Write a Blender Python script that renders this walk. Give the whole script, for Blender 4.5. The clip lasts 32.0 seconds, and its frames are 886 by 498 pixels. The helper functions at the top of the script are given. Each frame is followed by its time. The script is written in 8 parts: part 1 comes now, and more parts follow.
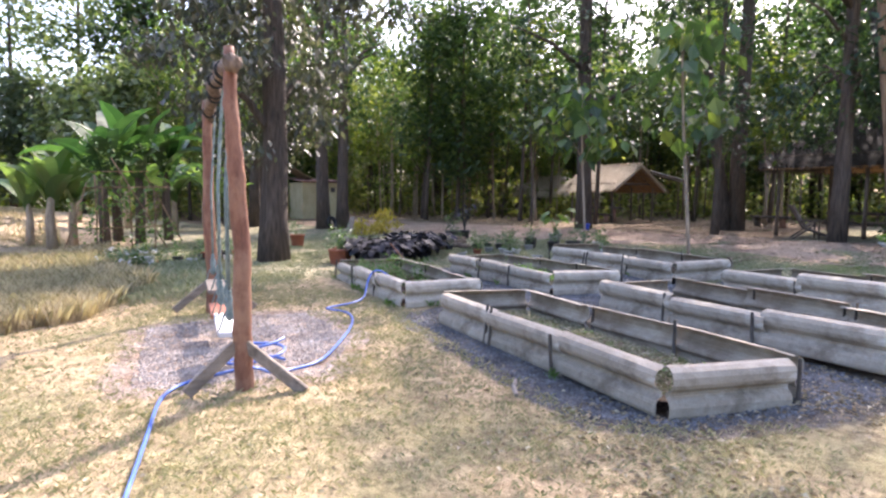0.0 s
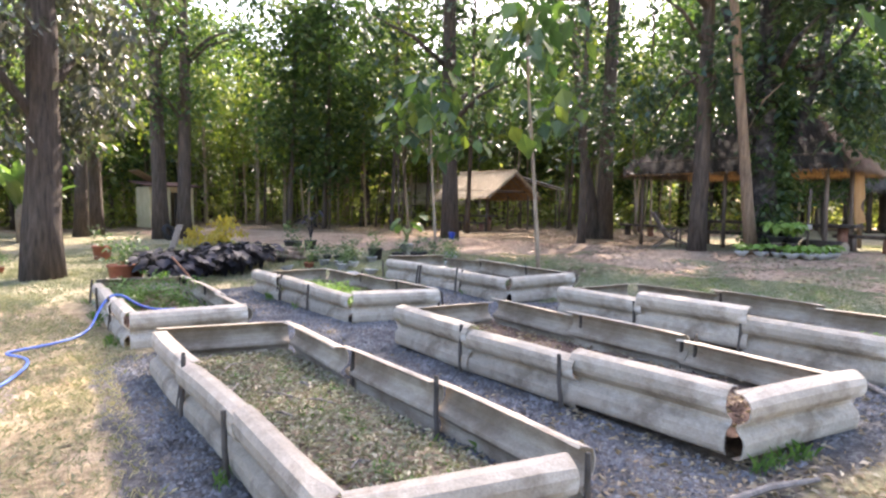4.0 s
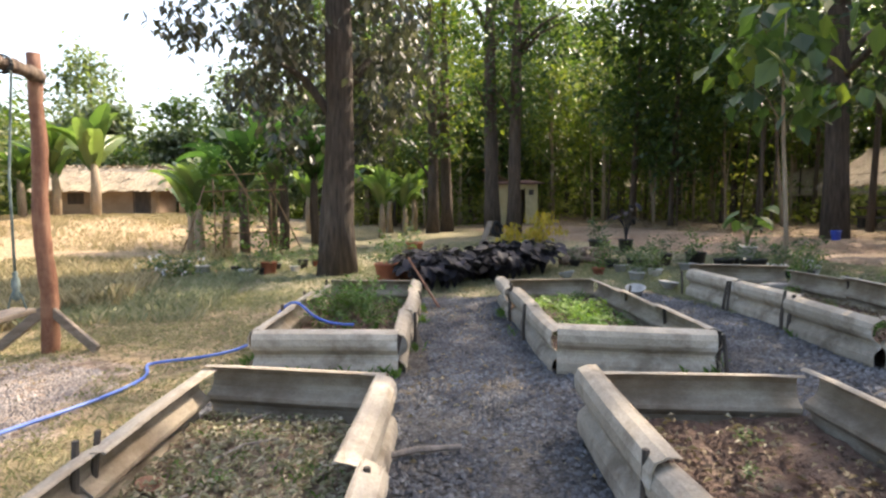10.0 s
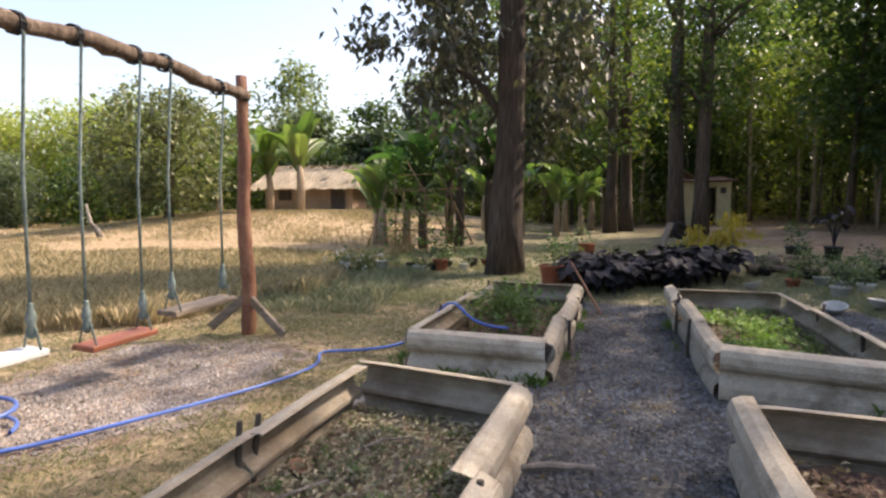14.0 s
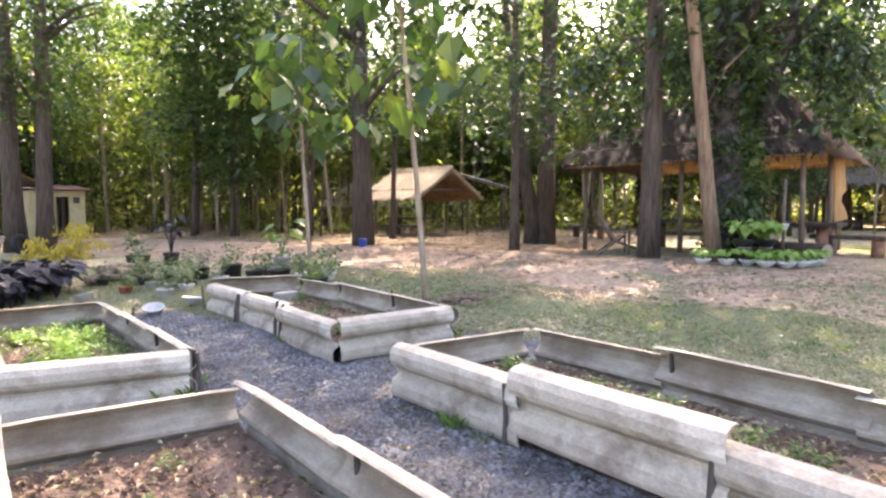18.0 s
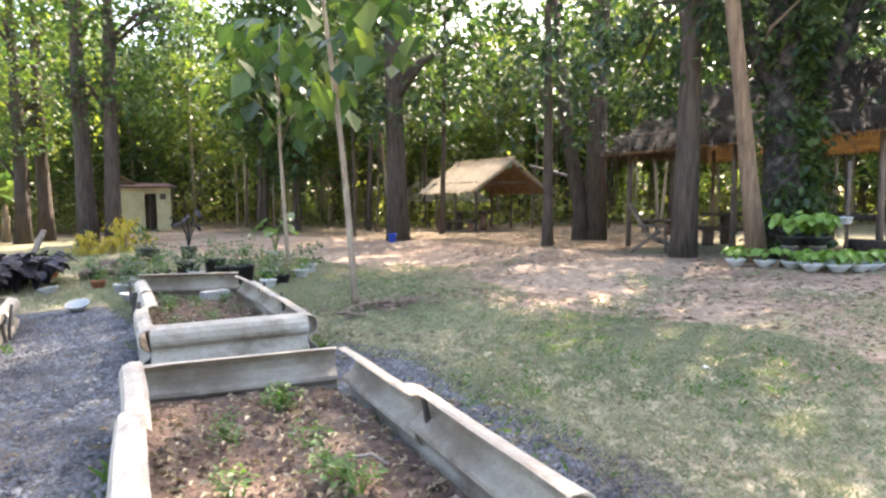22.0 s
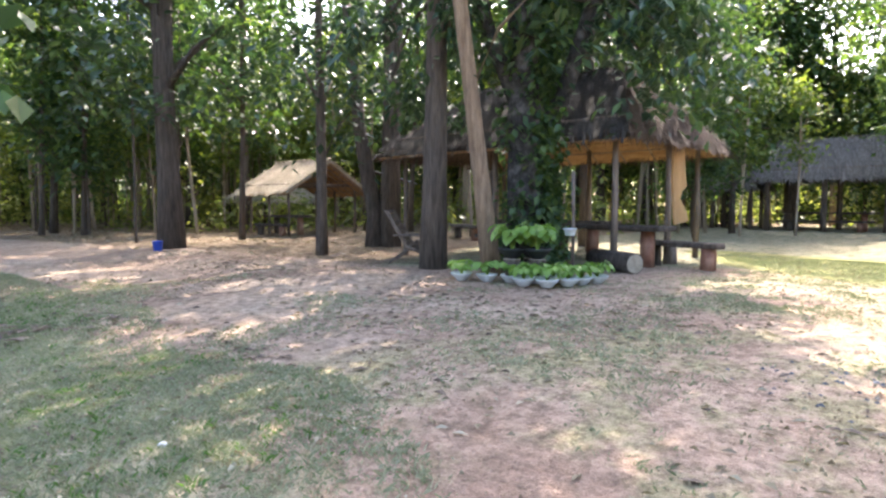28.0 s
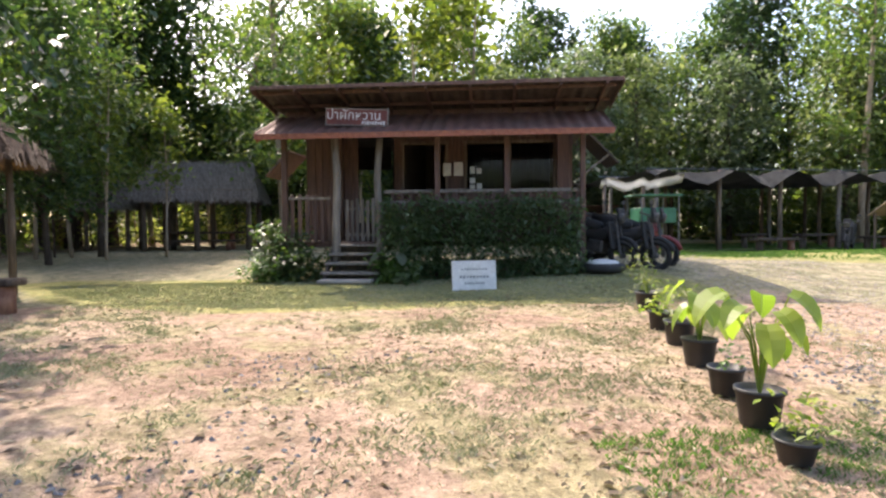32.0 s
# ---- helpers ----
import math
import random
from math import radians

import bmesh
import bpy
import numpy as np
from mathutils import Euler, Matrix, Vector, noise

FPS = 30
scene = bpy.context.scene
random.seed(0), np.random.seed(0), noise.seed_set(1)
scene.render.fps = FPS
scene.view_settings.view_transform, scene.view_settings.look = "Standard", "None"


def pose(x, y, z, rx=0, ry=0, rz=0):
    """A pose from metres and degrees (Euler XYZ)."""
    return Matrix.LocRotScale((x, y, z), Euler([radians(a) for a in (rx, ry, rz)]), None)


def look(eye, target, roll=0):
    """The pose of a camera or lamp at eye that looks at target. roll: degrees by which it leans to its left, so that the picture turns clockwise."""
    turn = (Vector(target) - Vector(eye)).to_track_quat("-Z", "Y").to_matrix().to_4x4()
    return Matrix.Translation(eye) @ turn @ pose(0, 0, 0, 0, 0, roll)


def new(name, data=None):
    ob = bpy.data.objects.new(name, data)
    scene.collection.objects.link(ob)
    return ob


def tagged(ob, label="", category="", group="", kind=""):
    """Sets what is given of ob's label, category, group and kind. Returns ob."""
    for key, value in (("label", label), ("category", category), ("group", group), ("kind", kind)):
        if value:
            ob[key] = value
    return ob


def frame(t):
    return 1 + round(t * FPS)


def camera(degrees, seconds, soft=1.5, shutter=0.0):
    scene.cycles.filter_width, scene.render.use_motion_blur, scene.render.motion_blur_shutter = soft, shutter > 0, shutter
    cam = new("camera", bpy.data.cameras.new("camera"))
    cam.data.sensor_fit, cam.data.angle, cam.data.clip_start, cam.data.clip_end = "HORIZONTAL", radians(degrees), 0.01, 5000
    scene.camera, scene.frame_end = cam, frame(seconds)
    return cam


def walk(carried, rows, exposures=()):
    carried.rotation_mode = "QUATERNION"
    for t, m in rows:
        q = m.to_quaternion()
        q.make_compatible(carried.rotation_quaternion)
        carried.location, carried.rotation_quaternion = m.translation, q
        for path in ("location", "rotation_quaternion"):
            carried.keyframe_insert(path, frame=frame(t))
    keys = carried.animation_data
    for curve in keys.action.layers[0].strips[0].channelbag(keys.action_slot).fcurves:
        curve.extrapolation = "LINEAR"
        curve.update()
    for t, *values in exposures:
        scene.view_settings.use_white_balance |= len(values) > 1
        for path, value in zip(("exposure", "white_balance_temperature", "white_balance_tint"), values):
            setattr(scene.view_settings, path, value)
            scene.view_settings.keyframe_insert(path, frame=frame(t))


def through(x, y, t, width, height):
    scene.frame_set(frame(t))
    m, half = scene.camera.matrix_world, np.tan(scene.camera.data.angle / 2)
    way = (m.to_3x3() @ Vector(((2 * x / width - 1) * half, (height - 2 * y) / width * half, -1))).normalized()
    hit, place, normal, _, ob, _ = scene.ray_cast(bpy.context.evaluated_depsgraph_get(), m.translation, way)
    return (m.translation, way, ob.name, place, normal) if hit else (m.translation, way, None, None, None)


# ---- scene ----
cam = camera(72.6, 32.0, soft=2.4)
PATH = [
    (0, (-3.702, -2.618, 1.535), (-2.587, -0.966, 1.366), 0.4),
    (0.5, (-3.338, -2.487, 1.558), (-2.225, -0.834, 1.39), 0.4),
    (1, (-3.033, -2.428, 1.546), (-1.829, -0.839, 1.383), 0.5),
    (1.5, (-2.659, -2.419, 1.53), (-1.376, -0.894, 1.37), 0.3),
    (2, (-2.433, -2.369, 1.486), (-1.119, -0.869, 1.328), 0.4),
    (2.5, (-2.091, -2.194, 1.497), (-0.75, -0.718, 1.345), 0.4),
    (4.5, (-1.073, -1.772, 1.431), (0.299, -0.324, 1.297), 0.7),
    (5, (-0.87, -1.582, 1.446), (0.368, -0.018, 1.307), 0.6),
    (5.5, (-0.6, -1.438, 1.438), (0.39, 0.293, 1.29), 0.2),
    (6, (-0.352, -1.276, 1.419), (0.376, 0.579, 1.255), -0.2),
    (6.5, (-0.105, -0.98, 1.339), (0.456, 0.932, 1.171), -0.2),
    (7, (0.176, -0.735, 1.329), (0.659, 1.199, 1.164), -0.2),
    (7.5, (0.457, -0.553, 1.305), (0.865, 1.397, 1.13), -0.3),
    (8, (0.657, -0.384, 1.243), (0.962, 1.585, 1.067), -0.4),
    (8.5, (0.779, -0.315, 1.234), (1.072, 1.657, 1.074), -0.3),
    (9, (0.979, -0.291, 1.254), (1.273, 1.682, 1.104), -0.3),
    (9.5, (1.221, -0.311, 1.3), (1.522, 1.66, 1.154), -0.4),
    (10, (1.4, -0.255, 1.339), (1.697, 1.717, 1.193), -0.5),
    (10.5, (1.556, -0.224, 1.398), (1.821, 1.753, 1.258), -0.5),
    (11, (1.617, -0.243, 1.418), (1.768, 1.746, 1.273), -0.4),
    (11.5, (1.598, -0.29, 1.415), (1.507, 1.703, 1.267), -0.5),
    (12, (1.586, -0.293, 1.424), (1.265, 1.675, 1.27), -0.3),
    (12.5, (1.596, -0.287, 1.416), (1.236, 1.674, 1.263), -0.3),
    (13, (1.618, -0.278, 1.413), (1.258, 1.683, 1.252), -0.4),
    (13.5, (1.623, -0.263, 1.416), (1.269, 1.699, 1.258), -0.3),
    (15.5, (1.64, -0.298, 1.436), (1.868, 1.684, 1.288), -0.0),
    (16, (1.693, -0.283, 1.426), (2.121, 1.665, 1.277), 0.1),
    (16.5, (1.744, -0.321, 1.431), (2.43, 1.552, 1.288), -0.0),
    (17, (1.818, -0.334, 1.427), (2.793, 1.407, 1.288), 0.2),
    (17.5, (1.969, -0.439, 1.427), (3.239, 1.102, 1.3), 0.1),
    (18, (2.14, -0.605, 1.419), (3.591, 0.766, 1.292), -0.2),
    (18.5, (2.365, -0.719, 1.39), (3.961, 0.479, 1.258), 0.2),
    (19, (2.791, -0.825, 1.38), (4.552, 0.117, 1.26), -0.1),
    (19.5, (3.048, -0.918, 1.375), (4.918, -0.218, 1.258), -0.1),
    (20, (3.343, -1.059, 1.387), (5.223, -0.387, 1.27), -0.5),
    (20.5, (3.66, -1.188, 1.362), (5.527, -0.484, 1.235), -0.9),
    (21, (4.02, -1.164, 1.343), (5.766, -0.196, 1.22), -0.7),
    (21.5, (4.242, -1.231, 1.355), (5.701, 0.13, 1.221), -0.4),
    (22, (4.474, -1.315, 1.363), (5.642, 0.303, 1.222), -0.5),
    (22.5, (4.675, -1.376, 1.35), (5.643, 0.369, 1.209), -0.5),
    (23, (4.89, -1.414, 1.354), (5.635, 0.436, 1.206), -0.5),
    (23.5, (5.074, -1.465, 1.364), (5.564, 0.468, 1.209), -0.4),
    (24, (5.263, -1.594, 1.405), (5.571, 0.376, 1.244), -0.2),
    (24.5, (5.453, -1.752, 1.421), (5.716, 0.225, 1.267), -0.2),
    (26.5, (6.374, -2.099, 1.500), (7.164, -0.268, 1.345), -0.1),
    (27, (6.594, -2.127, 1.466), (7.638, -0.426, 1.327), -0.4),
    (27.5, (6.827, -2.112, 1.489), (8.081, -0.56, 1.353), -0.1),
    (28, (7.044, -2.196, 1.472), (8.498, -0.83, 1.331), -0.0),
    (28.5, (7.269, -2.323, 1.48), (8.887, -1.155, 1.355), -0.1),
    (29, (7.452, -2.409, 1.499), (9.229, -1.5, 1.375), 0.1),
    (29.5, (7.679, -2.535, 1.498), (9.6, -1.991, 1.383), 0.1),
    (30, (7.904, -2.671, 1.512), (9.893, -2.494, 1.407), -0.2),
    (30.5, (8.102, -2.774, 1.502), (10.097, -2.884, 1.41), -0.1),
    (31, (8.359, -2.871, 1.518), (10.34, -3.131, 1.43), -0.3),
    (31.5, (8.524, -2.934, 1.526), (10.5, -3.225, 1.437), -0.4),
    (32, (8.753, -2.945, 1.534), (10.726, -3.259, 1.449), -0.4),
]
walk(cam, [(t, look(eye, target, roll)) for t, eye, target, roll in PATH],
     [(0, 2.32, 6450, 24), (2.5, 2.78, 6450, 22), (5, 2.76, 7300, 21), (6.5, 2.33, 7400, 19), (9, 2.0, 7450, 13), (11, 1.9, 7650, 17), (13, 1.38, 7500, 18), (15.5, 1.57, 7500, 19), (17, 2.89, 7650, 21), (18, 3.19, 7500, 24), (19, 3.11, 7550, 25), (21, 2.91, 7300, 18), (22.5, 3.23, 7100, 15), (24, 2.8, 7100, 13), (27, 2.85, 7200, 22), (28.2, 2.96, 6350, 15), (29, 2.52, 5850, 17), (30, 2.02, 5800, 22), (32, 1.95, 6900, 17)])

# ---- world and sun ----
SUN_TO = Vector((0.88, 0.47, 1.02)).normalized()
world = bpy.data.worlds.new("sky")
scene.world = world
world.use_nodes = True
_wn = world.node_tree.nodes
_sky = _wn.new("ShaderNodeTexSky")
_sky.sky_type, _sky.sun_disc = "NISHITA", False
_sky.sun_elevation = math.asin(SUN_TO.z)
_sky.sun_rotation = math.atan2(SUN_TO.x, SUN_TO.y)
_sky.air_density, _sky.dust_density = 1.0, 3.0
_bg = _wn["Background"]
_bg.inputs[1].default_value = 0.15
world.node_tree.links.new(_sky.outputs[0], _bg.inputs[0])
_sl = bpy.data.lights.new("sun", "SUN")
_sl.energy, _sl.angle, _sl.color = 2.5, radians(0.55), (1.0, 0.94, 0.84)
sun = new("sun", _sl)
sun.matrix_world = look(SUN_TO * 60, (0, 0, 0))


# ---- materials ----
def noise_node(nt, scale, detail=4.0, rough=0.55, coords=None, dims="3D"):
    n = nt.nodes.new("ShaderNodeTexNoise")
    n.inputs["Scale"].default_value, n.inputs["Detail"].default_value = scale, detail
    n.inputs["Roughness"].default_value = rough
    if coords is not None:
        nt.links.new(coords, n.inputs["Vector"])
    return n


def ramp_node(nt, fac, stops):
    r = nt.nodes.new("ShaderNodeValToRGB")
    while len(r.color_ramp.elements) > 1:
        r.color_ramp.elements.remove(r.color_ramp.elements[-1])
    for i, (p, c) in enumerate(stops):
        e = r.color_ramp.elements[0] if i == 0 else r.color_ramp.elements.new(p)
        e.position, e.color = p, (*c, 1)
    nt.links.new(fac, r.inputs[0])
    return r


def mix_node(nt, fac, a, b, blend="MIX"):
    m = nt.nodes.new("ShaderNodeMix")
    m.data_type, m.blend_type = "RGBA", blend
    for sock, v in ((m.inputs[0], fac), (m.inputs[6], a), (m.inputs[7], b)):
        if isinstance(v, (int, float)):
            sock.default_value = v
        elif isinstance(v, tuple):
            sock.default_value = (*v, 1)
        else:
            nt.links.new(v, sock)
    return m.outputs[2]


def surface(name, dark, light, scale=6.0, fine=60.0, rough=0.85, bump=0.3, metal=0.0, stain=None, stain_scale=1.3,
            stretch=(1, 1, 1), vary=0.25, island=False, dist=0.01, patch=None):
    """A worn surface: two tones at a large scale, grain at a fine one, stains, relief, and a tone of its own for each object."""
    m = bpy.data.materials.new(name)
    m.use_nodes = True
    nt = m.node_tree
    p = nt.nodes["Principled BSDF"]
    tc = nt.nodes.new("ShaderNodeTexCoord")
    mp = nt.nodes.new("ShaderNodeMapping")
    mp.inputs["Scale"].default_value = stretch
    nt.links.new(tc.outputs["Object"], mp.inputs["Vector"])
    big = noise_node(nt, scale, 5, 0.6, mp.outputs[0])
    col = ramp_node(nt, big.outputs[0], [(0.3, dark), (0.7, light)]).outputs[0]
    grain = noise_node(nt, fine, 3, 0.6, mp.outputs[0])
    col = mix_node(nt, 0.45, col, ramp_node(nt, grain.outputs[0], [(0.25, (0.35, 0.35, 0.35)), (0.75, (1.0, 1.0, 1.0))]).outputs[0], "MULTIPLY")
    if stain:
        sn = noise_node(nt, stain_scale, 6, 0.65, tc.outputs["Object"])
        fac = ramp_node(nt, sn.outputs[0], [(0.48, (0, 0, 0)), (0.66, (0.85, 0.85, 0.85))]).outputs[0]
        col = mix_node(nt, fac, col, stain)
    if patch:
        pn = noise_node(nt, 1.15, 3, 0.45, tc.outputs["Object"])
        fac = ramp_node(nt, pn.outputs[0], [(0.575, (0, 0, 0)), (0.59, (0.75, 0.75, 0.75))]).outputs[0]
        col = mix_node(nt, fac, col, mix_node(nt, grain.outputs[0], tuple(0.8 * c for c in patch), patch))
    if vary:
        src = nt.nodes.new("ShaderNodeNewGeometry").outputs["Random Per Island"] if island else nt.nodes.new("ShaderNodeObjectInfo").outputs["Random"]
        lo, hi = 1 - vary, 1.0
        col = mix_node(nt, 1.0, col, ramp_node(nt, src, [(0.0, (lo, lo, lo)), (1.0, (hi, hi, hi))]).outputs[0], "MULTIPLY")
    nt.links.new(col, p.inputs["Base Color"])
    p.inputs["Roughness"].default_value, p.inputs["Metallic"].default_value = rough, metal
    if bump:
        b = nt.nodes.new("ShaderNodeBump")
        b.inputs["Strength"].default_value, b.inputs["Distance"].default_value = bump, dist
        nt.links.new(grain.outputs[0], b.inputs["Height"])
        nt.links.new(b.outputs[0], p.inputs["Normal"])
    return m


def foliage(name, colors, gloss=0.45, through=0.45):
    """Leaves: a tone for each leaf, gloss on top, light coming through."""
    m = bpy.data.materials.new(name)
    m.use_nodes = True
    nt = m.node_tree
    p = nt.nodes["Principled BSDF"]
    rnd = nt.nodes.new("ShaderNodeNewGeometry").outputs["Random Per Island"]
    stops = [(i / max(1, len(colors) - 1), c) for i, c in enumerate(colors)]
    col = ramp_node(nt, rnd, stops).outputs[0]
    tc = nt.nodes.new("ShaderNodeTexCoord")
    big = noise_node(nt, 0.5, 2, 0.5, tc.outputs["Object"])
    col = mix_node(nt, 1.0, col, ramp_node(nt, big.outputs[0], [(0.3, (0.65, 0.7, 0.65)), (0.7, (1.0, 1.0, 1.0))]).outputs[0], "MULTIPLY")
    nt.links.new(col, p.inputs["Base Color"])
    p.inputs["Roughness"].default_value = gloss
    tr = nt.nodes.new("ShaderNodeBsdfTranslucent")
    bright = mix_node(nt, 1.0, col, (1.35, 1.55, 0.75), "MULTIPLY")
    nt.links.new(bright, tr.inputs[0])
    mx = nt.nodes.new("ShaderNodeMixShader")
    mx.inputs[0].default_value = through
    nt.links.new(p.outputs[0], mx.inputs[1])
    nt.links.new(tr.outputs[0], mx.inputs[2])
    nt.links.new(mx.outputs[0], nt.nodes["Material Output"].inputs[0])
    return m


M_CEMENT = surface("fibre_cement", (0.40, 0.345, 0.265), (0.66, 0.59, 0.475), 2.6, 70, 0.9, 0.4, stain=(0.19, 0.15, 0.105), stain_scale=3.0, vary=0.32, patch=(0.76, 0.715, 0.63))
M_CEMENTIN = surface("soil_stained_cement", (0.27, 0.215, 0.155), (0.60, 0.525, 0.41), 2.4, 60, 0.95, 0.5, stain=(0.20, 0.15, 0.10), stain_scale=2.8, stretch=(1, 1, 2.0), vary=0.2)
M_SOIL = surface("bed_soil", (0.088, 0.052, 0.037), (0.215, 0.138, 0.098), 5.0, 30, 1.0, 1.0, stain=(0.12, 0.10, 0.075), dist=0.04)
M_SOILPALE = surface("dry_bed_soil", (0.17, 0.12, 0.085), (0.33, 0.25, 0.18), 5.0, 30, 1.0, 1.0, stain=(0.20, 0.17, 0.12), dist=0.04)
M_STAKE = surface("weathered_stake", (0.05, 0.042, 0.035), (0.17, 0.145, 0.12), 8, 70, 0.9, 0.5, stretch=(3, 3, 0.5))
M_REDWOOD = surface("peeled_log", (0.16, 0.055, 0.03), (0.36, 0.17, 0.10), 5, 40, 0.7, 0.6, stain=(0.33, 0.18, 0.11), stain_scale=3.0, stretch=(2.5, 2.5, 0.5))
M_BARKLOG = surface("bark_log", (0.12, 0.075, 0.052), (0.46, 0.34, 0.25), 7, 40, 0.85, 1.0, stretch=(2.5, 2.5, 0.6), dist=0.03)
M_BARK = surface("dark_bark", (0.058, 0.042, 0.031), (0.20, 0.15, 0.112), 6, 30, 0.95, 1.0, stretch=(3, 3, 0.35), dist=0.05)
M_BARKBLACK = surface("blackish_bark", (0.014, 0.012, 0.010), (0.075, 0.062, 0.05), 6, 30, 0.95, 1.0, stain=(0.20, 0.18, 0.16), stain_scale=4.5, stretch=(3, 3, 0.5), dist=0.05)
M_BARKTAN = surface("tan_bark", (0.17, 0.105, 0.062), (0.42, 0.285, 0.18), 6, 35, 0.9, 0.9, stretch=(3, 3, 0.4), dist=0.03)
M_BARKPALE = surface("pale_bark", (0.29, 0.21, 0.145), (0.54, 0.425, 0.30), 5, 40, 0.9, 0.6, stretch=(2, 2, 0.5), dist=0.02)
M_PLANK = surface("grey_plank", (0.15, 0.115, 0.085), (0.38, 0.31, 0.24), 5, 60, 0.8, 0.4, stretch=(0.6, 3, 3))
M_REDPLANK = surface("red_plank", (0.26, 0.07, 0.035), (0.42, 0.16, 0.09), 5, 60, 0.6, 0.3, stretch=(0.6, 3, 3))
M_ROPE = surface("green_rope", (0.10, 0.15, 0.14), (0.30, 0.38, 0.36), 12, 120, 0.7, 0.5)
M_HOSE = surface("blue_hose", (0.05, 0.12, 0.48), (0.14, 0.25, 0.66), 3, 40, 0.32, 0.1)
M_THATCH = surface("straw_thatch", (0.24, 0.145, 0.07), (0.55, 0.37, 0.20), 4, 55, 0.95, 1.0, stretch=(3, 3, 0.6), island=True, vary=0.45, dist=0.03)
M_STRAWPALE = surface("pale_thatch", (0.56, 0.45, 0.31), (0.82, 0.70, 0.54), 4, 55, 0.95, 1.0, stretch=(3, 3, 0.6), island=True, vary=0.35, dist=0.03)
# straw under the roofs; sunlight glowing through is put into its orange
M_GLOWSTRAW = surface("sunglow_straw", (0.34, 0.18, 0.075), (0.62, 0.37, 0.18), 5, 60, 0.95, 1.0, stretch=(2, 0.5, 2), dist=0.03)
M_BOWL = surface("dull_white_plastic", (0.36, 0.36, 0.34), (0.52, 0.52, 0.49), 3, 40, 0.6, 0.1, vary=0.1)
M_THATCHBROWN = surface("browned_thatch", (0.075, 0.042, 0.024), (0.21, 0.125, 0.075), 4, 55, 0.95, 1.0, stretch=(3, 3, 0.6), island=True, vary=0.5, dist=0.03)
M_THATCHDARK = surface("old_thatch", (0.024, 0.019, 0.015), (0.10, 0.08, 0.062), 4, 55, 0.95, 1.0, stretch=(3, 3, 0.6), island=True, vary=0.5, dist=0.03)
M_GREYTHATCH = surface("grey_thatch", (0.16, 0.142, 0.12), (0.38, 0.34, 0.295), 4, 55, 0.95, 1.0, stretch=(3, 3, 0.6), island=True, vary=0.5, dist=0.03)
M_POST = surface("hut_post", (0.09, 0.065, 0.05), (0.27, 0.20, 0.15), 5, 50, 0.9, 0.6, stretch=(3, 3, 0.5))
M_GATEPOST = surface("silvery_post", (0.15, 0.13, 0.11), (0.36, 0.32, 0.28), 5, 50, 0.9, 0.6, stretch=(3, 3, 0.4))
M_CARVED = surface("sawn_orange_board", (0.45, 0.23, 0.08), (0.68, 0.40, 0.16), 3, 50, 0.6, 0.3, stretch=(3, 3, 0.4))
M_REDROOF = surface("red_roof_sheet", (0.115, 0.056, 0.046), (0.21, 0.10, 0.08), 3, 60, 0.85, 0.15, stain=(0.10, 0.06, 0.05))
M_GREYROOF = surface("grey_roof_sheet", (0.085, 0.066, 0.054), (0.18, 0.14, 0.115), 3, 60, 0.95, 0.15, stain=(0.07, 0.05, 0.04))
M_REDWALL = surface("stained_board", (0.08, 0.045, 0.036), (0.19, 0.105, 0.08), 4, 50, 0.7, 0.3, stretch=(3, 3, 0.4))
M_DARKWALL = surface("dark_board", (0.065, 0.053, 0.045), (0.15, 0.12, 0.10), 4, 50, 0.8, 0.3, stretch=(3, 3, 0.4))
M_WHITE = surface("white_paint", (0.62, 0.62, 0.60), (0.82, 0.82, 0.80), 3, 40, 0.6, 0.1, vary=0.1)
M_CREAM = surface("cream_plaster", (0.55, 0.47, 0.27), (0.72, 0.64, 0.40), 2, 40, 0.9, 0.2, vary=0.1)
M_ADOBE = surface("adobe_wall", (0.48, 0.33, 0.22), (0.66, 0.49, 0.35), 2, 40, 0.95, 0.4)
M_BLACKPOT = surface("black_plastic", (0.012, 0.012, 0.013), (0.035, 0.034, 0.034), 4, 60, 0.5, 0.1)
M_SHARD = surface("brown_shard", (0.20, 0.10, 0.06), (0.36, 0.21, 0.14), 6, 60, 0.85, 0.3)
M_CLAYPOT = surface("terracotta", (0.30, 0.09, 0.05), (0.46, 0.17, 0.09), 4, 60, 0.8, 0.2)
M_NET = surface("shade_net", (0.010, 0.012, 0.013), (0.035, 0.04, 0.042), 4, 80, 0.8, 0.3)
M_TARP = surface("white_tarp", (0.60, 0.62, 0.66), (0.80, 0.82, 0.85), 2, 40, 0.5, 0.2, vary=0.1)
M_METAL = surface("dull_metal", (0.16, 0.16, 0.17), (0.40, 0.40, 0.42), 6, 80, 0.35, 0.1, metal=0.9)
M_DARKMETAL = surface("dusty_dark_metal", (0.05, 0.05, 0.052), (0.16, 0.155, 0.15), 6, 80, 0.6, 0.1, metal=0.5)
M_RUBBER = surface("rubber", (0.012, 0.012, 0.012), (0.03, 0.03, 0.03), 6, 80, 0.8, 0.2)
M_BLACKPAINT = surface("black_paint", (0.012, 0.012, 0.013), (0.03, 0.03, 0.03), 6, 80, 0.75, 0.05)
M_REDPAINT = surface("red_paint", (0.16, 0.018, 0.016), (0.24, 0.03, 0.025), 6, 80, 0.5, 0.05)
M_GREENPAINT = surface("green_paint", (0.02, 0.13, 0.07), (0.04, 0.20, 0.11), 6, 80, 0.5, 0.05)
M_BLUEPLASTIC = surface("blue_plastic", (0.02, 0.06, 0.42), (0.04, 0.11, 0.55), 6, 80, 0.4, 0.05)
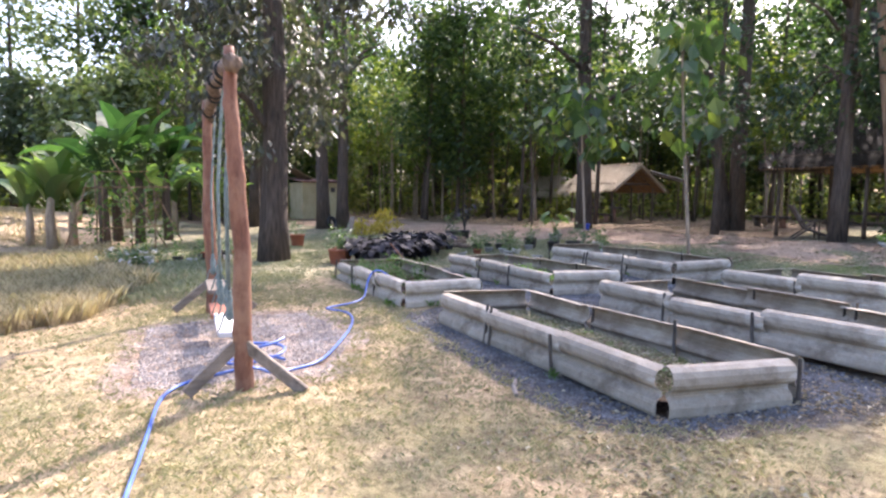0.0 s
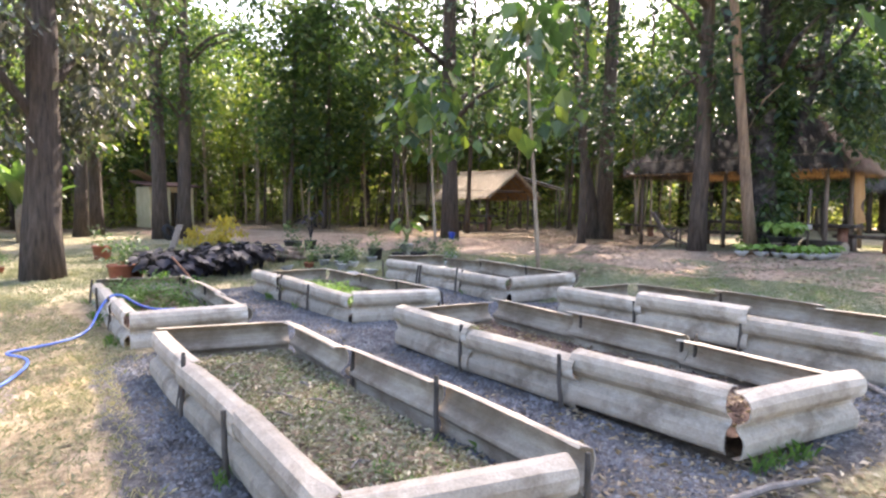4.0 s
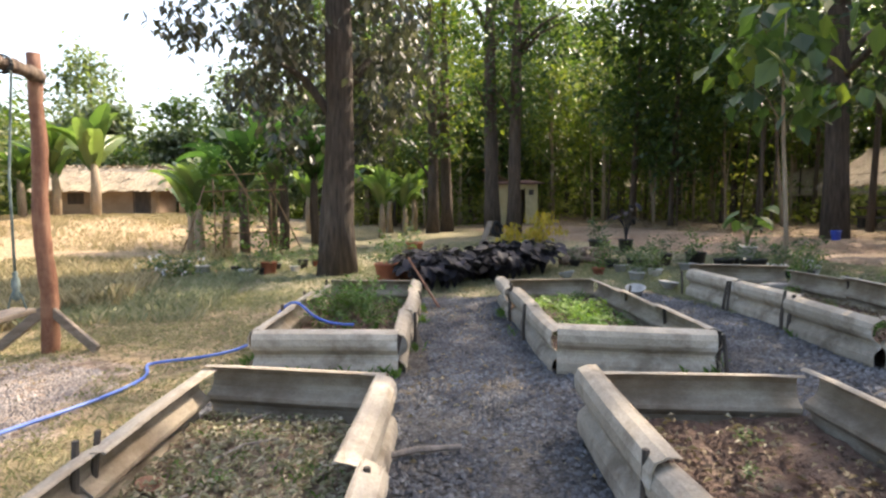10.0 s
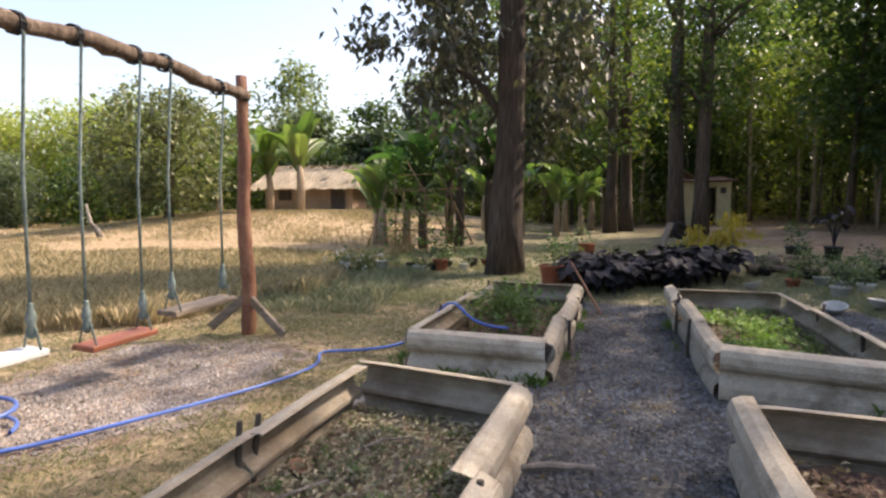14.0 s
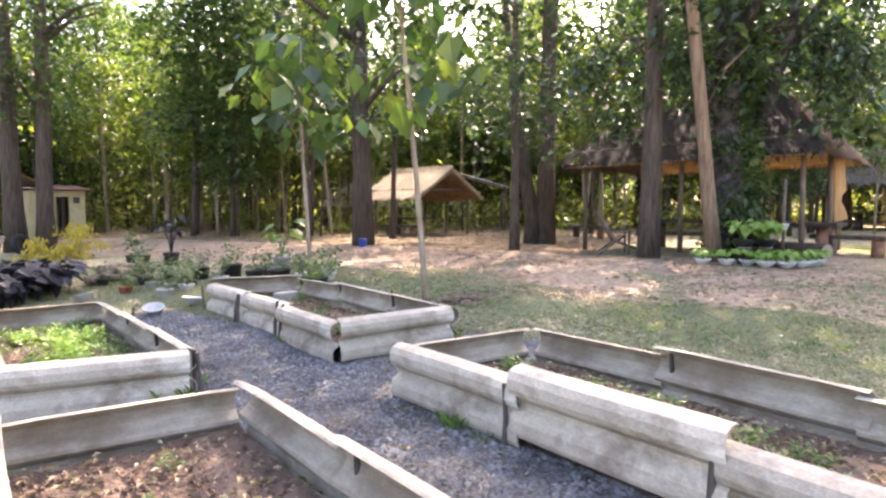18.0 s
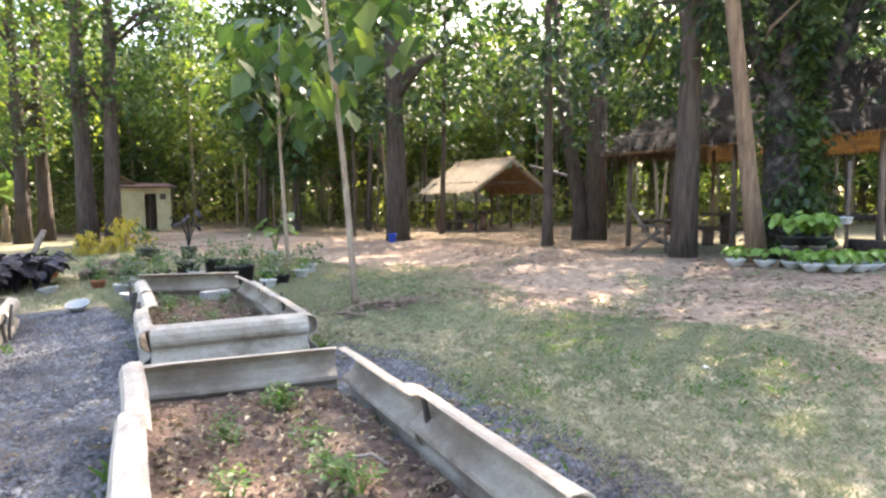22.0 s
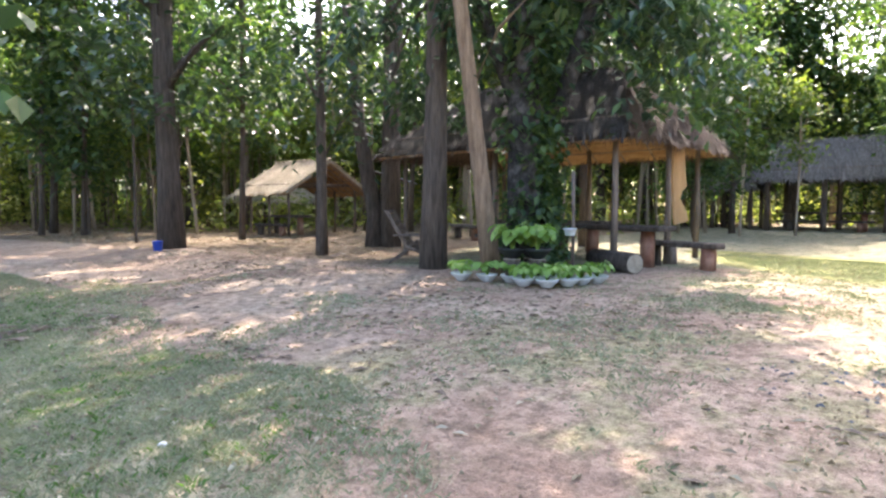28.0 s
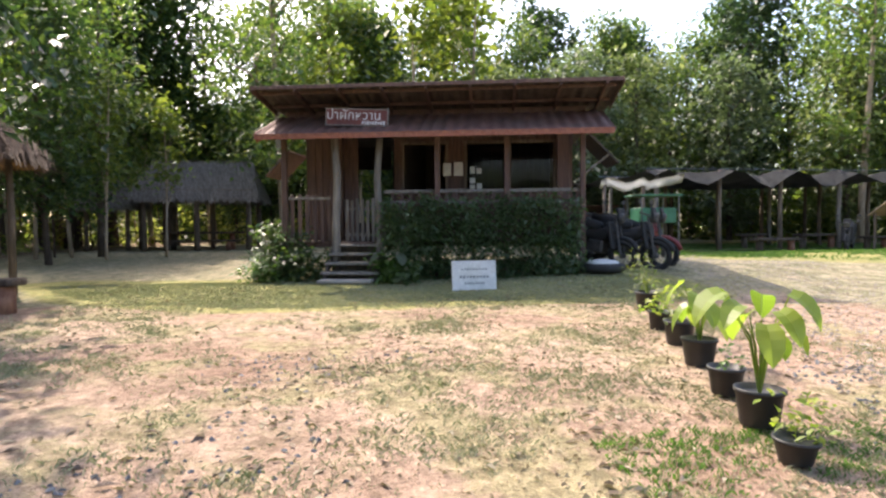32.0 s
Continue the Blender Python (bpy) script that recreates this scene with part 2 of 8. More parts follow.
M_STONE = surface("log_cut", (0.24, 0.19, 0.13), (0.40, 0.32, 0.23), 9, 60, 0.85, 0.4)
M_PEBBLE = surface("gravel_stone", (0.078, 0.08, 0.085), (0.27, 0.275, 0.285), 3, 90, 0.9, 0.2, island=True, vary=0.6)
M_PEBBLEWARM = surface("pinkish_gravel_stone", (0.26, 0.215, 0.185), (0.60, 0.53, 0.47), 3, 90, 0.9, 0.2, island=True, vary=0.5)

M_CONCRETE = surface("concrete", (0.30, 0.28, 0.25), (0.44, 0.42, 0.38), 3, 60, 0.9, 0.3)
M_SIGNRED = surface("dark_red_board", (0.13, 0.03, 0.025), (0.20, 0.05, 0.04), 4, 60, 0.6, 0.15)
M_GREYINK = surface("faded_ink", (0.22, 0.24, 0.24), (0.34, 0.36, 0.36), 9, 60, 0.7, 0.05)
M_GLASS = bpy.data.materials.new("window_glass")
M_GLASS.use_nodes = True
_g = M_GLASS.node_tree.nodes["Principled BSDF"]
_g.inputs["Transmission Weight"].default_value, _g.inputs["Roughness"].default_value = 1.0, 0.03
_g.inputs["Base Color"].default_value = (0.6, 0.64, 0.64, 1)
_g.inputs["Specular IOR Level"].default_value = 0.25
_g.inputs["IOR"].default_value = 1.18

L_FOREST = foliage("forest_leaf", [(0.034, 0.066, 0.03), (0.052, 0.094, 0.038), (0.078, 0.128, 0.044), (0.13, 0.18, 0.05)], through=0.4)
L_DARK = foliage("dark_leaf", [(0.022, 0.048, 0.028), (0.036, 0.070, 0.038), (0.058, 0.10, 0.045), (0.11, 0.16, 0.05)], gloss=0.4, through=0.25)
L_FAR = foliage("far_leaf", [(0.05, 0.085, 0.022), (0.09, 0.13, 0.035), (0.14, 0.185, 0.045), (0.22, 0.235, 0.06)], through=0.5)
L_TEAK = foliage("teak_leaf", [(0.035, 0.07, 0.03), (0.06, 0.11, 0.04), (0.095, 0.155, 0.045), (0.17, 0.19, 0.045)], through=0.4)
L_GREY = foliage("greyish_leaf", [(0.065, 0.066, 0.054), (0.10, 0.10, 0.08), (0.045, 0.055, 0.036), (0.23, 0.21, 0.18)], through=0.22)
L_YELLOWGREEN = foliage("yellowish_leaf", [(0.09, 0.13, 0.03), (0.15, 0.19, 0.04), (0.25, 0.26, 0.06), (0.12, 0.16, 0.04)])
L_LIME = foliage("lime_leaf", [(0.18, 0.30, 0.06), (0.26, 0.39, 0.09), (0.36, 0.46, 0.14)], through=0.4)
L_BANANA = foliage("banana_leaf", [(0.09, 0.155, 0.05), (0.14, 0.21, 0.07), (0.22, 0.28, 0.11)], gloss=0.35)
# darker copy of the banana leaf: the shade is put into its colour
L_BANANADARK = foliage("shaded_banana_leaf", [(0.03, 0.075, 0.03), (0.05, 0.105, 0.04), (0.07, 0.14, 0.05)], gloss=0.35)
L_PURPLE = foliage("purple_taro_leaf", [(0.012, 0.012, 0.02), (0.019, 0.018, 0.03), (0.028, 0.024, 0.038)], gloss=0.75, through=0.12)
L_YELLOW = foliage("golden_leaf", [(0.50, 0.33, 0.06), (0.60, 0.43, 0.08), (0.40, 0.36, 0.09)])
L_TARO = foliage("taro_leaf", [(0.19, 0.27, 0.045), (0.28, 0.35, 0.06), (0.40, 0.41, 0.09)], through=0.5)
L_HERB = foliage("herb_leaf", [(0.06, 0.13, 0.03), (0.10, 0.18, 0.045), (0.14, 0.22, 0.06)])
L_HEDGE = foliage("hedge_leaf", [(0.06, 0.105, 0.055), (0.095, 0.15, 0.075), (0.14, 0.185, 0.10)])
L_GRASS = foliage("lawn_blade", [(0.22, 0.235, 0.13), (0.30, 0.295, 0.18), (0.43, 0.385, 0.26), (0.17, 0.20, 0.10)], gloss=0.8, through=0.12)
L_STRAW = foliage("straw_blade", [(0.46, 0.355, 0.235), (0.58, 0.46, 0.32), (0.35, 0.265, 0.165), (0.25, 0.205, 0.12)], gloss=0.8, through=0.2)
L_DRY = foliage("dry_lawn_blade", [(0.42, 0.345, 0.21), (0.52, 0.43, 0.28), (0.31, 0.285, 0.155), (0.22, 0.23, 0.11)], gloss=0.8, through=0.15)
L_UNDER = foliage("undergrowth_leaf", [(0.12, 0.145, 0.05), (0.21, 0.225, 0.075), (0.30, 0.30, 0.10), (0.42, 0.38, 0.15)], through=0.55)
L_WOOD = foliage("woodland_leaf", [(0.055, 0.10, 0.036), (0.095, 0.15, 0.05), (0.15, 0.20, 0.06), (0.24, 0.27, 0.08)], gloss=0.36, through=0.45)
L_BUSH = foliage("bush_leaf", [(0.09, 0.12, 0.06), (0.15, 0.18, 0.09), (0.21, 0.24, 0.125), (0.30, 0.31, 0.18)])
L_MANGO = foliage("mango_leaf", [(0.07, 0.09, 0.045), (0.13, 0.155, 0.075), (0.20, 0.22, 0.11), (0.31, 0.30, 0.17)], through=0.3)
L_BAMBOO = foliage("bamboo_leaf", [(0.25, 0.29, 0.085), (0.36, 0.39, 0.125), (0.47, 0.47, 0.18)])
L_GREYGREEN = foliage("grey_green_leaf", [(0.09, 0.12, 0.075), (0.13, 0.165, 0.11), (0.18, 0.20, 0.14)])
L_BEDLITTER = foliage("greenish_scrap", [(0.22, 0.225, 0.135), (0.31, 0.29, 0.19), (0.29, 0.24, 0.17), (0.46, 0.42, 0.33)], gloss=0.8, through=0.1)
L_LITTER = foliage("fallen_leaf", [(0.26, 0.19, 0.12), (0.38, 0.29, 0.19), (0.19, 0.13, 0.08), (0.52, 0.45, 0.34)], gloss=0.7, through=0.1)


# ---- mesh helpers ----
def clamp(v, a, b):
    return max(a, min(b, v))


def ground_z(x, y):
    """The lie of the land: level by the swing, rising gently towards the huts and beside the house."""
    k = clamp(1.35 - math.hypot((x + 11) / 12, (y - 35) / 14), 0, 1)
    mound = 1.1 * k * k * (3 - 2 * k)
    if x <= 1:
        return clamp(0.035 * (x - 1), -0.16, 0) + mound
    s = min(1.0, (x - 1) / 13)
    bank = 0.22 * clamp((x - 17) / 3, 0, 1) * clamp((-5 - y) / 3, 0, 1) * clamp((28 - x) / 4, 0, 1)
    return 0.42 * (3 * s * s - 2 * s ** 3) + mound + bank


def mesh_from(name, verts, faces, material, smooth=False):
    me = bpy.data.meshes.new(name)
    me.from_pydata([tuple(v) for v in verts], [], faces)
    me.materials.append(material)
    if smooth:
        me.polygons.foreach_set("use_smooth", [True] * len(me.polygons))
    me.update()
    return me


def bm_mesh(name, bm, material, smooth=False):
    me = bpy.data.meshes.new(name)
    bm.to_mesh(me)
    bm.free()
    me.materials.append(material)
    if smooth:
        me.polygons.foreach_set("use_smooth", [True] * len(me.polygons))
    return me


def part(name, data, material, parent, label="", m=None, smooth=False):
    """One mesh object under a thing or a part."""
    me = data if isinstance(data, bpy.types.Mesh) else bm_mesh(name, data, material, smooth)
    ob = new(name, me)
    ob.parent = parent
    if m is not None:
        ob.matrix_basis = m
    if label:
        ob["label"] = label
    return ob


def thing(name, m, label, category, group="", kind=""):
    ob = new(name)
    ob.matrix_basis = m
    ob.empty_display_size = 0.1
    return tagged(ob, label, category, group, kind)


def box(sx, sy, sz, at=(0, 0, 0), bevel=0.01, turn=None, bm=None):
    """A bevelled box centred on at, added to bm."""
    own = bmesh.new()
    bmesh.ops.create_cube(own, size=1, matrix=Matrix.Diagonal((sx, sy, sz, 1)))
    if bevel:
        bmesh.ops.bevel(own, geom=own.edges[:], offset=min(bevel, 0.3 * min(sx, sy, sz)), segments=1, affect="EDGES")
    own.transform(Matrix.Translation(at) @ (turn or Matrix.Identity(4)))
    if bm is None:
        return own
    me = bpy.data.meshes.new("tmp")
    own.to_mesh(me)
    own.free()
    bm.from_mesh(me)
    bpy.data.meshes.remove(me)
    return bm


def tube(points, radii, sides=8, wobble=0.0, seed=0, bm=None, cap=True):
    """A round, tapering, slightly uneven limb along points."""
    rng = random.Random(seed)
    bm = bm or bmesh.new()
    pts = [Vector(p) for p in points]
    rings = []
    for i, p in enumerate(pts):
        d = (pts[min(i + 1, len(pts) - 1)] - pts[max(i - 1, 0)]).normalized()
        a = d.orthogonal().normalized() if abs(d.z) > 0.9 else d.cross(Vector((0, 0, 1))).normalized()
        if abs(d.z) > 0.9:
            a = (Vector((1, 0, 0)) - d * d.x).normalized()
        b = d.cross(a)
        r = radii[i] if hasattr(radii, "__len__") else radii
        ring = []
        for k in range(sides):
            w = 1 + wobble * rng.uniform(-1, 1)
            t = 2 * math.pi * k / sides
            ring.append(bm.verts.new(p + (a * math.cos(t) + b * math.sin(t)) * r * w))
        rings.append(ring)
    for r0, r1 in zip(rings, rings[1:]):
        for k in range(sides):
            bm.faces.new((r0[k], r0[(k + 1) % sides], r1[(k + 1) % sides], r1[k]))
    if cap:
        bm.faces.new(rings[0][::-1])
        bm.faces.new(rings[-1])
    return bm


def lathe(profile, sides=20, bm=None):
    """A turned body from (radius, z) pairs."""
    bm = bm or bmesh.new()
    rings = [[bm.verts.new((r * math.cos(2 * math.pi * k / sides), r * math.sin(2 * math.pi * k / sides), z)) for k in range(sides)] for r, z in profile]
    for a, b in zip(rings, rings[1:]):
        for k in range(sides):
            bm.faces.new((a[k], a[(k + 1) % sides], b[(k + 1) % sides], b[k]))
    bm.faces.new(rings[0][::-1])
    bm.faces.new(rings[-1])
    return bm


def leaf_cloud(rng, centres, per, size, spread, droop=0.3, ratio=0.55):
    """Vertices and faces of many small folded leaves in clumps round centres."""
    verts, faces = [], []
    for c in centres:
        c = Vector(c)
        for _ in range(per):
            g = Vector((rng.gauss(0, 1), rng.gauss(0, 1), rng.gauss(0, 0.75)))
            p = c + g * spread
            s = size * rng.uniform(0.6, 1.35)
            a = rng.uniform(0, 2 * math.pi)
            tip = Vector((math.cos(a), math.sin(a), rng.uniform(-1.0, 0.45) - droop)).normalized()
            side = tip.cross(Vector((rng.uniform(-0.6, 0.6), rng.uniform(-0.6, 0.6), 1))).normalized() * s * ratio * 0.5
            up = side.cross(tip).normalized() * s * 0.08
            n = len(verts)
            mid = p + tip * s * 0.45
            verts += [p, mid + side + up, p + tip * s, mid - side + up]
            faces += [(n, n + 1, n + 2), (n, n + 2, n + 3)]
    return verts, faces


# ---- ground ----
def blob(x, y, pts, soft):
    """1 inside the polygon pts, falling to 0 over soft metres outside it."""
    inside, best = np.zeros(x.shape, bool), np.full(x.shape, 1e9)
    for (x0, y0), (x1, y1) in zip(pts, pts[1:] + pts[:1]):
        cross = ((y0 > y) != (y1 > y)) & (x < (x1 - x0) * (y - y0) / (y1 - y0 + 1e-9) + x0)
        inside ^= cross
        dx, dy = x1 - x0, y1 - y0
        t = np.clip(((x - x0) * dx + (y - y0) * dy) / (dx * dx + dy * dy), 0, 1)
        best = np.minimum(best, np.hypot(x - x0 - t * dx, y - y0 - t * dy))
    return np.where(inside, 1.0, np.clip(1 - best / soft, 0, 1))


GRAVEL_BEDS = [(-0.4, 0.3), (0.0, -0.3), (1.2, -0.7), (2.1, -0.75), (3.3, -1.15), (4.5, -1.2), (5.9, -1.5), (6.5, 0.0), (7.0, 2.6), (6.7, 3.4), (6.3, 3.3), (5.7, 3.3), (5.4, 7.4), (3.0, 8.0), (2.2, 8.4), (2.0, 4.4), (0.3, 4.2)]
GRAVEL_SWING = [(-3.1, 3.1), (-1.6, 2.4), (-0.7, 3.7), (-0.7, 5.2), (-1.6, 5.9), (-2.6, 5.6)]
DIRT_PATH = [(8.9, 16), (9.5, 10), (9.6, 7), (9.7, 4.8), (9.1, 2.6), (9.6, 1.2), (8.6, -1.2), (7.0, -3.4), (6.5, -9), (17, -9), (17.4, -1), (16.9, 2.0), (14.3, 3.4), (13.6, 6), (13.2, 12), (12, 17), (10, 27), (7.5, 27)]
STRAW_FIELD = [(-3.2, 6.8), (-1.9, 9.5), (-2.6, 14), (-1, 22), (-4, 60), (-80, 90), (-90, 4), (-9, 3.5)]
LAWN_HOUSE = [(17.2, -8.5), (20.8, -8.5), (21.5, 3), (18.6, 1.2), (17.0, -1.5)]
LAWN_NETS = [(23, -11.5), (36, -12.5), (38, -28), (22, -27), (19, -18), (20.5, -14.5)]
DRIVE = [(12, -6.5), (16, -8.3), (21.5, -10.2), (27, -11.2), (27, -13), (21, -13.2), (15, -11), (11, -9)]
FOREST_FLOOR = [(13.6, 7), (20, 9.5), (36, 10), (90, -10), (90, 120), (2, 120), (4, 32), (12, 27), (12.5, 14)]


def axis_steps(lo, hi, step, far):
    mid = list(np.arange(lo, hi + step / 2, step))
    out, d = [], step
    p = hi
    while p < far:
        d *= 1.22
        p += d
        out.append(p)
    back, d, p = [], step, lo
    while p > -far:
        d *= 1.22
        p -= d
        back.append(p)
    return np.array(back[::-1] + mid + out)


def build_ground():
    xs, ys = axis_steps(-7, 22, 0.15, 900), axis_steps(-5, 19, 0.15, 900)
    gx, gy = np.meshgrid(xs, ys)
    z = np.array([[ground_z(x, y) for x in xs] for y in ys])
    rip = np.array([[noise.noise((x * 0.8, y * 0.8, 1.5)) * 0.035 + noise.noise((x * 3.1, y * 3.1, 4.5)) * 0.012 for x in xs] for y in ys])
    z = z + rip - 0.01
    verts = np.stack([gx, gy, z], -1).reshape(-1, 3)
    nx, ny = len(xs), len(ys)
    i = (np.arange(ny - 1)[:, None] * nx + np.arange(nx - 1)[None, :]).ravel()
    faces = np.stack([i, i + 1, i + nx + 1, i + nx], -1)
    me = bpy.data.meshes.new("ground")
    me.from_pydata(verts.tolist(), [], faces.tolist())
    me.polygons.foreach_set("use_smooth", [True] * len(me.polygons))
    x, y = verts[:, 0], verts[:, 1]
    gravel = np.maximum(blob(x, y, GRAVEL_BEDS, 0.4), blob(x, y, GRAVEL_SWING, 0.5))
    layers = {"gravel": gravel, "dirt": blob(x, y, DIRT_PATH, 1.4), "straw": blob(x, y, STRAW_FIELD, 1.2),
              "lawn": np.maximum(blob(x, y, LAWN_HOUSE, 0.8), blob(x, y, LAWN_NETS, 1.5)), "swing": blob(x, y, GRAVEL_SWING, 0.9), "litter": blob(x, y, FOREST_FLOOR, 2.0),
              "yard": blob(x, y, [(9.5, 0.5), (13, -0.5), (19, 1.5), (20, -9), (9, -10)], 2.2),
              "dry": np.clip(1 - (x - 0.3) / 4.5, 0, 1) * np.clip((11 - y) / 5, 0, 1)}
    for key, values in layers.items():
        me.attributes.new(key, "FLOAT", "POINT").data.foreach_set("value", values.astype(np.float32))
    m = bpy.data.materials.new("earth_and_grass")
    m.use_nodes = True
    nt = m.node_tree
    p = nt.nodes["Principled BSDF"]
    tc = nt.nodes.new("ShaderNodeTexCoord").outputs["Object"]
    n_big, n_mid, n_fine = noise_node(nt, 0.55, 5, 0.6, tc), noise_node(nt, 2.6, 6, 0.65, tc), noise_node(nt, 38, 4, 0.7, tc)

    def attr(key, spread=0.55):
        a = nt.nodes.new("ShaderNodeAttribute")
        a.attribute_name = key
        s = nt.nodes.new("ShaderNodeMath")
        s.operation = "MULTIPLY_ADD"
        nt.links.new(n_mid.outputs[0], s.inputs[0])
        s.inputs[1].default_value = spread
        s2 = nt.nodes.new("ShaderNodeMath")
        s2.operation = "ADD"
        s2.inputs[1].default_value = -spread * 0.5
        nt.links.new(a.outputs["Fac"], s.inputs[2])
        nt.links.new(s.outputs[0], s2.inputs[0])
        return ramp_node(nt, s2.outputs[0], [(0.38, (0, 0, 0)), (0.62, (1, 1, 1))]).outputs[0]

    grass = ramp_node(nt, n_mid.outputs[0], [(0.32, (0.19, 0.197, 0.115)), (0.48, (0.315, 0.292, 0.187)), (0.64, (0.475, 0.405, 0.285))]).outputs[0]
    drygrass = ramp_node(nt, n_mid.outputs[0], [(0.3, (0.38, 0.29, 0.165)), (0.5, (0.52, 0.40, 0.25)), (0.7, (0.60, 0.46, 0.32))]).outputs[0]
    dirt = ramp_node(nt, n_big.outputs[0], [(0.3, (0.34, 0.222, 0.16)), (0.52, (0.485, 0.352, 0.262)), (0.75, (0.60, 0.47, 0.352))]).outputs[0]
    dirt = mix_node(nt, ramp_node(nt, n_mid.outputs[0], [(0.5, (0, 0, 0)), (0.68, (0.6, 0.6, 0.6))]).outputs[0], dirt, (0.27, 0.215, 0.135))
    straw = ramp_node(nt, n_mid.outputs[0], [(0.3, (0.42, 0.315, 0.19)), (0.7, (0.60, 0.46, 0.31))]).outputs[0]
    lawn = ramp_node(nt, n_mid.outputs[0], [(0.35, (0.24, 0.26, 0.085)), (0.65, (0.42, 0.38, 0.16))]).outputs[0]
    litter = ramp_node(nt, n_mid.outputs[0], [(0.3, (0.17, 0.12, 0.08)), (0.7, (0.36, 0.265, 0.18))]).outputs[0]
    gravel_c = ramp_node(nt, n_fine.outputs[0], [(0.3, (0.062, 0.062, 0.063)), (0.7, (0.185, 0.183, 0.182))]).outputs[0]
    gravel_c = mix_node(nt, ramp_node(nt, n_big.outputs[0], [(0.5, (0, 0, 0)), (0.66, (0.7, 0.7, 0.7))]).outputs[0], gravel_c, (0.24, 0.19, 0.14))
    gravel_c = mix_node(nt, attr("swing", 0.3), gravel_c, ramp_node(nt, n_mid.outputs[0], [(0.36, (0.30, 0.21, 0.15)), (0.6, (0.46, 0.385, 0.33))]).outputs[0])
    olive = ramp_node(nt, n_big.outputs[0], [(0.42, (0, 0, 0)), (0.62, (0.75, 0.75, 0.75))]).outputs[0]
    drygrass = mix_node(nt, olive, drygrass, (0.27, 0.25, 0.13))
    col = mix_node(nt, attr("dry"), grass, drygrass)
    col = mix_node(nt, attr("litter"), col, litter)
    col = mix_node(nt, attr("dirt", 0.8), col, dirt)
    n_yard = noise_node(nt, 1.1, 7, 0.7, tc)
    sward = mix_node(nt, n_fine.outputs[0], (0.23, 0.22, 0.10), (0.42, 0.37, 0.21))
    patches = ramp_node(nt, n_yard.outputs[0], [(0.48, (0, 0, 0)), (0.58, (0.75, 0.75, 0.75))]).outputs[0]
    patches = mix_node(nt, 1.0, patches, attr("yard", 0.3), "MULTIPLY")
    col = mix_node(nt, patches, col, sward)
    col = mix_node(nt, attr("straw"), col, straw)
    col = mix_node(nt, attr("lawn"), col, lawn)
    col = mix_node(nt, attr("gravel", 0.95), col, gravel_c)
    col = mix_node(nt, 0.55, col, ramp_node(nt, n_fine.outputs[0], [(0.3, (0.45, 0.45, 0.45)), (0.7, (1.0, 1.0, 1.0))]).outputs[0], "MULTIPLY")
    n_clod = noise_node(nt, 9.0, 5, 0.75, tc)
    col = mix_node(nt, 1.0, col, ramp_node(nt, n_clod.outputs[0], [(0.36, (0.58, 0.56, 0.52)), (0.62, (1.28, 1.26, 1.22))]).outputs[0], "MULTIPLY")
    nt.links.new(col, p.inputs["Base Color"])
    p.inputs["Roughness"].default_value = 0.97
    p.inputs["Specular IOR Level"].default_value = 0.2
    b = nt.nodes.new("ShaderNodeBump")
    b.inputs["Strength"].default_value, b.inputs["Distance"].default_value = 0.8, 0.03
    b2 = nt.nodes.new("ShaderNodeBump")
    b2.inputs["Strength"].default_value, b2.inputs["Distance"].default_value = 0.9, 0.08
    nt.links.new(n_clod.outputs[0], b2.inputs["Height"])
    nt.links.new(b2.outputs[0], b.inputs["Normal"])
    nt.links.new(n_fine.outputs[0], b.inputs["Height"])
    nt.links.new(b.outputs[0], p.inputs["Normal"])
    me.materials.append(m)
    tagged(new("ground", me), "dry lawn, red dirt track and grey gravel over gently rising land", "ground", kind="structure")


build_ground()


# ---- raised beds ----
def sheet_mesh(length, height, seed):
    """A piece of double-wave roofing sheet stood on its long edge; x along, +y outwards, z up from 0."""
    rng = random.Random(seed)
    prof = [(o, z * height) for o, z in ((0.0, 0.0), (0.034, 0.012), (0.052, 0.05), (0.060, 0.12), (0.060, 0.27), (0.048, 0.35), (0.014, 0.41), (0.0, 0.45),
                                         (0.0, 0.51), (0.036, 0.575), (0.060, 0.63), (0.072, 0.71), (0.070, 0.84), (0.050, 0.94), (0.006, 0.99), (-0.030, 0.998), (-0.044, 0.982))]
    verts, faces = [], []
    nx = 7
    bow = rng.uniform(-0.012, 0.012)
    thick = 0.009
    for side in (0, 1):
        for i in range(nx):
            u = i / (nx - 1)
            sag = bow * math.sin(math.pi * u)
            for o, z in prof:
                chip = rng.uniform(-0.010, 0.004) if z > height * 0.9 else 0
                verts.append((u * length, o + sag - side * thick, z + chip * (i in (0, nx - 1))))
    k = len(prof)
    for i in range(nx - 1):
        for j in range(k - 1):
            a = i * k + j
            faces.append((a, a + k, a + k + 1, a + 1))
            a += nx * k
            faces.append((a, a + 1, a + k + 1, a + k))
    off = nx * k
    for j in range(k - 1):
        faces.append((j, j + 1, off + j + 1, off + j))
        a = (nx - 1) * k + j
        faces.append((a, off + a, off + a + 1, a + 1))
    for i in range(nx - 1):
        for j in (0, k - 1):
            a, b = i * k + j, (i + 1) * k + j
            faces.append((a, b, off + b, off + a) if j == 0 else (a, off + a, off + b, b))
    me = mesh_from("sheet", verts, faces, M_CEMENT)
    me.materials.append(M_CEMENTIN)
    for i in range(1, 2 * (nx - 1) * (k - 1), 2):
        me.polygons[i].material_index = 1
    return me


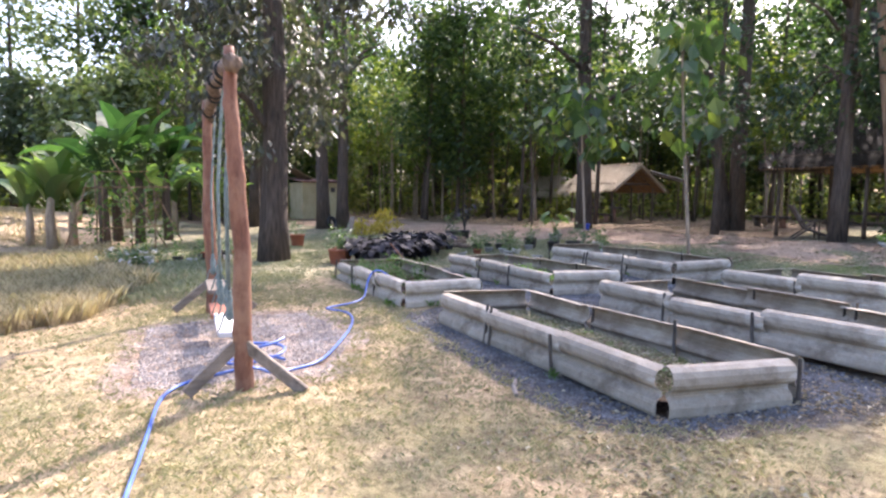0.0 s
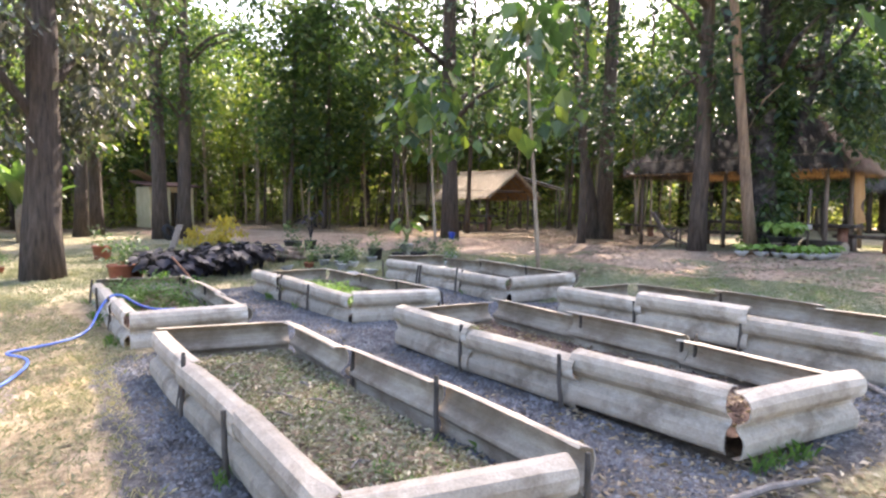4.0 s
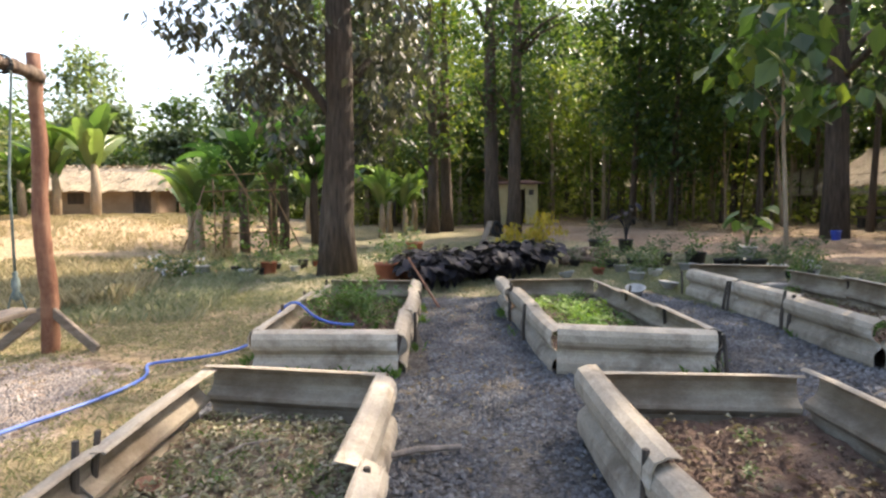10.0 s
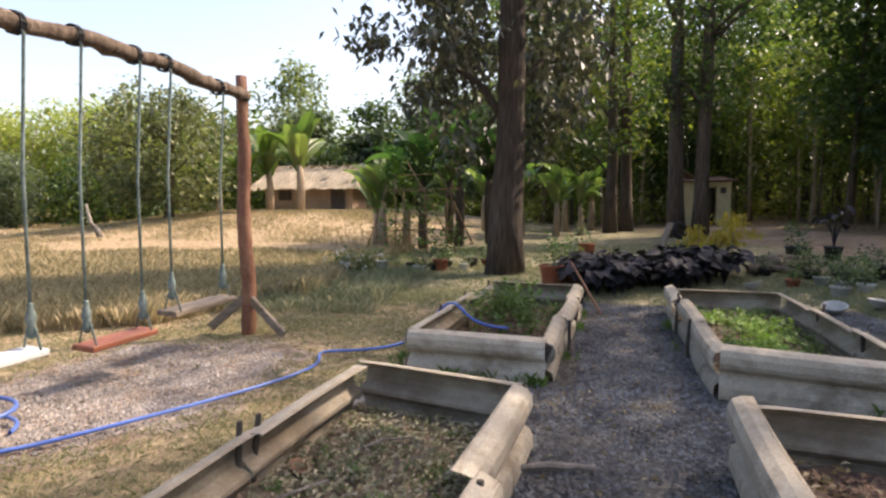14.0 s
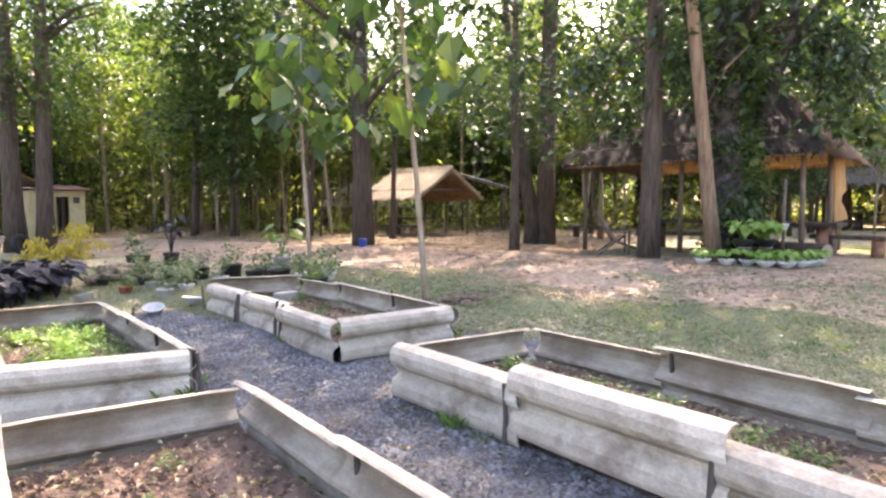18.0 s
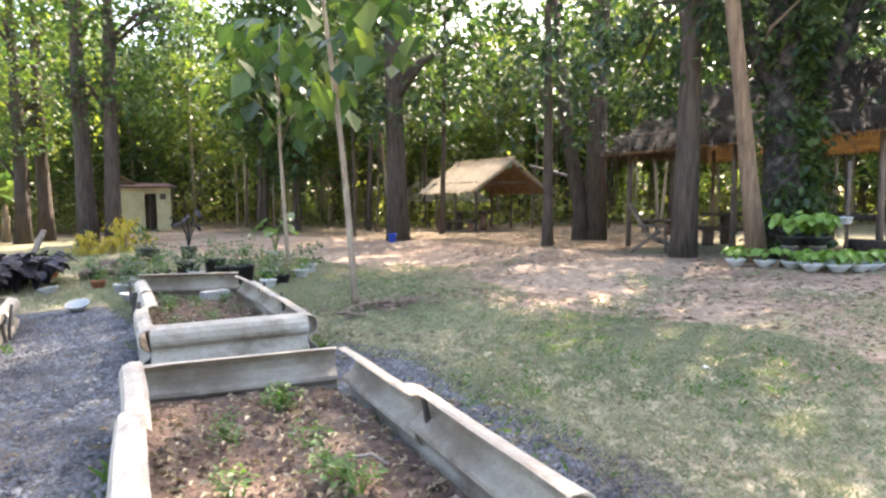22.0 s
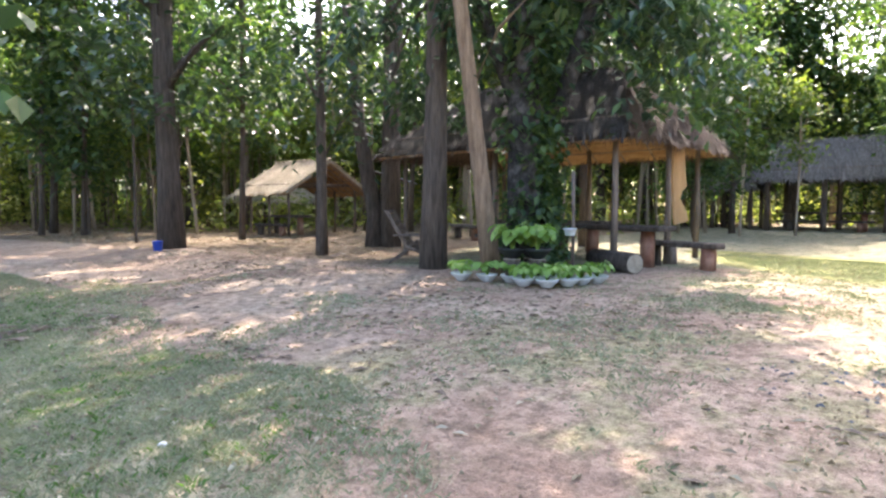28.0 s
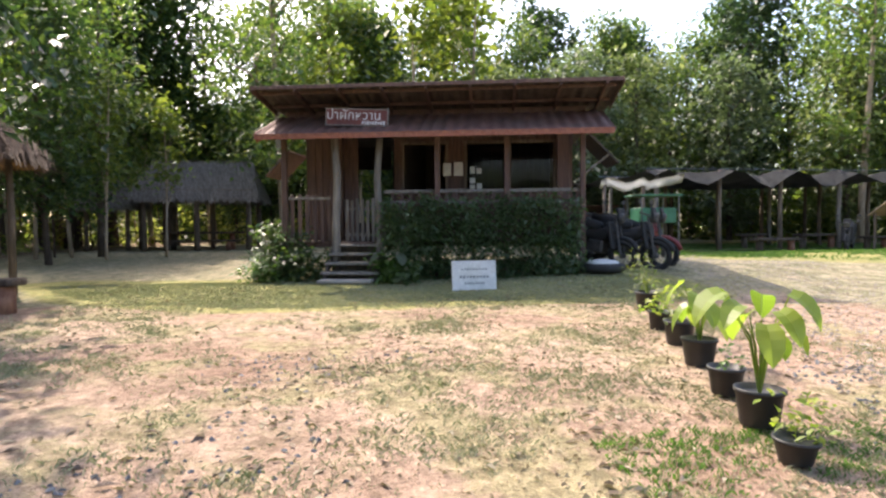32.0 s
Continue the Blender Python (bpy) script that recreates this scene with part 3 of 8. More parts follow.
SHEETS = [sheet_mesh(1.0, 0.40, s) for s in range(8)]
STAKES = []
for _s in range(4):
    STAKES.append(bm_mesh("stake", tube([(0, 0, -0.05), (0.01, 0.0, 0.2), (0.0, 0.01, 0.47)], [0.018, 0.017, 0.014], 7, 0.15, _s), M_STAKE))


def inset(poly, d):
    c = sum((Vector(p) for p in poly), Vector((0, 0))) / len(poly)
    out = []
    for i, p in enumerate(poly):
        p = Vector(p)
        a, b = (Vector(poly[i - 1]) - p).normalized(), (Vector(poly[(i + 1) % len(poly)]) - p).normalized()
        out.append(p + (a + b) * d / max(0.3, abs(a.cross(b))))
    return out


def raised_bed(quad, lift, counts, seed, label, loose, earth):
    """A planting bed: nl, nr, br, bl corners; counts: sheets on the near, right, back and left sides."""
    rng = random.Random(seed)
    c = sum((Vector(p) for p in quad), Vector((0, 0))) / 4
    base = ground_z(c.x, c.y) + lift
    bed = thing("raised_bed", pose(c.x, c.y, base), label, "raised bed", "raised beds")
    q = [Vector(p) - c for p in quad]
    for e in range(4):
        a, b = q[e], q[(e + 1) % 4]
        d = b - a
        n = counts[e]
        ang = math.degrees(math.atan2(d.y, d.x))
        step = d.length / n
        for i in range(n):
            p = a + d * (i / n)
            inward = Vector((-d.y, d.x)).normalized()
            shift = inward * (0.016 * (i % 2)) + inward * rng.uniform(-0.012, 0.012)
            out, lift_up, tilt = loose.get((e, i), (0, rng.uniform(-0.03, 0.015), rng.uniform(-5, 7)))
            shift -= inward * out
            length = step + (0.05 if i < n - 1 else -0.01)
            m = pose(p.x + shift.x, p.y + shift.y, lift_up, tilt, rng.uniform(-1.2, 1.2), ang + rng.uniform(-1.5, 1.5))
            # the sheet's waves face outwards: turn it about so that +y is outside
            m = m @ Matrix.Diagonal((length, -1, 1.0 + rng.uniform(-0.06, 0.05), 1))
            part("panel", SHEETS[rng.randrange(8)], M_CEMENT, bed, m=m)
            if i or rng.random() < 0.35:
                for s in ((-0.045,) if rng.random() < 0.6 else (-0.06, 0.045)):
                    part("stake", STAKES[rng.randrange(4)], M_STAKE, bed, m=pose(p.x + inward.x * -0.07 + d.normalized().x * s, p.y + inward.y * -0.07 + d.normalized().y * s, 0, rng.uniform(-5, 5), rng.uniform(-5, 5), rng.uniform(0, 360)) @ Matrix.Diagonal((1, 1, rng.uniform(0.72, 0.95), 1)))
    # soil, heaped and uneven
    corners = inset(q, 0.015)
    nu, nv = 30, 90
    verts, faces = [], []
    for j in range(nv + 1):
        for i in range(nu + 1):
            u, v = i / nu, j / nv
            p = corners[0].lerp(corners[1], u).lerp(corners[3].lerp(corners[2], u), v)
            z = 0.10 + 0.045 * noise.noise((p.x * 2 + seed, p.y * 2, 0.3)) + 0.035 * noise.noise((p.x * 7, p.y * 7 + seed, 2.0)) + 0.022 * noise.noise((p.x * 19, p.y * 19 + seed, 5.0))
            verts.append((p.x, p.y, z))
    for j in range(nv):
        for i in range(nu):
            a = j * (nu + 1) + i
            faces.append((a, a + 1, a + nu + 2, a + nu + 1))
    part("soil", mesh_from("soil", verts, faces, earth, True), earth, bed, "brown crumbly soil")
    return bed


BEDS = {
    "A": ([(0.0, 0.0), (0.98, -0.37), (1.58, 3.23), (0.48, 3.58)], -0.03),
    "B": ([(0.6, 4.73), (1.76, 4.50), (2.22, 7.7), (1.08, 8.0)], -0.06),
    "C": ([(2.25, -0.6), (3.33, -0.94), (3.85, 2.67), (2.7, 2.95)], 0.0),
    "D": ([(2.96, 4.2), (4.08, 3.86), (4.5, 7.15), (3.36, 7.48)], -0.05),
    "E": ([(4.57, -0.95), (5.68, -1.28), (6.18, 2.23), (5.04, 2.57)], -0.02),
    "F": ([(5.32, 3.66), (6.47, 3.35), (6.92, 6.72), (5.77, 7.05)], -0.04),
}
for _k, (_q, _l) in BEDS.items():
    raised_bed(_q, _l, (1, 3, 1, 3), ord(_k), "raised bed walled with upright grey corrugated cement roofing sheets", {"E": {(3, 1): (0.025, 0.05, 4)}, "A": {(1, 0): (0.07, 0.0, 6), (1, 1): (0.06, 0.01, 6)}}.get(_k, {}), M_SOILPALE if _k == "A" else M_SOIL)


# ---- swing ----
def swing_set():
    n0, p0 = Vector((-2.31, 2.5, ground_z(-2.31, 2.5))), Vector((-1.66, 6.32, ground_z(-1.66, 6.3)))
    sw = thing("swing_set", pose(0, 0, 0), "reddish peeled log swing frame with three plank swings over gravel", "swing set")
    def rough(base, knots, seed):
        """A peeled log post with knots and hollows along it."""
        rng = random.Random(seed)
        pts, radii = [], []
        for (p, r), (q, r2) in zip(knots, knots[1:]):
            for i in range(6):
                pts.append(base + Vector(p).lerp(Vector(q), i / 6) + Vector((rng.gauss(0, 0.003), rng.gauss(0, 0.003), 0)))
                radii.append((r + (r2 - r) * i / 6) * rng.uniform(0.95, 1.05))
        pts.append(base + Vector(knots[-1][0]))
        radii.append(knots[-1][1])
        return tube(pts, radii, 16, 0.045, seed)

    part("post", rough(n0, (((0.03, 0, -0.1), 0.08), ((0.02, 0.01, 0.5), 0.077), ((0.03, 0, 1.2), 0.072), ((-0.01, 0, 1.9), 0.067), ((-0.04, 0, 2.4), 0.058), ((-0.04, 0.01, 2.86), 0.042)), 3), M_REDWOOD, sw, smooth=True)
    part("post", rough(p0, (((0, 0, -0.1), 0.085), ((0.02, 0.01, 0.6), 0.082), ((-0.02, 0, 1.3), 0.078), ((0, 0.02, 2.0), 0.072), ((0, 0, 2.95), 0.062)), 4), M_REDWOOD, sw, smooth=True)
    a, b = n0 + Vector((-0.09, -0.25, 2.68)), p0 + Vector((0.03, 0.02, 2.71))
    pts = [a.lerp(b, i / 36) + Vector((0.02 * math.sin(i * 0.57) + 0.008 * math.sin(i * 2.1), 0, 0.17 * math.sin(math.pi * i / 36) + 0.014 * math.sin(i * 0.77) + 0.006 * math.sin(i * 2.7))) for i in range(37)]
    part("beam", tube(pts, [0.068 + 0.006 * math.sin(i * 0.7) + 0.006 * math.sin(i * 2.9) for i in range(37)], 14, 0.13, 5), M_BARKLOG, sw, "rough barky crossbeam", smooth=True)
    for base, rises in ((n0, ((-0.43, 0.06), (0.41, -0.41))), (p0, ((-0.5, 0.05), (0.55, -0.25)))):
        for dx, dy in rises:
            d = Vector((dx, dy, 0))
            top = base + Vector((0, 0, 0.40)) + d * 0.08
            foot = base + d + Vector((0, 0, 0.03))
            v = foot - top
            turn = v.to_track_quat("X", "Z").to_matrix().to_4x4()
            part("brace", box(v.length, 0.045, 0.10, (top + foot) / 2, 0.008, turn), M_PLANK, sw)
    def on_beam(y):
        k = (y - a.y) / (b.y - a.y)
        i = clamp(int(k * 36), 0, 35)
        return pts[i].lerp(pts[i + 1], k * 36 - i)
    for name, y0, y1, zs, mat, lab in (("seat", 3.0, 3.72, 0.40, M_WHITE, "whitish plank seat"), ("seat", 4.22, 4.78, 0.33, M_REDPLANK, "red-brown plank seat"), ("seat", 5.12, 5.9, 0.46, M_PLANK, "grey plank seat")):
        c = (on_beam(y0) + on_beam(y1)) / 2
        gz = ground_z(c.x, c.y)
        d = (b - a).normalized()
        ang = math.degrees(math.atan2(d.y, d.x))
        seat = part(name, box(y1 - y0 + 0.14, 0.24, 0.05, (0, 0, 0), 0.008), mat, sw, lab, m=pose(c.x, c.y, gz + zs, 2, -1.5, ang))
        for y in (y0, y1):
            top = on_beam(y)
            knot = Vector((top.x, top.y, gz + zs + 0.26))
            rope = tube([top + Vector((0.0, 0, 0.06)), top + Vector((0.07, 0, -0.08)), knot.lerp(top, 0.5), knot], 0.013, 6, 0.1, int(y * 10))
            for s in (-0.1, 0.1):
                off = Vector((d.y, -d.x, 0)) * s
                tube([knot, knot + Vector((0, 0, -0.1)) + off * 0.5, Vector((top.x, top.y, gz + zs)) + off], 0.009, 6, 0.1, int(y * 10), rope)
            part("rope", rope, M_ROPE, sw, smooth=True)
            part("knot", lathe([(0.013, -0.15), (0.034, -0.13), (0.042, -0.09), (0.026, -0.05), (0.04, -0.01), (0.036, 0.04), (0.018, 0.09), (0.024, 0.11), (0.014, 0.13)], 9), M_ROPE, sw, "bulky rope knot", m=Matrix.Translation(knot), smooth=True)
            coil = bmesh.new()
            for w in (-0.022, 0.0, 0.022):
                ring = [top + Vector((0, w, 0)) + Vector((math.cos(t), 0, math.sin(t))) * 0.08 for t in np.linspace(0, 2 * math.pi, 13)]
                tube(ring, 0.009, 5, 0.1, 1, coil, cap=False)
            part("wrapping", coil, M_NET, sw, smooth=True)


swing_set()


# ---- trees ----
def crown_mesh(name, seed, base, top, radius, clumps, per, size, spread, mat, shape="dome", ratio=0.55, droop=0.3, hollow=0.0, bare=None):
    rng = random.Random(seed)
    centres = []
    while len(centres) < clumps:
        s = rng.random()
        r = radius * (math.sin(math.pi * (0.12 + 0.8 * s)) ** 0.7 if shape == "dome" else 0.75 + 0.25 * math.sin(s * 9 + seed))
        a = rng.uniform(0, 2 * math.pi)
        k = math.sqrt(rng.random()) * r * (0.75 + 0.35 * math.sin(3 * a + seed) * rng.random())
        if k < hollow and s < 0.5:
            continue
        if bare and s < bare[2] and abs((a - bare[0] + math.pi) % (2 * math.pi) - math.pi) < bare[1]:
            continue
        centres.append((k * math.cos(a), k * math.sin(a), base + (top - base) * s))
    v, f = leaf_cloud(rng, centres, per, size, spread, droop, ratio)
    return mesh_from(name, v, f, mat), centres


def trunk_mesh(name, seed, height, r, lean, mat, centres=(), limbs=6, sides=10, flare=1.35):
    rng = random.Random(seed)
    n = 9
    pts, rad = [], []
    for i in range(n):
        s = i / (n - 1)
        pts.append(Vector((lean[0] * s + 0.05 * math.sin(s * 5 + seed), lean[1] * s + 0.05 * math.sin(s * 4 + 2 * seed), -0.15 + (height + 0.15) * s)))
        rad.append(r * ((flare if i == 0 else 1.05 if i == 1 else 1.0) - 0.75 * s * s))
    bm = tube(pts, rad, sides, 0.10, seed)
    picks = rng.sample(list(centres), min(limbs, len(centres))) if centres else []
    for c in picks:
        c = Vector(c)
        s = clamp((c.z - 1.2) / height, 0.2, 0.92)
        i = min(n - 2, int(s * (n - 1)))
        root = pts[i].lerp(pts[i + 1], s * (n - 1) - i)
        mid = root.lerp(c, 0.5) + Vector((0, 0, 0.25))
        tube([root, mid, c], [r * 0.38, r * 0.24, r * 0.08], 6, 0.1, seed, bm)
    return bm_mesh(name, bm, mat, True)


def tree(x, y, trunk, crown, label, group="", turn=0.0, scale=1.0, name="tree", trunk_label="", crown_label=""):
    t = thing(name, pose(x, y, ground_z(x, y), 0, 0, turn) @ Matrix.Scale(scale, 4), label, "tree", group)
    part("trunk", trunk, None, t, trunk_label)
    if crown is not None:
        part("crown", crown, None, t, crown_label)
    return t


def forest():
    rng = random.Random(11)
    kinds = []
    for s in range(5):
        tall = (10.5, 12, 9, 11, 13)[s]
        base = (2.4, 3.0, 1.9, 3.4, 2.6)[s]
        crown, cs = crown_mesh("crown", 20 + s, base, tall, (2.6, 3.0, 2.3, 3.1, 2.8)[s], 125, 30, 0.27, 0.46, (L_WOOD, L_WOOD, L_FOREST, L_YELLOWGREEN, L_WOOD)[s])
        trunk = trunk_mesh("trunk", 30 + s, tall - 1.0, (0.11, 0.15, 0.085, 0.12, 0.10)[s], ((0.3, 0.1), (-0.2, 0.3), (0.2, -0.2), (0.1, 0.3), (-0.3, 0))[s], M_BARK if s % 2 == 0 else M_BARKPALE, cs, 7)
        kinds.append((trunk, crown))
    thin_c, cs = crown_mesh("crown", 41, 3.0, 6.5, 1.1, 34, 18, 0.26, 0.3, L_YELLOWGREEN)
    thin = (trunk_mesh("trunk", 42, 6.2, 0.05, (0.2, 0.1), M_BARKPALE, cs, 4, 7), thin_c)
    keep_out = [(26.1, 19.2, 2.4), (21.2, 5.9, 1.5), (20.0, 17.5, 5.0), (37.6, 5.0, 5.0), (18.0, 5.0, 4.2), (24, 17.8, 2.6), (20.5, 17.8, 3.2), (24.0, 21.4, 3.4), (10.5, 30.5, 3.6), (25, -4, 9), (31, -16, 10), (30.5, 22.2, 3.0), (13.6, 13.4, 1.6), (25, 8, 3.0), (14.7, 5, 5), (15, 8.8, 1.5), (17.9, 9.9, 2), (23, 9.4, 2), (28, 14, 2)]
    spots = []
    for _ in range(9000):
        if len(spots) >= 190:
            break
        x, y = rng.uniform(-3, 62), rng.uniform(-34, 62)
        ok = (y > 33 - 0.1 * x and x > 1.5) or (y > 14 and x > 12.8 and y > 25 - 0.7 * (x - 9)) or (x > 23 and y > 3) or (x > 32)
        if not ok or x + y > 92 or any(math.hypot(x - a, y - b) < r for a, b, r in keep_out):
            continue
        if any(math.hypot(x - a, y - b) < 1.75 for a, b in spots):
            continue
        if 30 < x < 48 and -32 < y < -11 or x > 31 and abs(y + 2.7 + 0.15 * (x - 7.9)) < 2.4:
            continue
        if (math.hypot(x - 6, y) > 42 or y > 37) and rng.random() < 0.6:
            continue
        spots.append((x, y))
    for i, (x, y) in enumerate(spots):
        near = math.hypot(x - 6, y) < 34
        k = thin if (near and i % 3 != 0) or i % 5 == 0 else kinds[2 if y < 12 and i % 3 else rng.randrange(5)]
        tree(x, y, *k, "slim woodland tree with broad green leaves standing in leaf litter", "woodland trees", rng.uniform(0, 360), rng.uniform(0.85, 1.3))
    # thin bare poles crowding the wood behind the track
    poles = []
    for s in range(4):
        c, cs = crown_mesh("crown", 140 + s, 4.0, 7.5, 0.9, 16, 14, 0.24, 0.3, (L_YELLOWGREEN, L_FOREST, L_TEAK, L_FOREST)[s])
        poles.append((trunk_mesh("trunk", 150 + s, 7.0, (0.035, 0.045, 0.04, 0.055)[s], ((0.5, 0.1), (-0.3, 0.4), (0.1, -0.3), (-0.4, -0.2))[s], M_BARKPALE if s % 2 else M_BARK, cs, 3, 6, 1.1), c))
    for x, y in ((35, -6.2), (39, -8.6), (33.5, -8.0)):
        tree(x, y, *thin, "slender bare-stemmed tree behind the house", "woodland trees", rng.uniform(0, 360), rng.uniform(1.7, 2.1))
    n = 0
    for _ in range(4000):
        x, y = rng.uniform(8, 48), rng.uniform(-2, 44)
        d = math.hypot(x - 6, y)
        ok = (y > 27 and x > 6) or (y > 14.5 and x > 13.5) or (x > 24 and y > 6)
        if n >= 130 or not ok or d < 15 or d > 44 or any(math.hypot(x - a, y - b) < min(r, 3.2) for a, b, r in keep_out):
            continue
        tree(x, y, *poles[rng.randrange(4)], "thin upright sapling with a small sparse crown", "woodland saplings", rng.uniform(0, 360), rng.uniform(0.8, 1.25), name="sapling")
        n += 1
    # tall trees behind the house and the nets
    for x, y in ((33.5, -0.5), (46, -24), (49, -15), (51, -22), (36, -29), (41, -31), (47, -29), (33.5, -33), (40, 0), (43.5, 6.5), (44.5, 2), (42.5, 11), (47, 5), (39, 12.5), (42, -2.2), (48, -3)):
        tree(x, y, *kinds[rng.choice((0, 1, 4))], "tall leafy tree rising behind the house", "woodland trees", rng.uniform(0, 360), rng.uniform(0.95, 1.25))


forest()


def far_woods():
    rng = random.Random(5)
    centres = []
    for _ in range(3600):
        a = rng.uniform(-math.pi, math.pi)
        r = rng.uniform(58, 100)
        x, y = 5 + r * math.cos(a), 3 + r * math.sin(a)
        top = 13 + 4 * noise.noise((x * 0.05, y * 0.05, 0))
        if x < 3 and y > 0:
            top = 8.5 + 3 * noise.noise((x * 0.05, y * 0.05, 0))
        centres.append((x, y, rng.uniform(0.0, 1) * top))
    near = []
    for _ in range(1100):
        a, r = rng.uniform(-0.9, 2.2), rng.uniform(48, 60)
        near.append((5 + r * math.cos(a), 3 + r * math.sin(a), rng.uniform(0.2, 4.5)))
    v, f = leaf_cloud(rng, centres, 34, 1.1, 1.7)
    v2, f2 = leaf_cloud(rng, near, 60, 0.5, 1.0)
    n = len(v)
    v, f = v + v2, f + [(a + n, b + n, c + n) for a, b, c in f2]
    tagged(new("far_woods", mesh_from("far_woods", v, f, L_FAR)), "dense green woodland closing the view all round", "woods", kind="stuff")


far_woods()

# the big old tree by the far bed
_c, _cs = crown_mesh("crown", 61, 2.5, 11.0, 3.4, 240, 64, 0.21, 0.26, L_GREY, ratio=0.5, droop=0.9, hollow=0.9, bare=(-1.5, 0.55, 0.62))
tree(1.12, 11.95, trunk_mesh("trunk", 62, 9.4, 0.315, (0.1, 0.1), M_BARK, _cs, 12, 16, 1.3), _c, "tall tree with deeply furrowed grey-brown bark and drooping grey-green leaves", name="tree", trunk_label="furrowed grey-brown trunk")


def solo_tree(x, y, seed, h, r, base, rad, mat, leaf, lean=(0, 0), clumps=90, per=24, size=0.24, label="", limbs=9, spread=0.36):
    c, cs = crown_mesh("crown", seed, base, h, rad, clumps, per, size, spread, leaf)
    return tree(x, y, trunk_mesh("trunk", seed + 1, h - 0.8, r, lean, mat, cs, limbs, 14), c, label)


solo_tree(13.5, 13.4, 71, 17, 0.26, 3.3, 5.4, M_BARK, L_DARK, clumps=150, per=36, spread=0.33, size=0.30, label="dark straight tree beside the dirt track")
browned = solo_tree(14.55, 5.05, 73, 14, 0.185, 3.9, 4.2, M_BARK, L_DARK, clumps=22, per=36, size=0.26, spread=0.31, label="brown-barked tree in front of the thatched shelter")
solo_tree(14.3, 3.55, 75, 12, 0.125, 3.6, 2.7, M_BARKTAN, L_DARK, lean=(-1.1, 0.9), clumps=28, per=30, size=0.27, label="leaning pale-barked tree among potted plants")
vined = solo_tree(15.3, 3.7, 77, 12, 0.30, 4.3, 4.0, M_BARKBLACK, L_DARK, lean=(0.2, 0.1), clumps=46, per=42, size=0.26, spread=0.33, label="thick dark tree overgrown with climbing vines")
for _l, _pts in enumerate((((0.05, -0.05, 1.9), (0.42, -0.5, 3.0), (0.62, -0.85, 4.3), (0.95, -1.2, 6.6)), ((0.0, 0.1, 2.6), (-0.35, 0.5, 3.9), (-0.6, 0.95, 6.2)), ((0.62, -0.85, 4.2), (1.1, -1.5, 5.4), (1.5, -2.2, 7.0)))):
    part("limb", tube(_pts, [(0.17, 0.14, 0.075)[_l] * (1 - 0.18 * _i) for _i in range(len(_pts))], 10, 0.08, 90 + _l), M_BARKBLACK, vined, "dark forking limb", smooth=True)
_rng = random.Random(178)
_bough, _cs = bmesh.new(), []
for _tip in ((0.3, 1.5, 3.3), (-0.2, -0.7, 3.4), (1.0, 0.9, 3.1), (-0.6, 1.0, 3.9), (0.9, -0.6, 3.7)):
    _a, _b = Vector((0.0, 0.0, 4.6)), Vector(_tip)
    _m = _a.lerp(_b, 0.5) + Vector((0, 0, 0.35))
    tube([_a, _m, _b], [0.045, 0.03, 0.01], 6, 0.06, 3, _bough)
    for _k in range(13):
        _p = _m.lerp(_b, _rng.random() * 1.1)
        _cs.append((_p.x + _rng.gauss(0, 0.28), _p.y + _rng.gauss(0, 0.28), _p.z + _rng.gauss(-0.1, 0.22)))
part("bough", _bough, M_BARK, browned, "thin low boughs", smooth=True)["kind"] = "stuff"
_v, _f = leaf_cloud(_rng, _cs, 26, 0.2, 0.2, 0.7, 0.5)
part("hanging_foliage", mesh_from("hanging_foliage", _v, _f, L_DARK), None, browned, "dark drooping leaves")
# the vined tree's low boughs, hanging over the shelter's roof
_rng = random.Random(177)
_bough, _cs = bmesh.new(), []
for _tip, _n in (((1.2, -1.9, 2.95), 18), ((0.8, -2.0, 3.7), 12), ((2.3, -2.2, 3.7), 16), ((1.7, -2.1, 4.3), 12)):
    _a, _b = Vector((0.1, 0.0, 4.6)), Vector(_tip)
    _m = _a.lerp(_b, 0.5) + Vector((0, 0, 0.5))
    tube([_a, _m, _b], [0.06, 0.035, 0.012], 7, 0.06, _n, _bough)
    for _k in range(_n):
        _p = _m.lerp(_b, _rng.random() * 1.1)
        _cs.append((_p.x + _rng.gauss(0, 0.3), _p.y + _rng.gauss(0, 0.3), _p.z + _rng.gauss(-0.1, 0.28)))
part("bough", _bough, M_BARK, vined, "crooked low boughs", smooth=True)["kind"] = "stuff"
_v, _f = leaf_cloud(_rng, _cs, 26, 0.22, 0.26, 0.6, 0.5)
part("hanging_foliage", mesh_from("hanging_foliage", _v, _f, L_DARK), None, vined, "dark drooping leaves")
# leaves above the view, added and shaped to cast shade on the yard
_rng = random.Random(176)
_cs = []
while len(_cs) < 168:
    _q = Vector([_rng.uniform(-1, 1) for _ in range(3)])
    if _q.length < 1 and (_q.y > 0.4 or len(_cs) < 128):
        _cs.append((0.55 + 3.3 * _q.x + 0.85 * _q.y, -1.02 + 1.76 * _q.x - 1.59 * _q.y, 7.4 + 1.2 * _q.z))
_v, _f = leaf_cloud(_rng, _cs, 30, 0.26, 0.3, 0.4, 0.5)
part("side_crown", mesh_from("side_crown", _v, _f, L_DARK), None, vined, "dense unseen leaves of the forking limb, added to shade the yard")
twin = solo_tree(17.9, 9.9, 79, 21.5, 0.25, 9.0, 4.9, M_BARK, L_FOREST, lean=(0.5, 0.2), clumps=150, per=40, size=0.3, spread=0.33, label="tall twin-stemmed tree behind the deck chair", limbs=14)
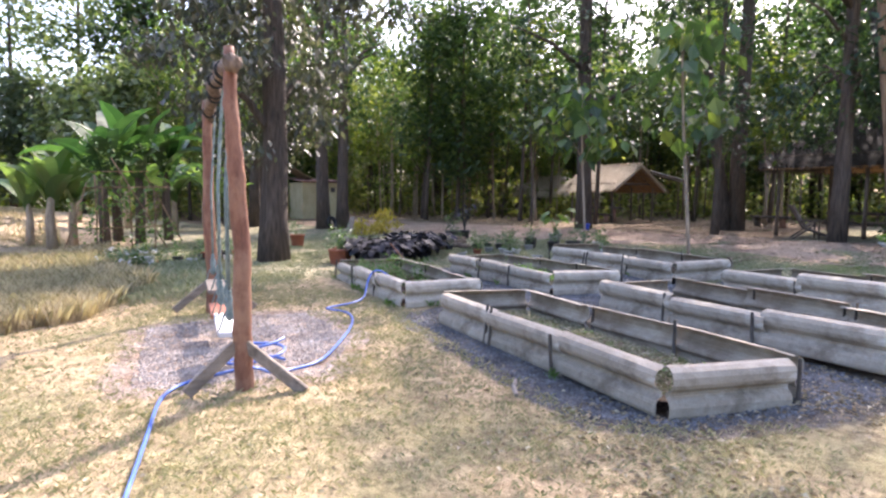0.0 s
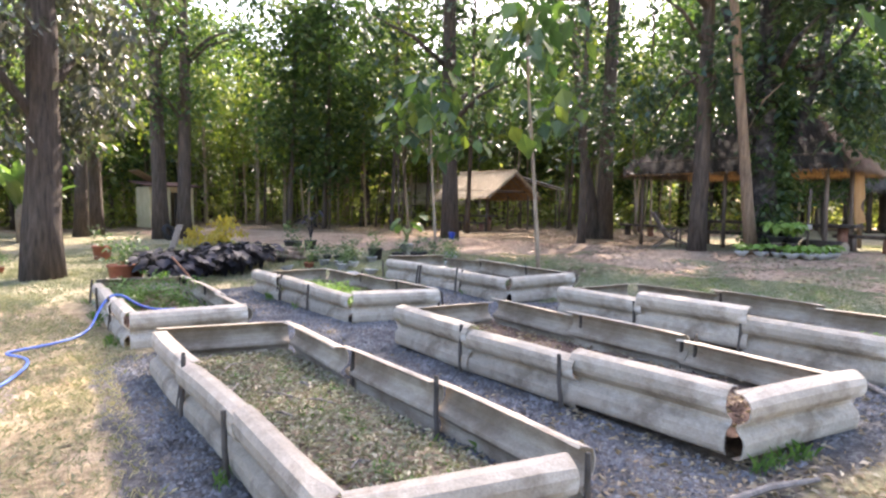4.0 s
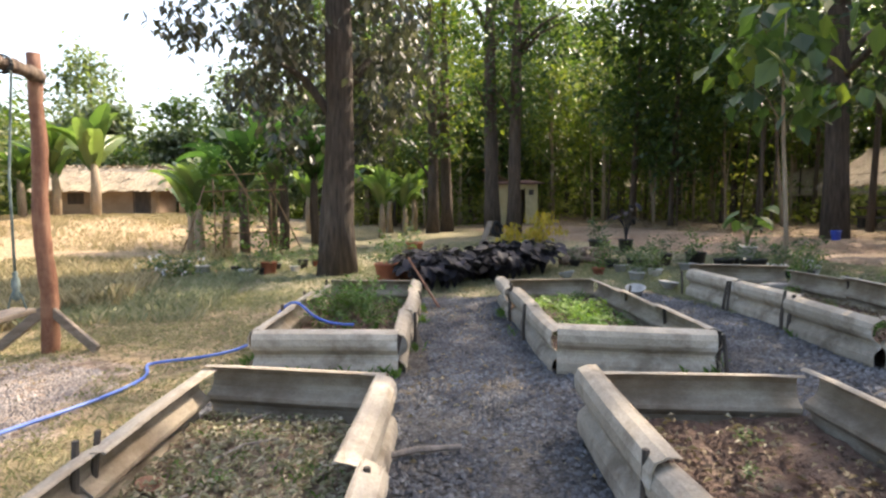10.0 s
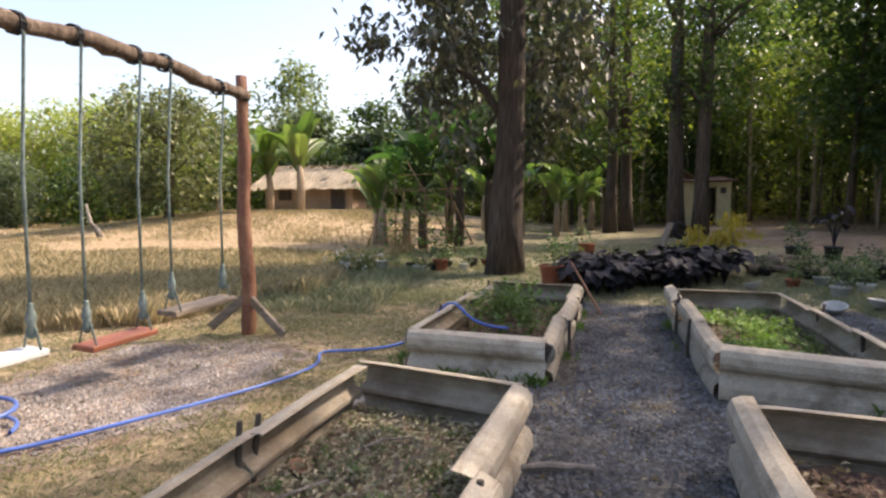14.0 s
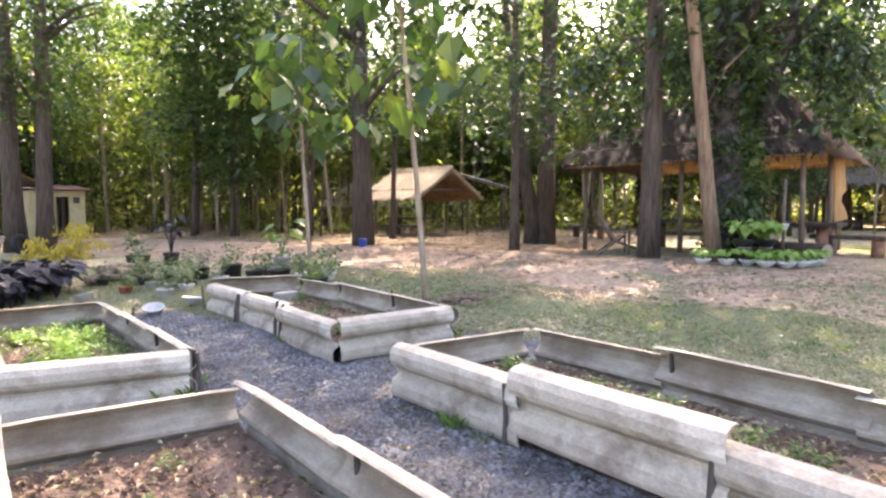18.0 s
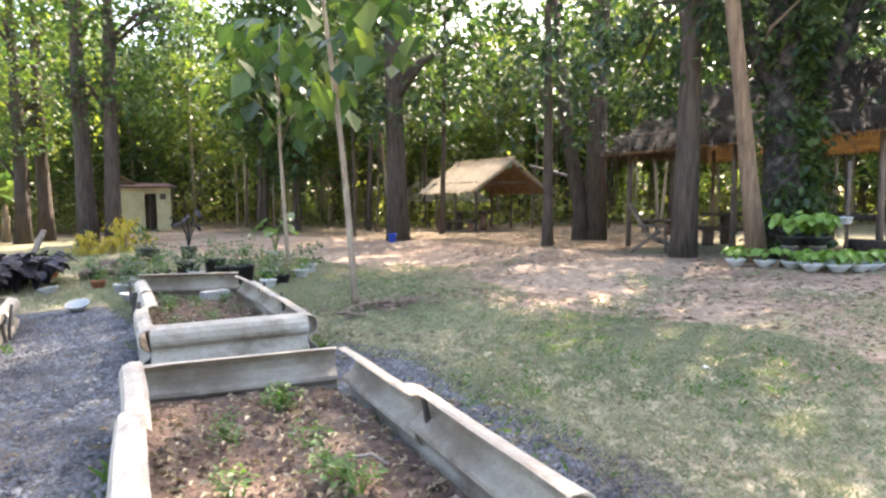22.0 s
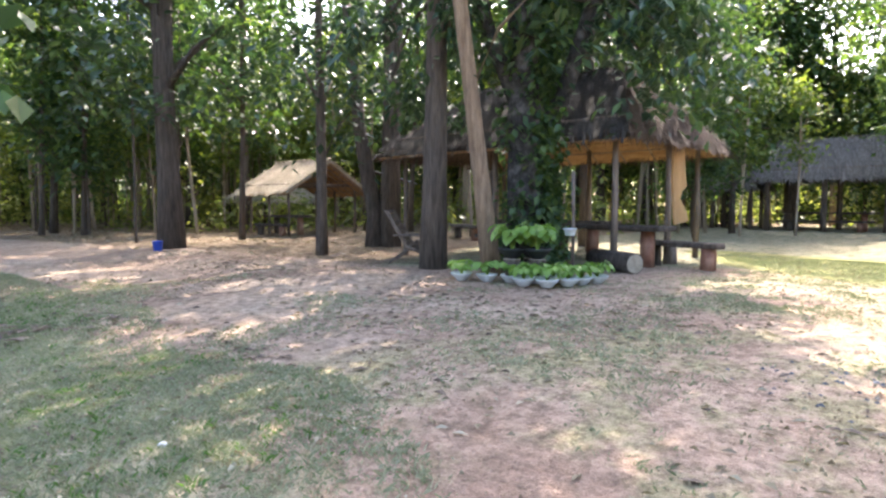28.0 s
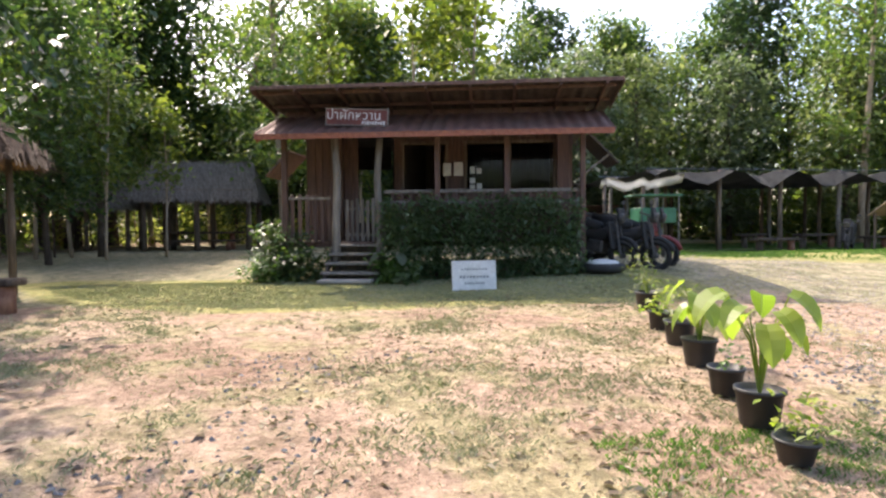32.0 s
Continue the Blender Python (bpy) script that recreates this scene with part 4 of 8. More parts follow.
part("stem", tube([(-0.35, 0.25, -0.1), (-0.3, 0.3, 0.8), (-0.55, 0.6, 3.0), (-0.8, 1.0, 7.5)], [0.30, 0.22, 0.18, 0.10], 12, 0.08, 7), M_BARK, twin, "second dark stem", smooth=True)
solo_tree(21.2, 5.9, 279, 10.5, 0.15, 4.0, 3.7, M_BARK, L_DARK, clumps=110, per=36, size=0.28, spread=0.32, label="dense dark tree close behind the thatched shelter", limbs=8)
solo_tree(14.9, 8.85, 81, 9.5, 0.11, 2.3, 2.8, M_BARK, L_DARK, clumps=56, per=34, label="small dark-stemmed tree at the edge of the track")
solo_tree(6.64, 22.1, 83, 13, 0.27, 5.0, 2.6, M_BARK, L_FOREST, clumps=55, label="tall dark trunk beside the cream outhouse path")
solo_tree(7.45, 21.7, 85, 12, 0.24, 4.0, 2.6, M_BARK, L_TEAK, label="tall dark trunk paired with a neighbour")
solo_tree(4.94, 26.25, 87, 12, 0.24, 3.4, 3.0, M_BARK, L_TEAK, label="dark trunk of a tree behind the flower pots")
solo_tree(5.7, 27.2, 89, 12, 0.25, 3.4, 3.0, M_BARK, L_YELLOWGREEN, label="dark trunk beside its twin behind the pots")

for _i, (_x, _y, _h) in enumerate(((16.4, 20.3, 13), (17.6, 24.5, 12), (13.2, 24.0, 12), (20.5, 22.5, 12), (24.5, 16.0, 13), (16.6, 15.6, 12), (25.5, 12.6, 13))):
    solo_tree(_x, _y, 400 + 3 * _i, _h + 2, 0.085, 4.0, 3.6, M_BARK, L_FOREST, lean=(0.3, -0.2), clumps=150, size=0.30, label="tall woodland tree near the straw shelters")

for _i, (_x, _y) in enumerate(((12.6, 32.6), (7.6, 33.8), (14.6, 30.2), (10.4, 35.5), (17.0, 31.5))):
    solo_tree(_x, _y, 440 + 3 * _i, 8.5 + 0.5 * (_i % 3), 0.1, 1.8, 2.3, M_BARKPALE, (L_YELLOWGREEN, L_WOOD)[_i % 2], clumps=80, per=26, size=0.26, label="bright leafy tree behind the outhouse")

# tall dark trees closing the wood behind
BACK = []
for _i in range(2):
    _c, _cs = crown_mesh("crown", 470 + _i, 4.5, 16.5, 4.3, 200, 27, 0.48, 0.55, (L_DARK, L_FOREST)[_i])
    BACK.append((trunk_mesh("trunk", 480 + _i, 13, 0.22, (0.3, 0.2), M_BARK, _cs, 9), _c))
for _i, (_x, _y) in enumerate(((3, 44), (8.5, 45.5), (14, 44), (19.5, 43), (25, 41), (30, 38), (35, 34.5), (41, 18), (45, 10), (33, 30.5), (38, 25.5), (28, 44))):
    tree(_x, _y, BACK[_i % 2][0], BACK[_i % 2][1], "tall dense tree at the back of the wood", "back trees", turn=77 * _i, scale=0.92 + 0.06 * (_i % 3))
for _i, (_x, _y, _sc) in enumerate(((53, -10.5, 1.1), (55, -18, 1.1), (44, 6.5, 1.0), (41, 10.5, 0.95), (54, -25, 1.0), (46, -30, 1.05), (53, -33, 1.1), (40, -36, 1.0), (54, -4, 1.05), (48, 14, 1.1), (37.5, 14.5, 1.0))):
    tree(_x, _y, BACK[(_i + 1) % 2][0], BACK[(_i + 1) % 2][1], "tall spreading tree rising behind the house", "back trees", turn=61 * _i, scale=_sc)
for _i, (_x, _y, _h) in enumerate(((40.5, -15.5, 10), (42.5, -20, 11), (41, -25, 10.5), (38, -30, 10), (44, -17, 11.5), (45, -12, 10.5), (36, -34, 10))):
    solo_tree(_x, _y, 520 + 3 * _i, _h, 0.14, 1.2, 3.4, M_BARK, (L_GREYGREEN, L_BUSH)[_i % 2], clumps=150, per=28, size=0.36, spread=0.45, label="broad grey-green tree behind the shade nets")
solo_tree(40.5, -2.9, 490, 12.3, 0.2, 3.4, 3.7, M_BARK, L_YELLOWGREEN, clumps=190, per=28, size=0.34, label="rounded yellow-green tree behind the house")

# slender young teaks
def teak(x, y, seed, h, r, lean, base, label, clumps=16):
    c, cs = crown_mesh("crown", seed, base, h, 0.85, clumps, 7, 0.40, 0.3, L_TEAK, ratio=0.72, droop=1.1)
    t = tree(x, y, trunk_mesh("trunk", seed + 1, h - 0.2, r, lean, M_BARKPALE, (), 0, 10, 1.15), c, label, "young teaks", name="young_teak")
    for c in random.Random(seed + 1).sample(list(cs), 5):
        tip = Vector(c)
        s = clamp((tip.z - 0.6) / h, 0.2, 0.92)
        root = Vector((lean[0] * s + 0.05 * math.sin(s * 5 + seed + 1), lean[1] * s + 0.05 * math.sin(s * 4 + 2 * seed + 2), h * s - 0.1))
        part("branch", tube([root, root.lerp(tip, 0.5) + Vector((0, 0, 0.12)), tip], [r * 0.38, r * 0.26, r * 0.12], 6, 0.1, seed), M_BARKPALE, t, smooth=True)
    return t


teak(6.90, -0.69, 91, 6.5, 0.026, (0.03, 0.05), 3.1, "straight pale-barked young teak rising from the lawn", 26)
teak(7.78, 5.05, 93, 4.9, 0.04, (-0.35, 0.1), 2.6, "thin pale young teak with big hanging leaves beside a bed")
teak(8.25, 8.5, 95, 4.4, 0.035, (0.1, 0.2), 2.6, "thin bamboo-like young teak beside potted plants")


# ---- thatched shelters ----
def thatch_slope(bm, a, b, c, d, rows, per, rng, depth=0.07):
    """Overlapping shaggy straw tufts over the slope with lower edge a-b and ridge d-c."""
    a, b, c, d = (Vector(v) for v in (a, b, c, d))
    n = (b - a).cross(d - a).normalized()
    if n.z < 0:
        n = -n
    for j in range(rows):
        v = j / rows
        lo0, lo1 = a.lerp(d, v), b.lerp(c, v)
        down = (a - d).normalized()
        for i in range(per):
            u = (i + rng.uniform(0, 1)) / per
            p = lo0.lerp(lo1, u) + n * rng.uniform(0.0, depth)
            w = (lo1 - lo0).length / per * rng.uniform(0.5, 1.7)
            along = (lo1 - lo0).normalized()
            l = (d - a).length / rows * rng.uniform(1.5, 2.3)
            jag = along * rng.uniform(-0.07, 0.07)
            hang = rng.uniform(0, 0.22) if j == 0 else 0
            q = [p + down * (hang + rng.uniform(0.04, 0.30)) + jag - along * w / 2, p + down * (hang + rng.uniform(0.06, 0.22)) + jag + along * w / 2, p - down * l + along * w / 3 - n * 0.03, p - down * l - along * w / 3 - n * 0.03]
            bm.faces.new([bm.verts.new(x) for x in q])


def slab(bm, a, b, c, d, t):
    """A closed slab under the quad a-b-c-d."""
    vs = [Vector(v) for v in (a, b, c, d)]
    n = (vs[1] - vs[0]).cross(vs[3] - vs[0]).normalized()
    if n.z < 0:
        n = -n
    top = [bm.verts.new(v) for v in vs]
    bot = [bm.verts.new(v - n * t) for v in vs]
    bm.faces.new(top)
    bm.faces.new(bot[::-1])
    for i in range(4):
        bm.faces.new((top[i], bot[i], bot[(i + 1) % 4], top[(i + 1) % 4]))


def shelter(x, y, yaw, length, width, eave, ridge, over, mat, label, posts, seed, hip=0.0, post_mat=None, gable=None, lining=False, end_mat=None):
    """An open thatched shelter; ridge along its own y."""
    rng = random.Random(seed)
    z0 = ground_z(x, y)
    s = thing("thatched_shelter", pose(x, y, z0, 0, 0, yaw), label, "shelter")
    L, W = length / 2 + (over if gable is None else gable), width / 2 + over
    e = eave - over * (ridge - eave) / (width / 2)
    for sx in (-1, 1):
        a, b, c, d = (sx * W, -L, e), (sx * W, L, e), (0, L - hip, ridge), (0, -L + hip, ridge)
        bm = bmesh.new()
        slab(bm, a, b, c, d, 0.09)
        thatch_slope(bm, a, b, c, d, 13, int(length * 42), rng)
        part("roof_slope", bm, mat, s)
        if lining:
            bm = bmesh.new()
            lo = [(sx * (W - 0.03), -L + 0.04, e - 0.10), (sx * (W - 0.03), L - 0.04, e - 0.10), (sx * 0.02, L - hip - 0.04, ridge - 0.115), (sx * 0.02, -L + hip + 0.04, ridge - 0.115)]
            slab(bm, *lo, 0.03)
            part("straw_lining", bm, M_GLOWSTRAW, s, "straw underside coloured orange for sunlight glowing through")
    if hip:
        for sy in (-1, 1):
            bm = bmesh.new()
            a, b, c, d = (-W, sy * L, e), (W, sy * L, e), (0.05, sy * (L - hip), ridge), (-0.05, sy * (L - hip), ridge)
            slab(bm, a, b, c, d, 0.09)
            thatch_slope(bm, a, b, c, d, 12, int(width * 36), rng)
            part("hip_end", bm, end_mat or mat, s)
    bm = bmesh.new()
    for k in range(int(length * 14)):
        yy = rng.uniform(-L + hip, L - hip)
        w = rng.uniform(0.06, 0.14)
        q = [(-0.3, yy - w, ridge - 0.17), (0.0, yy - w, ridge + 0.06), (0.3, yy + w * 0.4, ridge - 0.17), (0.0, yy + w, ridge + 0.07)]
        vs = [bm.verts.new((px + rng.uniform(-0.04, 0.04), py, pz + rng.uniform(-0.02, 0.05))) for px, py, pz in q]
        bm.faces.new((vs[0], vs[1], vs[3]))
        bm.faces.new((vs[1], vs[2], vs[3]))
    part("ridge_cap", bm, mat, s)
    for px, py, r in posts:
        h = eave - 0.02 if abs(px) > 0.1 else ridge - 0.12
        part("post", tube([(px, py, -0.1), (px + 0.02, py, h * 0.5), (px, py, h)], [r * 1.1, r, r * 0.9], 9, 0.07, int(px * 10 + py * 7 + seed)), post_mat or M_POST, s, smooth=True)
    for sx in (-1, 1):
        part("rail", tube([(sx * width / 2, -length / 2 - 0.2, eave), (sx * width / 2, length / 2 + 0.2, eave)], 0.05, 8, 0.05, seed), M_POST, s, smooth=True)
    for py in np.linspace(-length / 2, length / 2, 4):
        part("tie_beam", tube([(-width / 2, py, eave + 0.03), (width / 2, py, eave + 0.03)], 0.045, 8, 0.05, seed), M_POST, s, smooth=True)
    for sx in (-1, 1):
        for py in np.linspace(-L + 0.1, L - 0.1, 9):
            yy = clamp(py, -L + hip, L - hip)
            part("rafter", tube([(sx * W, py, e - 0.15), (0, yy, ridge - 0.16)], 0.026, 6, 0.05, seed), M_BARKLOG if mat is M_THATCH or lining else M_POST, s)
        for k in range(1, 6):
            u = k / 6
            part("batten", tube([(sx * W * (1 - u), -L + hip * u, e + (ridge - e) * u - 0.15), (sx * W * (1 - u), L - hip * u, e + (ridge - e) * u - 0.15)], 0.018, 5, 0.05, seed), M_BARKLOG if mat is M_THATCH or lining else M_POST, s)
    return s


def four_posts(l, w, r=0.07, mids=0):
    out = [(sx * w / 2, sy * l / 2, r) for sx in (-1, 1) for sy in (-1, 1)]
    for k in range(mids):
        yy = -l / 2 + l * (k + 1) / (mids + 1)
        out += [(-w / 2, yy, r), (w / 2, yy, r)]
    return out


# the shelter with the carved post
hut_two = shelter(17.98, 5.05, 0, 5.0, 3.55, 2.49, 3.65, 0.45, M_THATCHDARK, "open thatched shelter with dark shaggy hipped roof and one carved post", four_posts(5.0, 3.55, 0.055, 1), 3, hip=1.2, lining=True, end_mat=M_THATCHBROWN)
part("post", tube([(-0.01, -2.65, -0.1), (0.01, -2.65, 1.1), (0.01, -2.63, 2.4)], [0.06, 0.055, 0.05], 10, 0.06, 8), M_POST, hut_two, smooth=True)
part("post_foot", tube([(0.05, -2.71, -0.1), (0.05, -2.71, 0.42)], [0.11, 0.09], 10, 0.08, 9), M_POST, hut_two, "short split log strapped to the post", smooth=True)
_rng = random.Random(52)
_v, _f = [], []
for _k in range(2600):
    _u = _rng.uniform(-1, 1)
    if _k % 5 < 3:
        _sx = _rng.choice((-1, 1))
        _p, _o = Vector((_sx * 2.22, 2.93 * _u, 2.21)), Vector((_sx, 0, 0))
    else:
        _sy = _rng.choice((-1, 1))
        _p, _o = Vector((2.2 * _u, _sy * 2.95, 2.21)), Vector((0, _sy, 0))
    _p += _o * _rng.uniform(-0.16, 0.02) + Vector((0, 0, _rng.uniform(-0.03, 0.05)))
    _t = _p + _o * _rng.uniform(-0.03, 0.07) + Vector((_rng.gauss(0, 0.03), _rng.gauss(0, 0.03), -_rng.uniform(0.08, 0.30)))
    _w = Vector((-_o.y, _o.x, 0)) * _rng.uniform(0.006, 0.014)
    _n = len(_v)
    _v += [_p - _w, _p + _w, _t]
    _f.append((_n, _n + 1, _n + 2))
part("fringe", mesh_from("fringe", _v, _f, M_THATCHBROWN), None, hut_two, "ragged brown straw fringe along the eaves")["kind"] = "stuff"
_bm = bmesh.new()
_out = [(0.06, 0.72), (0.30, 0.78), (0.26, 0.95), (0.20, 1.08), (0.14, 1.18), (0.17, 1.32), (0.25, 1.42), (0.22, 1.7), (0.20, 2.0), (0.22, 2.22), (0.02, 2.22), (0.0, 1.6), (0.03, 1.1)]
for _y in (-0.02, 0.02):
    _bm.faces.new([_bm.verts.new((0.01 + 0.5 * u, -2.70 - u * 0.85 + _y, z)) for u, z in _out][:: 1 if _y < 0 else -1])
_bm.verts.ensure_lookup_table()
_n = len(_out)
for _i in range(_n):
    _bm.faces.new((_bm.verts[_i], _bm.verts[(_i + 1) % _n], _bm.verts[_n + (_i + 1) % _n], _bm.verts[_n + _i]))
part("carved_board", _bm, M_CARVED, hut_two, "orange wavy-edged carved board")
shelter(20.62, 18.1, 1, 2.56, 3.06, 1.84, 2.77, 0.42, M_STRAWPALE, "small open shelter with a pale sunlit straw roof among woodland trees", four_posts(2.56, 3.06, 0.05, 1), 5, gable=0.5, lining=True)
shelter(24.5, 26.5, 30, 3.0, 3.0, 1.6, 2.5, 0.45, M_STRAWPALE, "small straw-roofed shelter half hidden by trees", four_posts(3.0, 3.0, 0.06, 0), 6, hip=0.9)
shelter(38.2, 3.55, 0, 4.4, 3.2, 2.65, 3.95, 0.5, M_GREYTHATCH, "long open shelter with a grey weathered thatch roof", four_posts(4.4, 3.2, 0.12, 1), 7, hip=0.55)
shelter(38.2, 7.5, 0, 1.7, 1.7, 2.35, 3.3, 0.4, M_GREYTHATCH, "small hip-roofed thatched shelter beside the long one", four_posts(1.7, 1.7, 0.09, 0), 17, hip=1.2)


shed = thing("white_roofed_shed", pose(26.1, 19.2, ground_z(26, 19), 0, 0, 42), "small open shed with a white sheet roof among the trees", "shed")
part("roof", box(2.3, 2.6, 0.04, (0, 0, 2.5), 0.008, Matrix.Rotation(0.28, 4, "X")), M_TARP, shed, "white sheet roof")
for sx in (-1, 1):
    for sy in (-1, 1):
        part("post", tube([(sx, sy * 1.05, -0.1), (sx, sy * 1.05, 2.45 + sy * 0.29)], 0.05, 7, 0.05, 3), M_POST, shed, smooth=True)
    part("beam", tube([(sx, -1.1, 2.14), (sx, 1.1, 2.75)], 0.04, 7, 0.05, 4), M_POST, shed, smooth=True)


# ---- the wooden house ----
def corrugated(bm, x0, y0, z0, x1, z1, y1, waves, amp=0.02, t=0.006):
    """A corrugated sheet from the lower edge (x0, z0) to the upper (x1, z1), its waves marching along y."""
    n = waves * 6
    rows = []
    for k, (x, z) in enumerate(((x0, z0), (x1, z1))):
        for off in (0, -t):
            rows.append([bm.verts.new((x, y0 + (y1 - y0) * i / n, z + off + amp * math.sin(2 * math.pi * i / 6))) for i in range(n + 1)])
    lo, lob, hi, hib = rows
    for i in range(n):
        bm.faces.new((lo[i], lo[i + 1], hi[i + 1], hi[i]))
        bm.faces.new((lob[i], hib[i], hib[i + 1], lob[i + 1]))
        bm.faces.new((lo[i], lob[i], lob[i + 1], lo[i + 1]))
        bm.faces.new((hi[i], hi[i + 1], hib[i + 1], hib[i]))
    return bm


HX, GZ = 21.2, ground_z(21.2, 0) + 0.03
# the front is turned a little about the gate
TURN = pose(HX - 0.35, -3.17, GZ, 0, 0, -14) @ Matrix.Diagonal((1, 0.91, 1, 1)) @ Matrix.Translation((0.35 - HX, 3.17, -GZ))
house = thing("wooden_house", TURN @ pose(HX, 0, GZ), "dark red-brown timber house with porch, double eaves and gate posts", "house")


def hpart(name, bm, mat, label="", parent=None, smooth=False):
    return part(name, bm, mat, parent or house, label, smooth=smooth)


Y0, Y1 = -1.45, -8.0
hpart("deck", box(6.3, 6.55, 0.10, (3.1, (Y0 + Y1) / 2, 0.67)), M_REDWALL)
# walls of upright boards, with openings between them
for y in np.arange(Y1 + 0.09, Y0, 0.18):
    yc = float(y)
    front_open = -7.6 < yc < -5.4 or -5.0 < yc < -3.85
    if -3.75 < yc < -2.7:
        continue
    if front_open:
        hpart("wall_board", box(0.03, 0.172, 1.05, (1.3, yc, 0.72 + 0.525), 0.004), M_REDWALL)
        hpart("wall_board", box(0.03, 0.172, 0.55, (1.3, yc, 2.85 + 0.275), 0.004), M_REDWALL)
    else:
        hpart("wall_board", box(0.03, 0.172, 2.68, (1.3, yc, 0.72 + 1.34), 0.004), M_REDWALL)
hpart("back_wall", box(0.08, 5.25, 2.7, (6.1, Y1 + 2.625, 2.07)), M_DARKWALL)
hpart("back_wall", box(0.08, 1.2, 0.7, (6.1, -2.1, 3.07)), M_DARKWALL)
hpart("back_wall", box(0.08, 1.2, 0.4, (6.1, -2.1, 0.92)), M_DARKWALL)
hpart("side_wall", box(4.8, 0.06, 2.7, (3.7, Y1 + 0.04, 2.07)), M_REDWALL)
hpart("side_wall", box(4.8, 0.06, 2.7, (3.7, Y0 - 0.04, 2.07)), M_REDWALL)
hpart("partition", box(4.6, 0.06, 2.7, (3.7, -3.84, 2.07)), M_DARKWALL)
hpart("ceiling", box(5.0, 6.4, 0.05, (3.7, (Y0 + Y1) / 2, 3.43)), M_DARKWALL)


def house_window(y0, y1, bars):
    w = hpart("window", box(0.08, abs(y1 - y0) + 0.1, 0.07, (1.27, (y0 + y1) / 2, 2.87), 0.008), M_POST, "wooden window standing open on a dark room")
    hpart("sill", box(0.14, abs(y1 - y0) + 0.14, 0.05, (1.25, (y0 + y1) / 2, 1.76), 0.008), M_POST, parent=w)
    for y in [y0, y1] + [y0 + (y1 - y0) * (k + 1) / (bars + 1) for k in range(bars)]:
        hpart("frame", box(0.07, 0.065, 1.08, (1.265, y, 2.31), 0.008), M_POST, parent=w)


def glazing(y0, y1, n):
    for k in range(n):
        w = abs(y1 - y0) / n
        p = hpart("pane", box(0.006, w - 0.05, 1.0, (1.29, y0 - w * (k + 0.5), 2.31), 0.0), M_GLASS)
        p.visible_shadow = False


glazing(-5.43, -7.57, 2)
house_window(-3.9, -4.97, 0)
house_window(-5.43, -7.57, 1)
# gate posts, porch posts
for y, r, b in ((-2.67, 0.085, 0.05), (-3.66, 0.085, -0.06)):
    hpart("gate_post", tube([(-0.35, y, -0.1), (-0.35, y - b * 0.3, 1.0), (-0.35, y - b, 2.0), (-0.35, y + b * 0.4, 2.95)], [r * 1.05, r, r * 0.95, r * 0.85], 10, 0.07, int(y * -9)), M_GATEPOST, "crooked silvery gate post", smooth=True)
hpart("lintel", tube([(-0.35, -2.45, 2.82), (-0.35, -3.85, 2.86)], 0.05, 8, 0.05, 4), M_GATEPOST, smooth=True)
for y in (-1.5, -4.9, -6.4, -8.0):
    hpart("porch_post", box(0.11, 0.11, 2.95, (-0.25, y, 1.42), 0.01), M_REDWALL)
for y in (-2.3, -7.75):
    hpart("wall_post", box(0.16, 0.3, 2.85, (1.1, y, 2.1), 0.01), M_REDWALL, "thick dark red post")
# porch rail
hpart("handrail", box(0.07, 4.25, 0.07, (-0.2, -5.85, 1.72), 0.01), M_GATEPOST)
hpart("handrail", box(0.06, 4.25, 0.06, (-0.2, -5.85, 1.5), 0.01), M_GATEPOST)
for y in np.arange(-7.9, -3.75, 0.2):
    hpart("baluster", box(0.04, 0.07, 0.98, (-0.2, float(y), 1.22), 0.006), M_REDWALL)
hpart("handrail", box(0.07, 1.05, 0.06, (-0.2, -2.0, 1.6), 0.01), M_GATEPOST)
for y in np.arange(-2.5, -1.45, 0.17):
    hpart("baluster", box(0.04, 0.09, 0.95, (-0.2, float(y), 1.2), 0.006), M_REDWALL)
# inner gate of pales
gate = hpart("gate", box(0.05, 0.96, 0.07, (0.35, -3.17, 0.86), 0.008), M_GATEPOST, "low gate of upright pales")
hpart("gate_rail", box(0.05, 0.96, 0.06, (0.35, -3.17, 1.4), 0.008), M_GATEPOST, parent=gate)
for k in range(8):
    hpart("pale", box(0.03, 0.075, 0.85 + 0.05 * (k % 3), (0.31, -3.6 + 0.122 * k, 1.15), 0.006), M_GATEPOST, parent=gate)
# steps
for k in range(4):
    hpart("step", box(0.34, 1.05 + 0.06 * (3 - k), 0.05, (-0.62 + 0.2 * k - 0.2, -3.12, 0.17 * (k + 1) - 0.025), 0.01), M_GATEPOST, "worn grey plank step")
    hpart("riser", box(0.03, 1.0, 0.12, (-0.62 + 0.2 * k - 0.07, -3.12, 0.17 * (k + 1) - 0.11), 0.004), M_DARKWALL)
for y in (-2.58, -3.66):
    v = Vector((0.85, 0, 0.68))
    hpart("stringer", box(v.length, 0.05, 0.16, (-0.5, y, 0.34), 0.006, v.to_track_quat("X", "Z").to_matrix().to_4x4()), M_DARKWALL)
hpart("doorstep", box(0.4, 1.1, 0.06, (-1.15, -3.1, 0.02), 0.015), M_CONCRETE, "flat concrete slab")
# roofs
bm = corrugated(bmesh.new(), -0.95, Y0 + 0.35, 2.79, 0.55, 3.38, Y1 - 0.55, 30)
hpart("porch_roof", bm, M_REDROOF, "rust-red corrugated porch roof")
hpart("fascia", box(0.03, 7.4, 0.11, (-0.93, (Y0 + Y1) / 2 - 0.1, 2.75), 0.004), M_REDPLANK, "reddish fascia board")
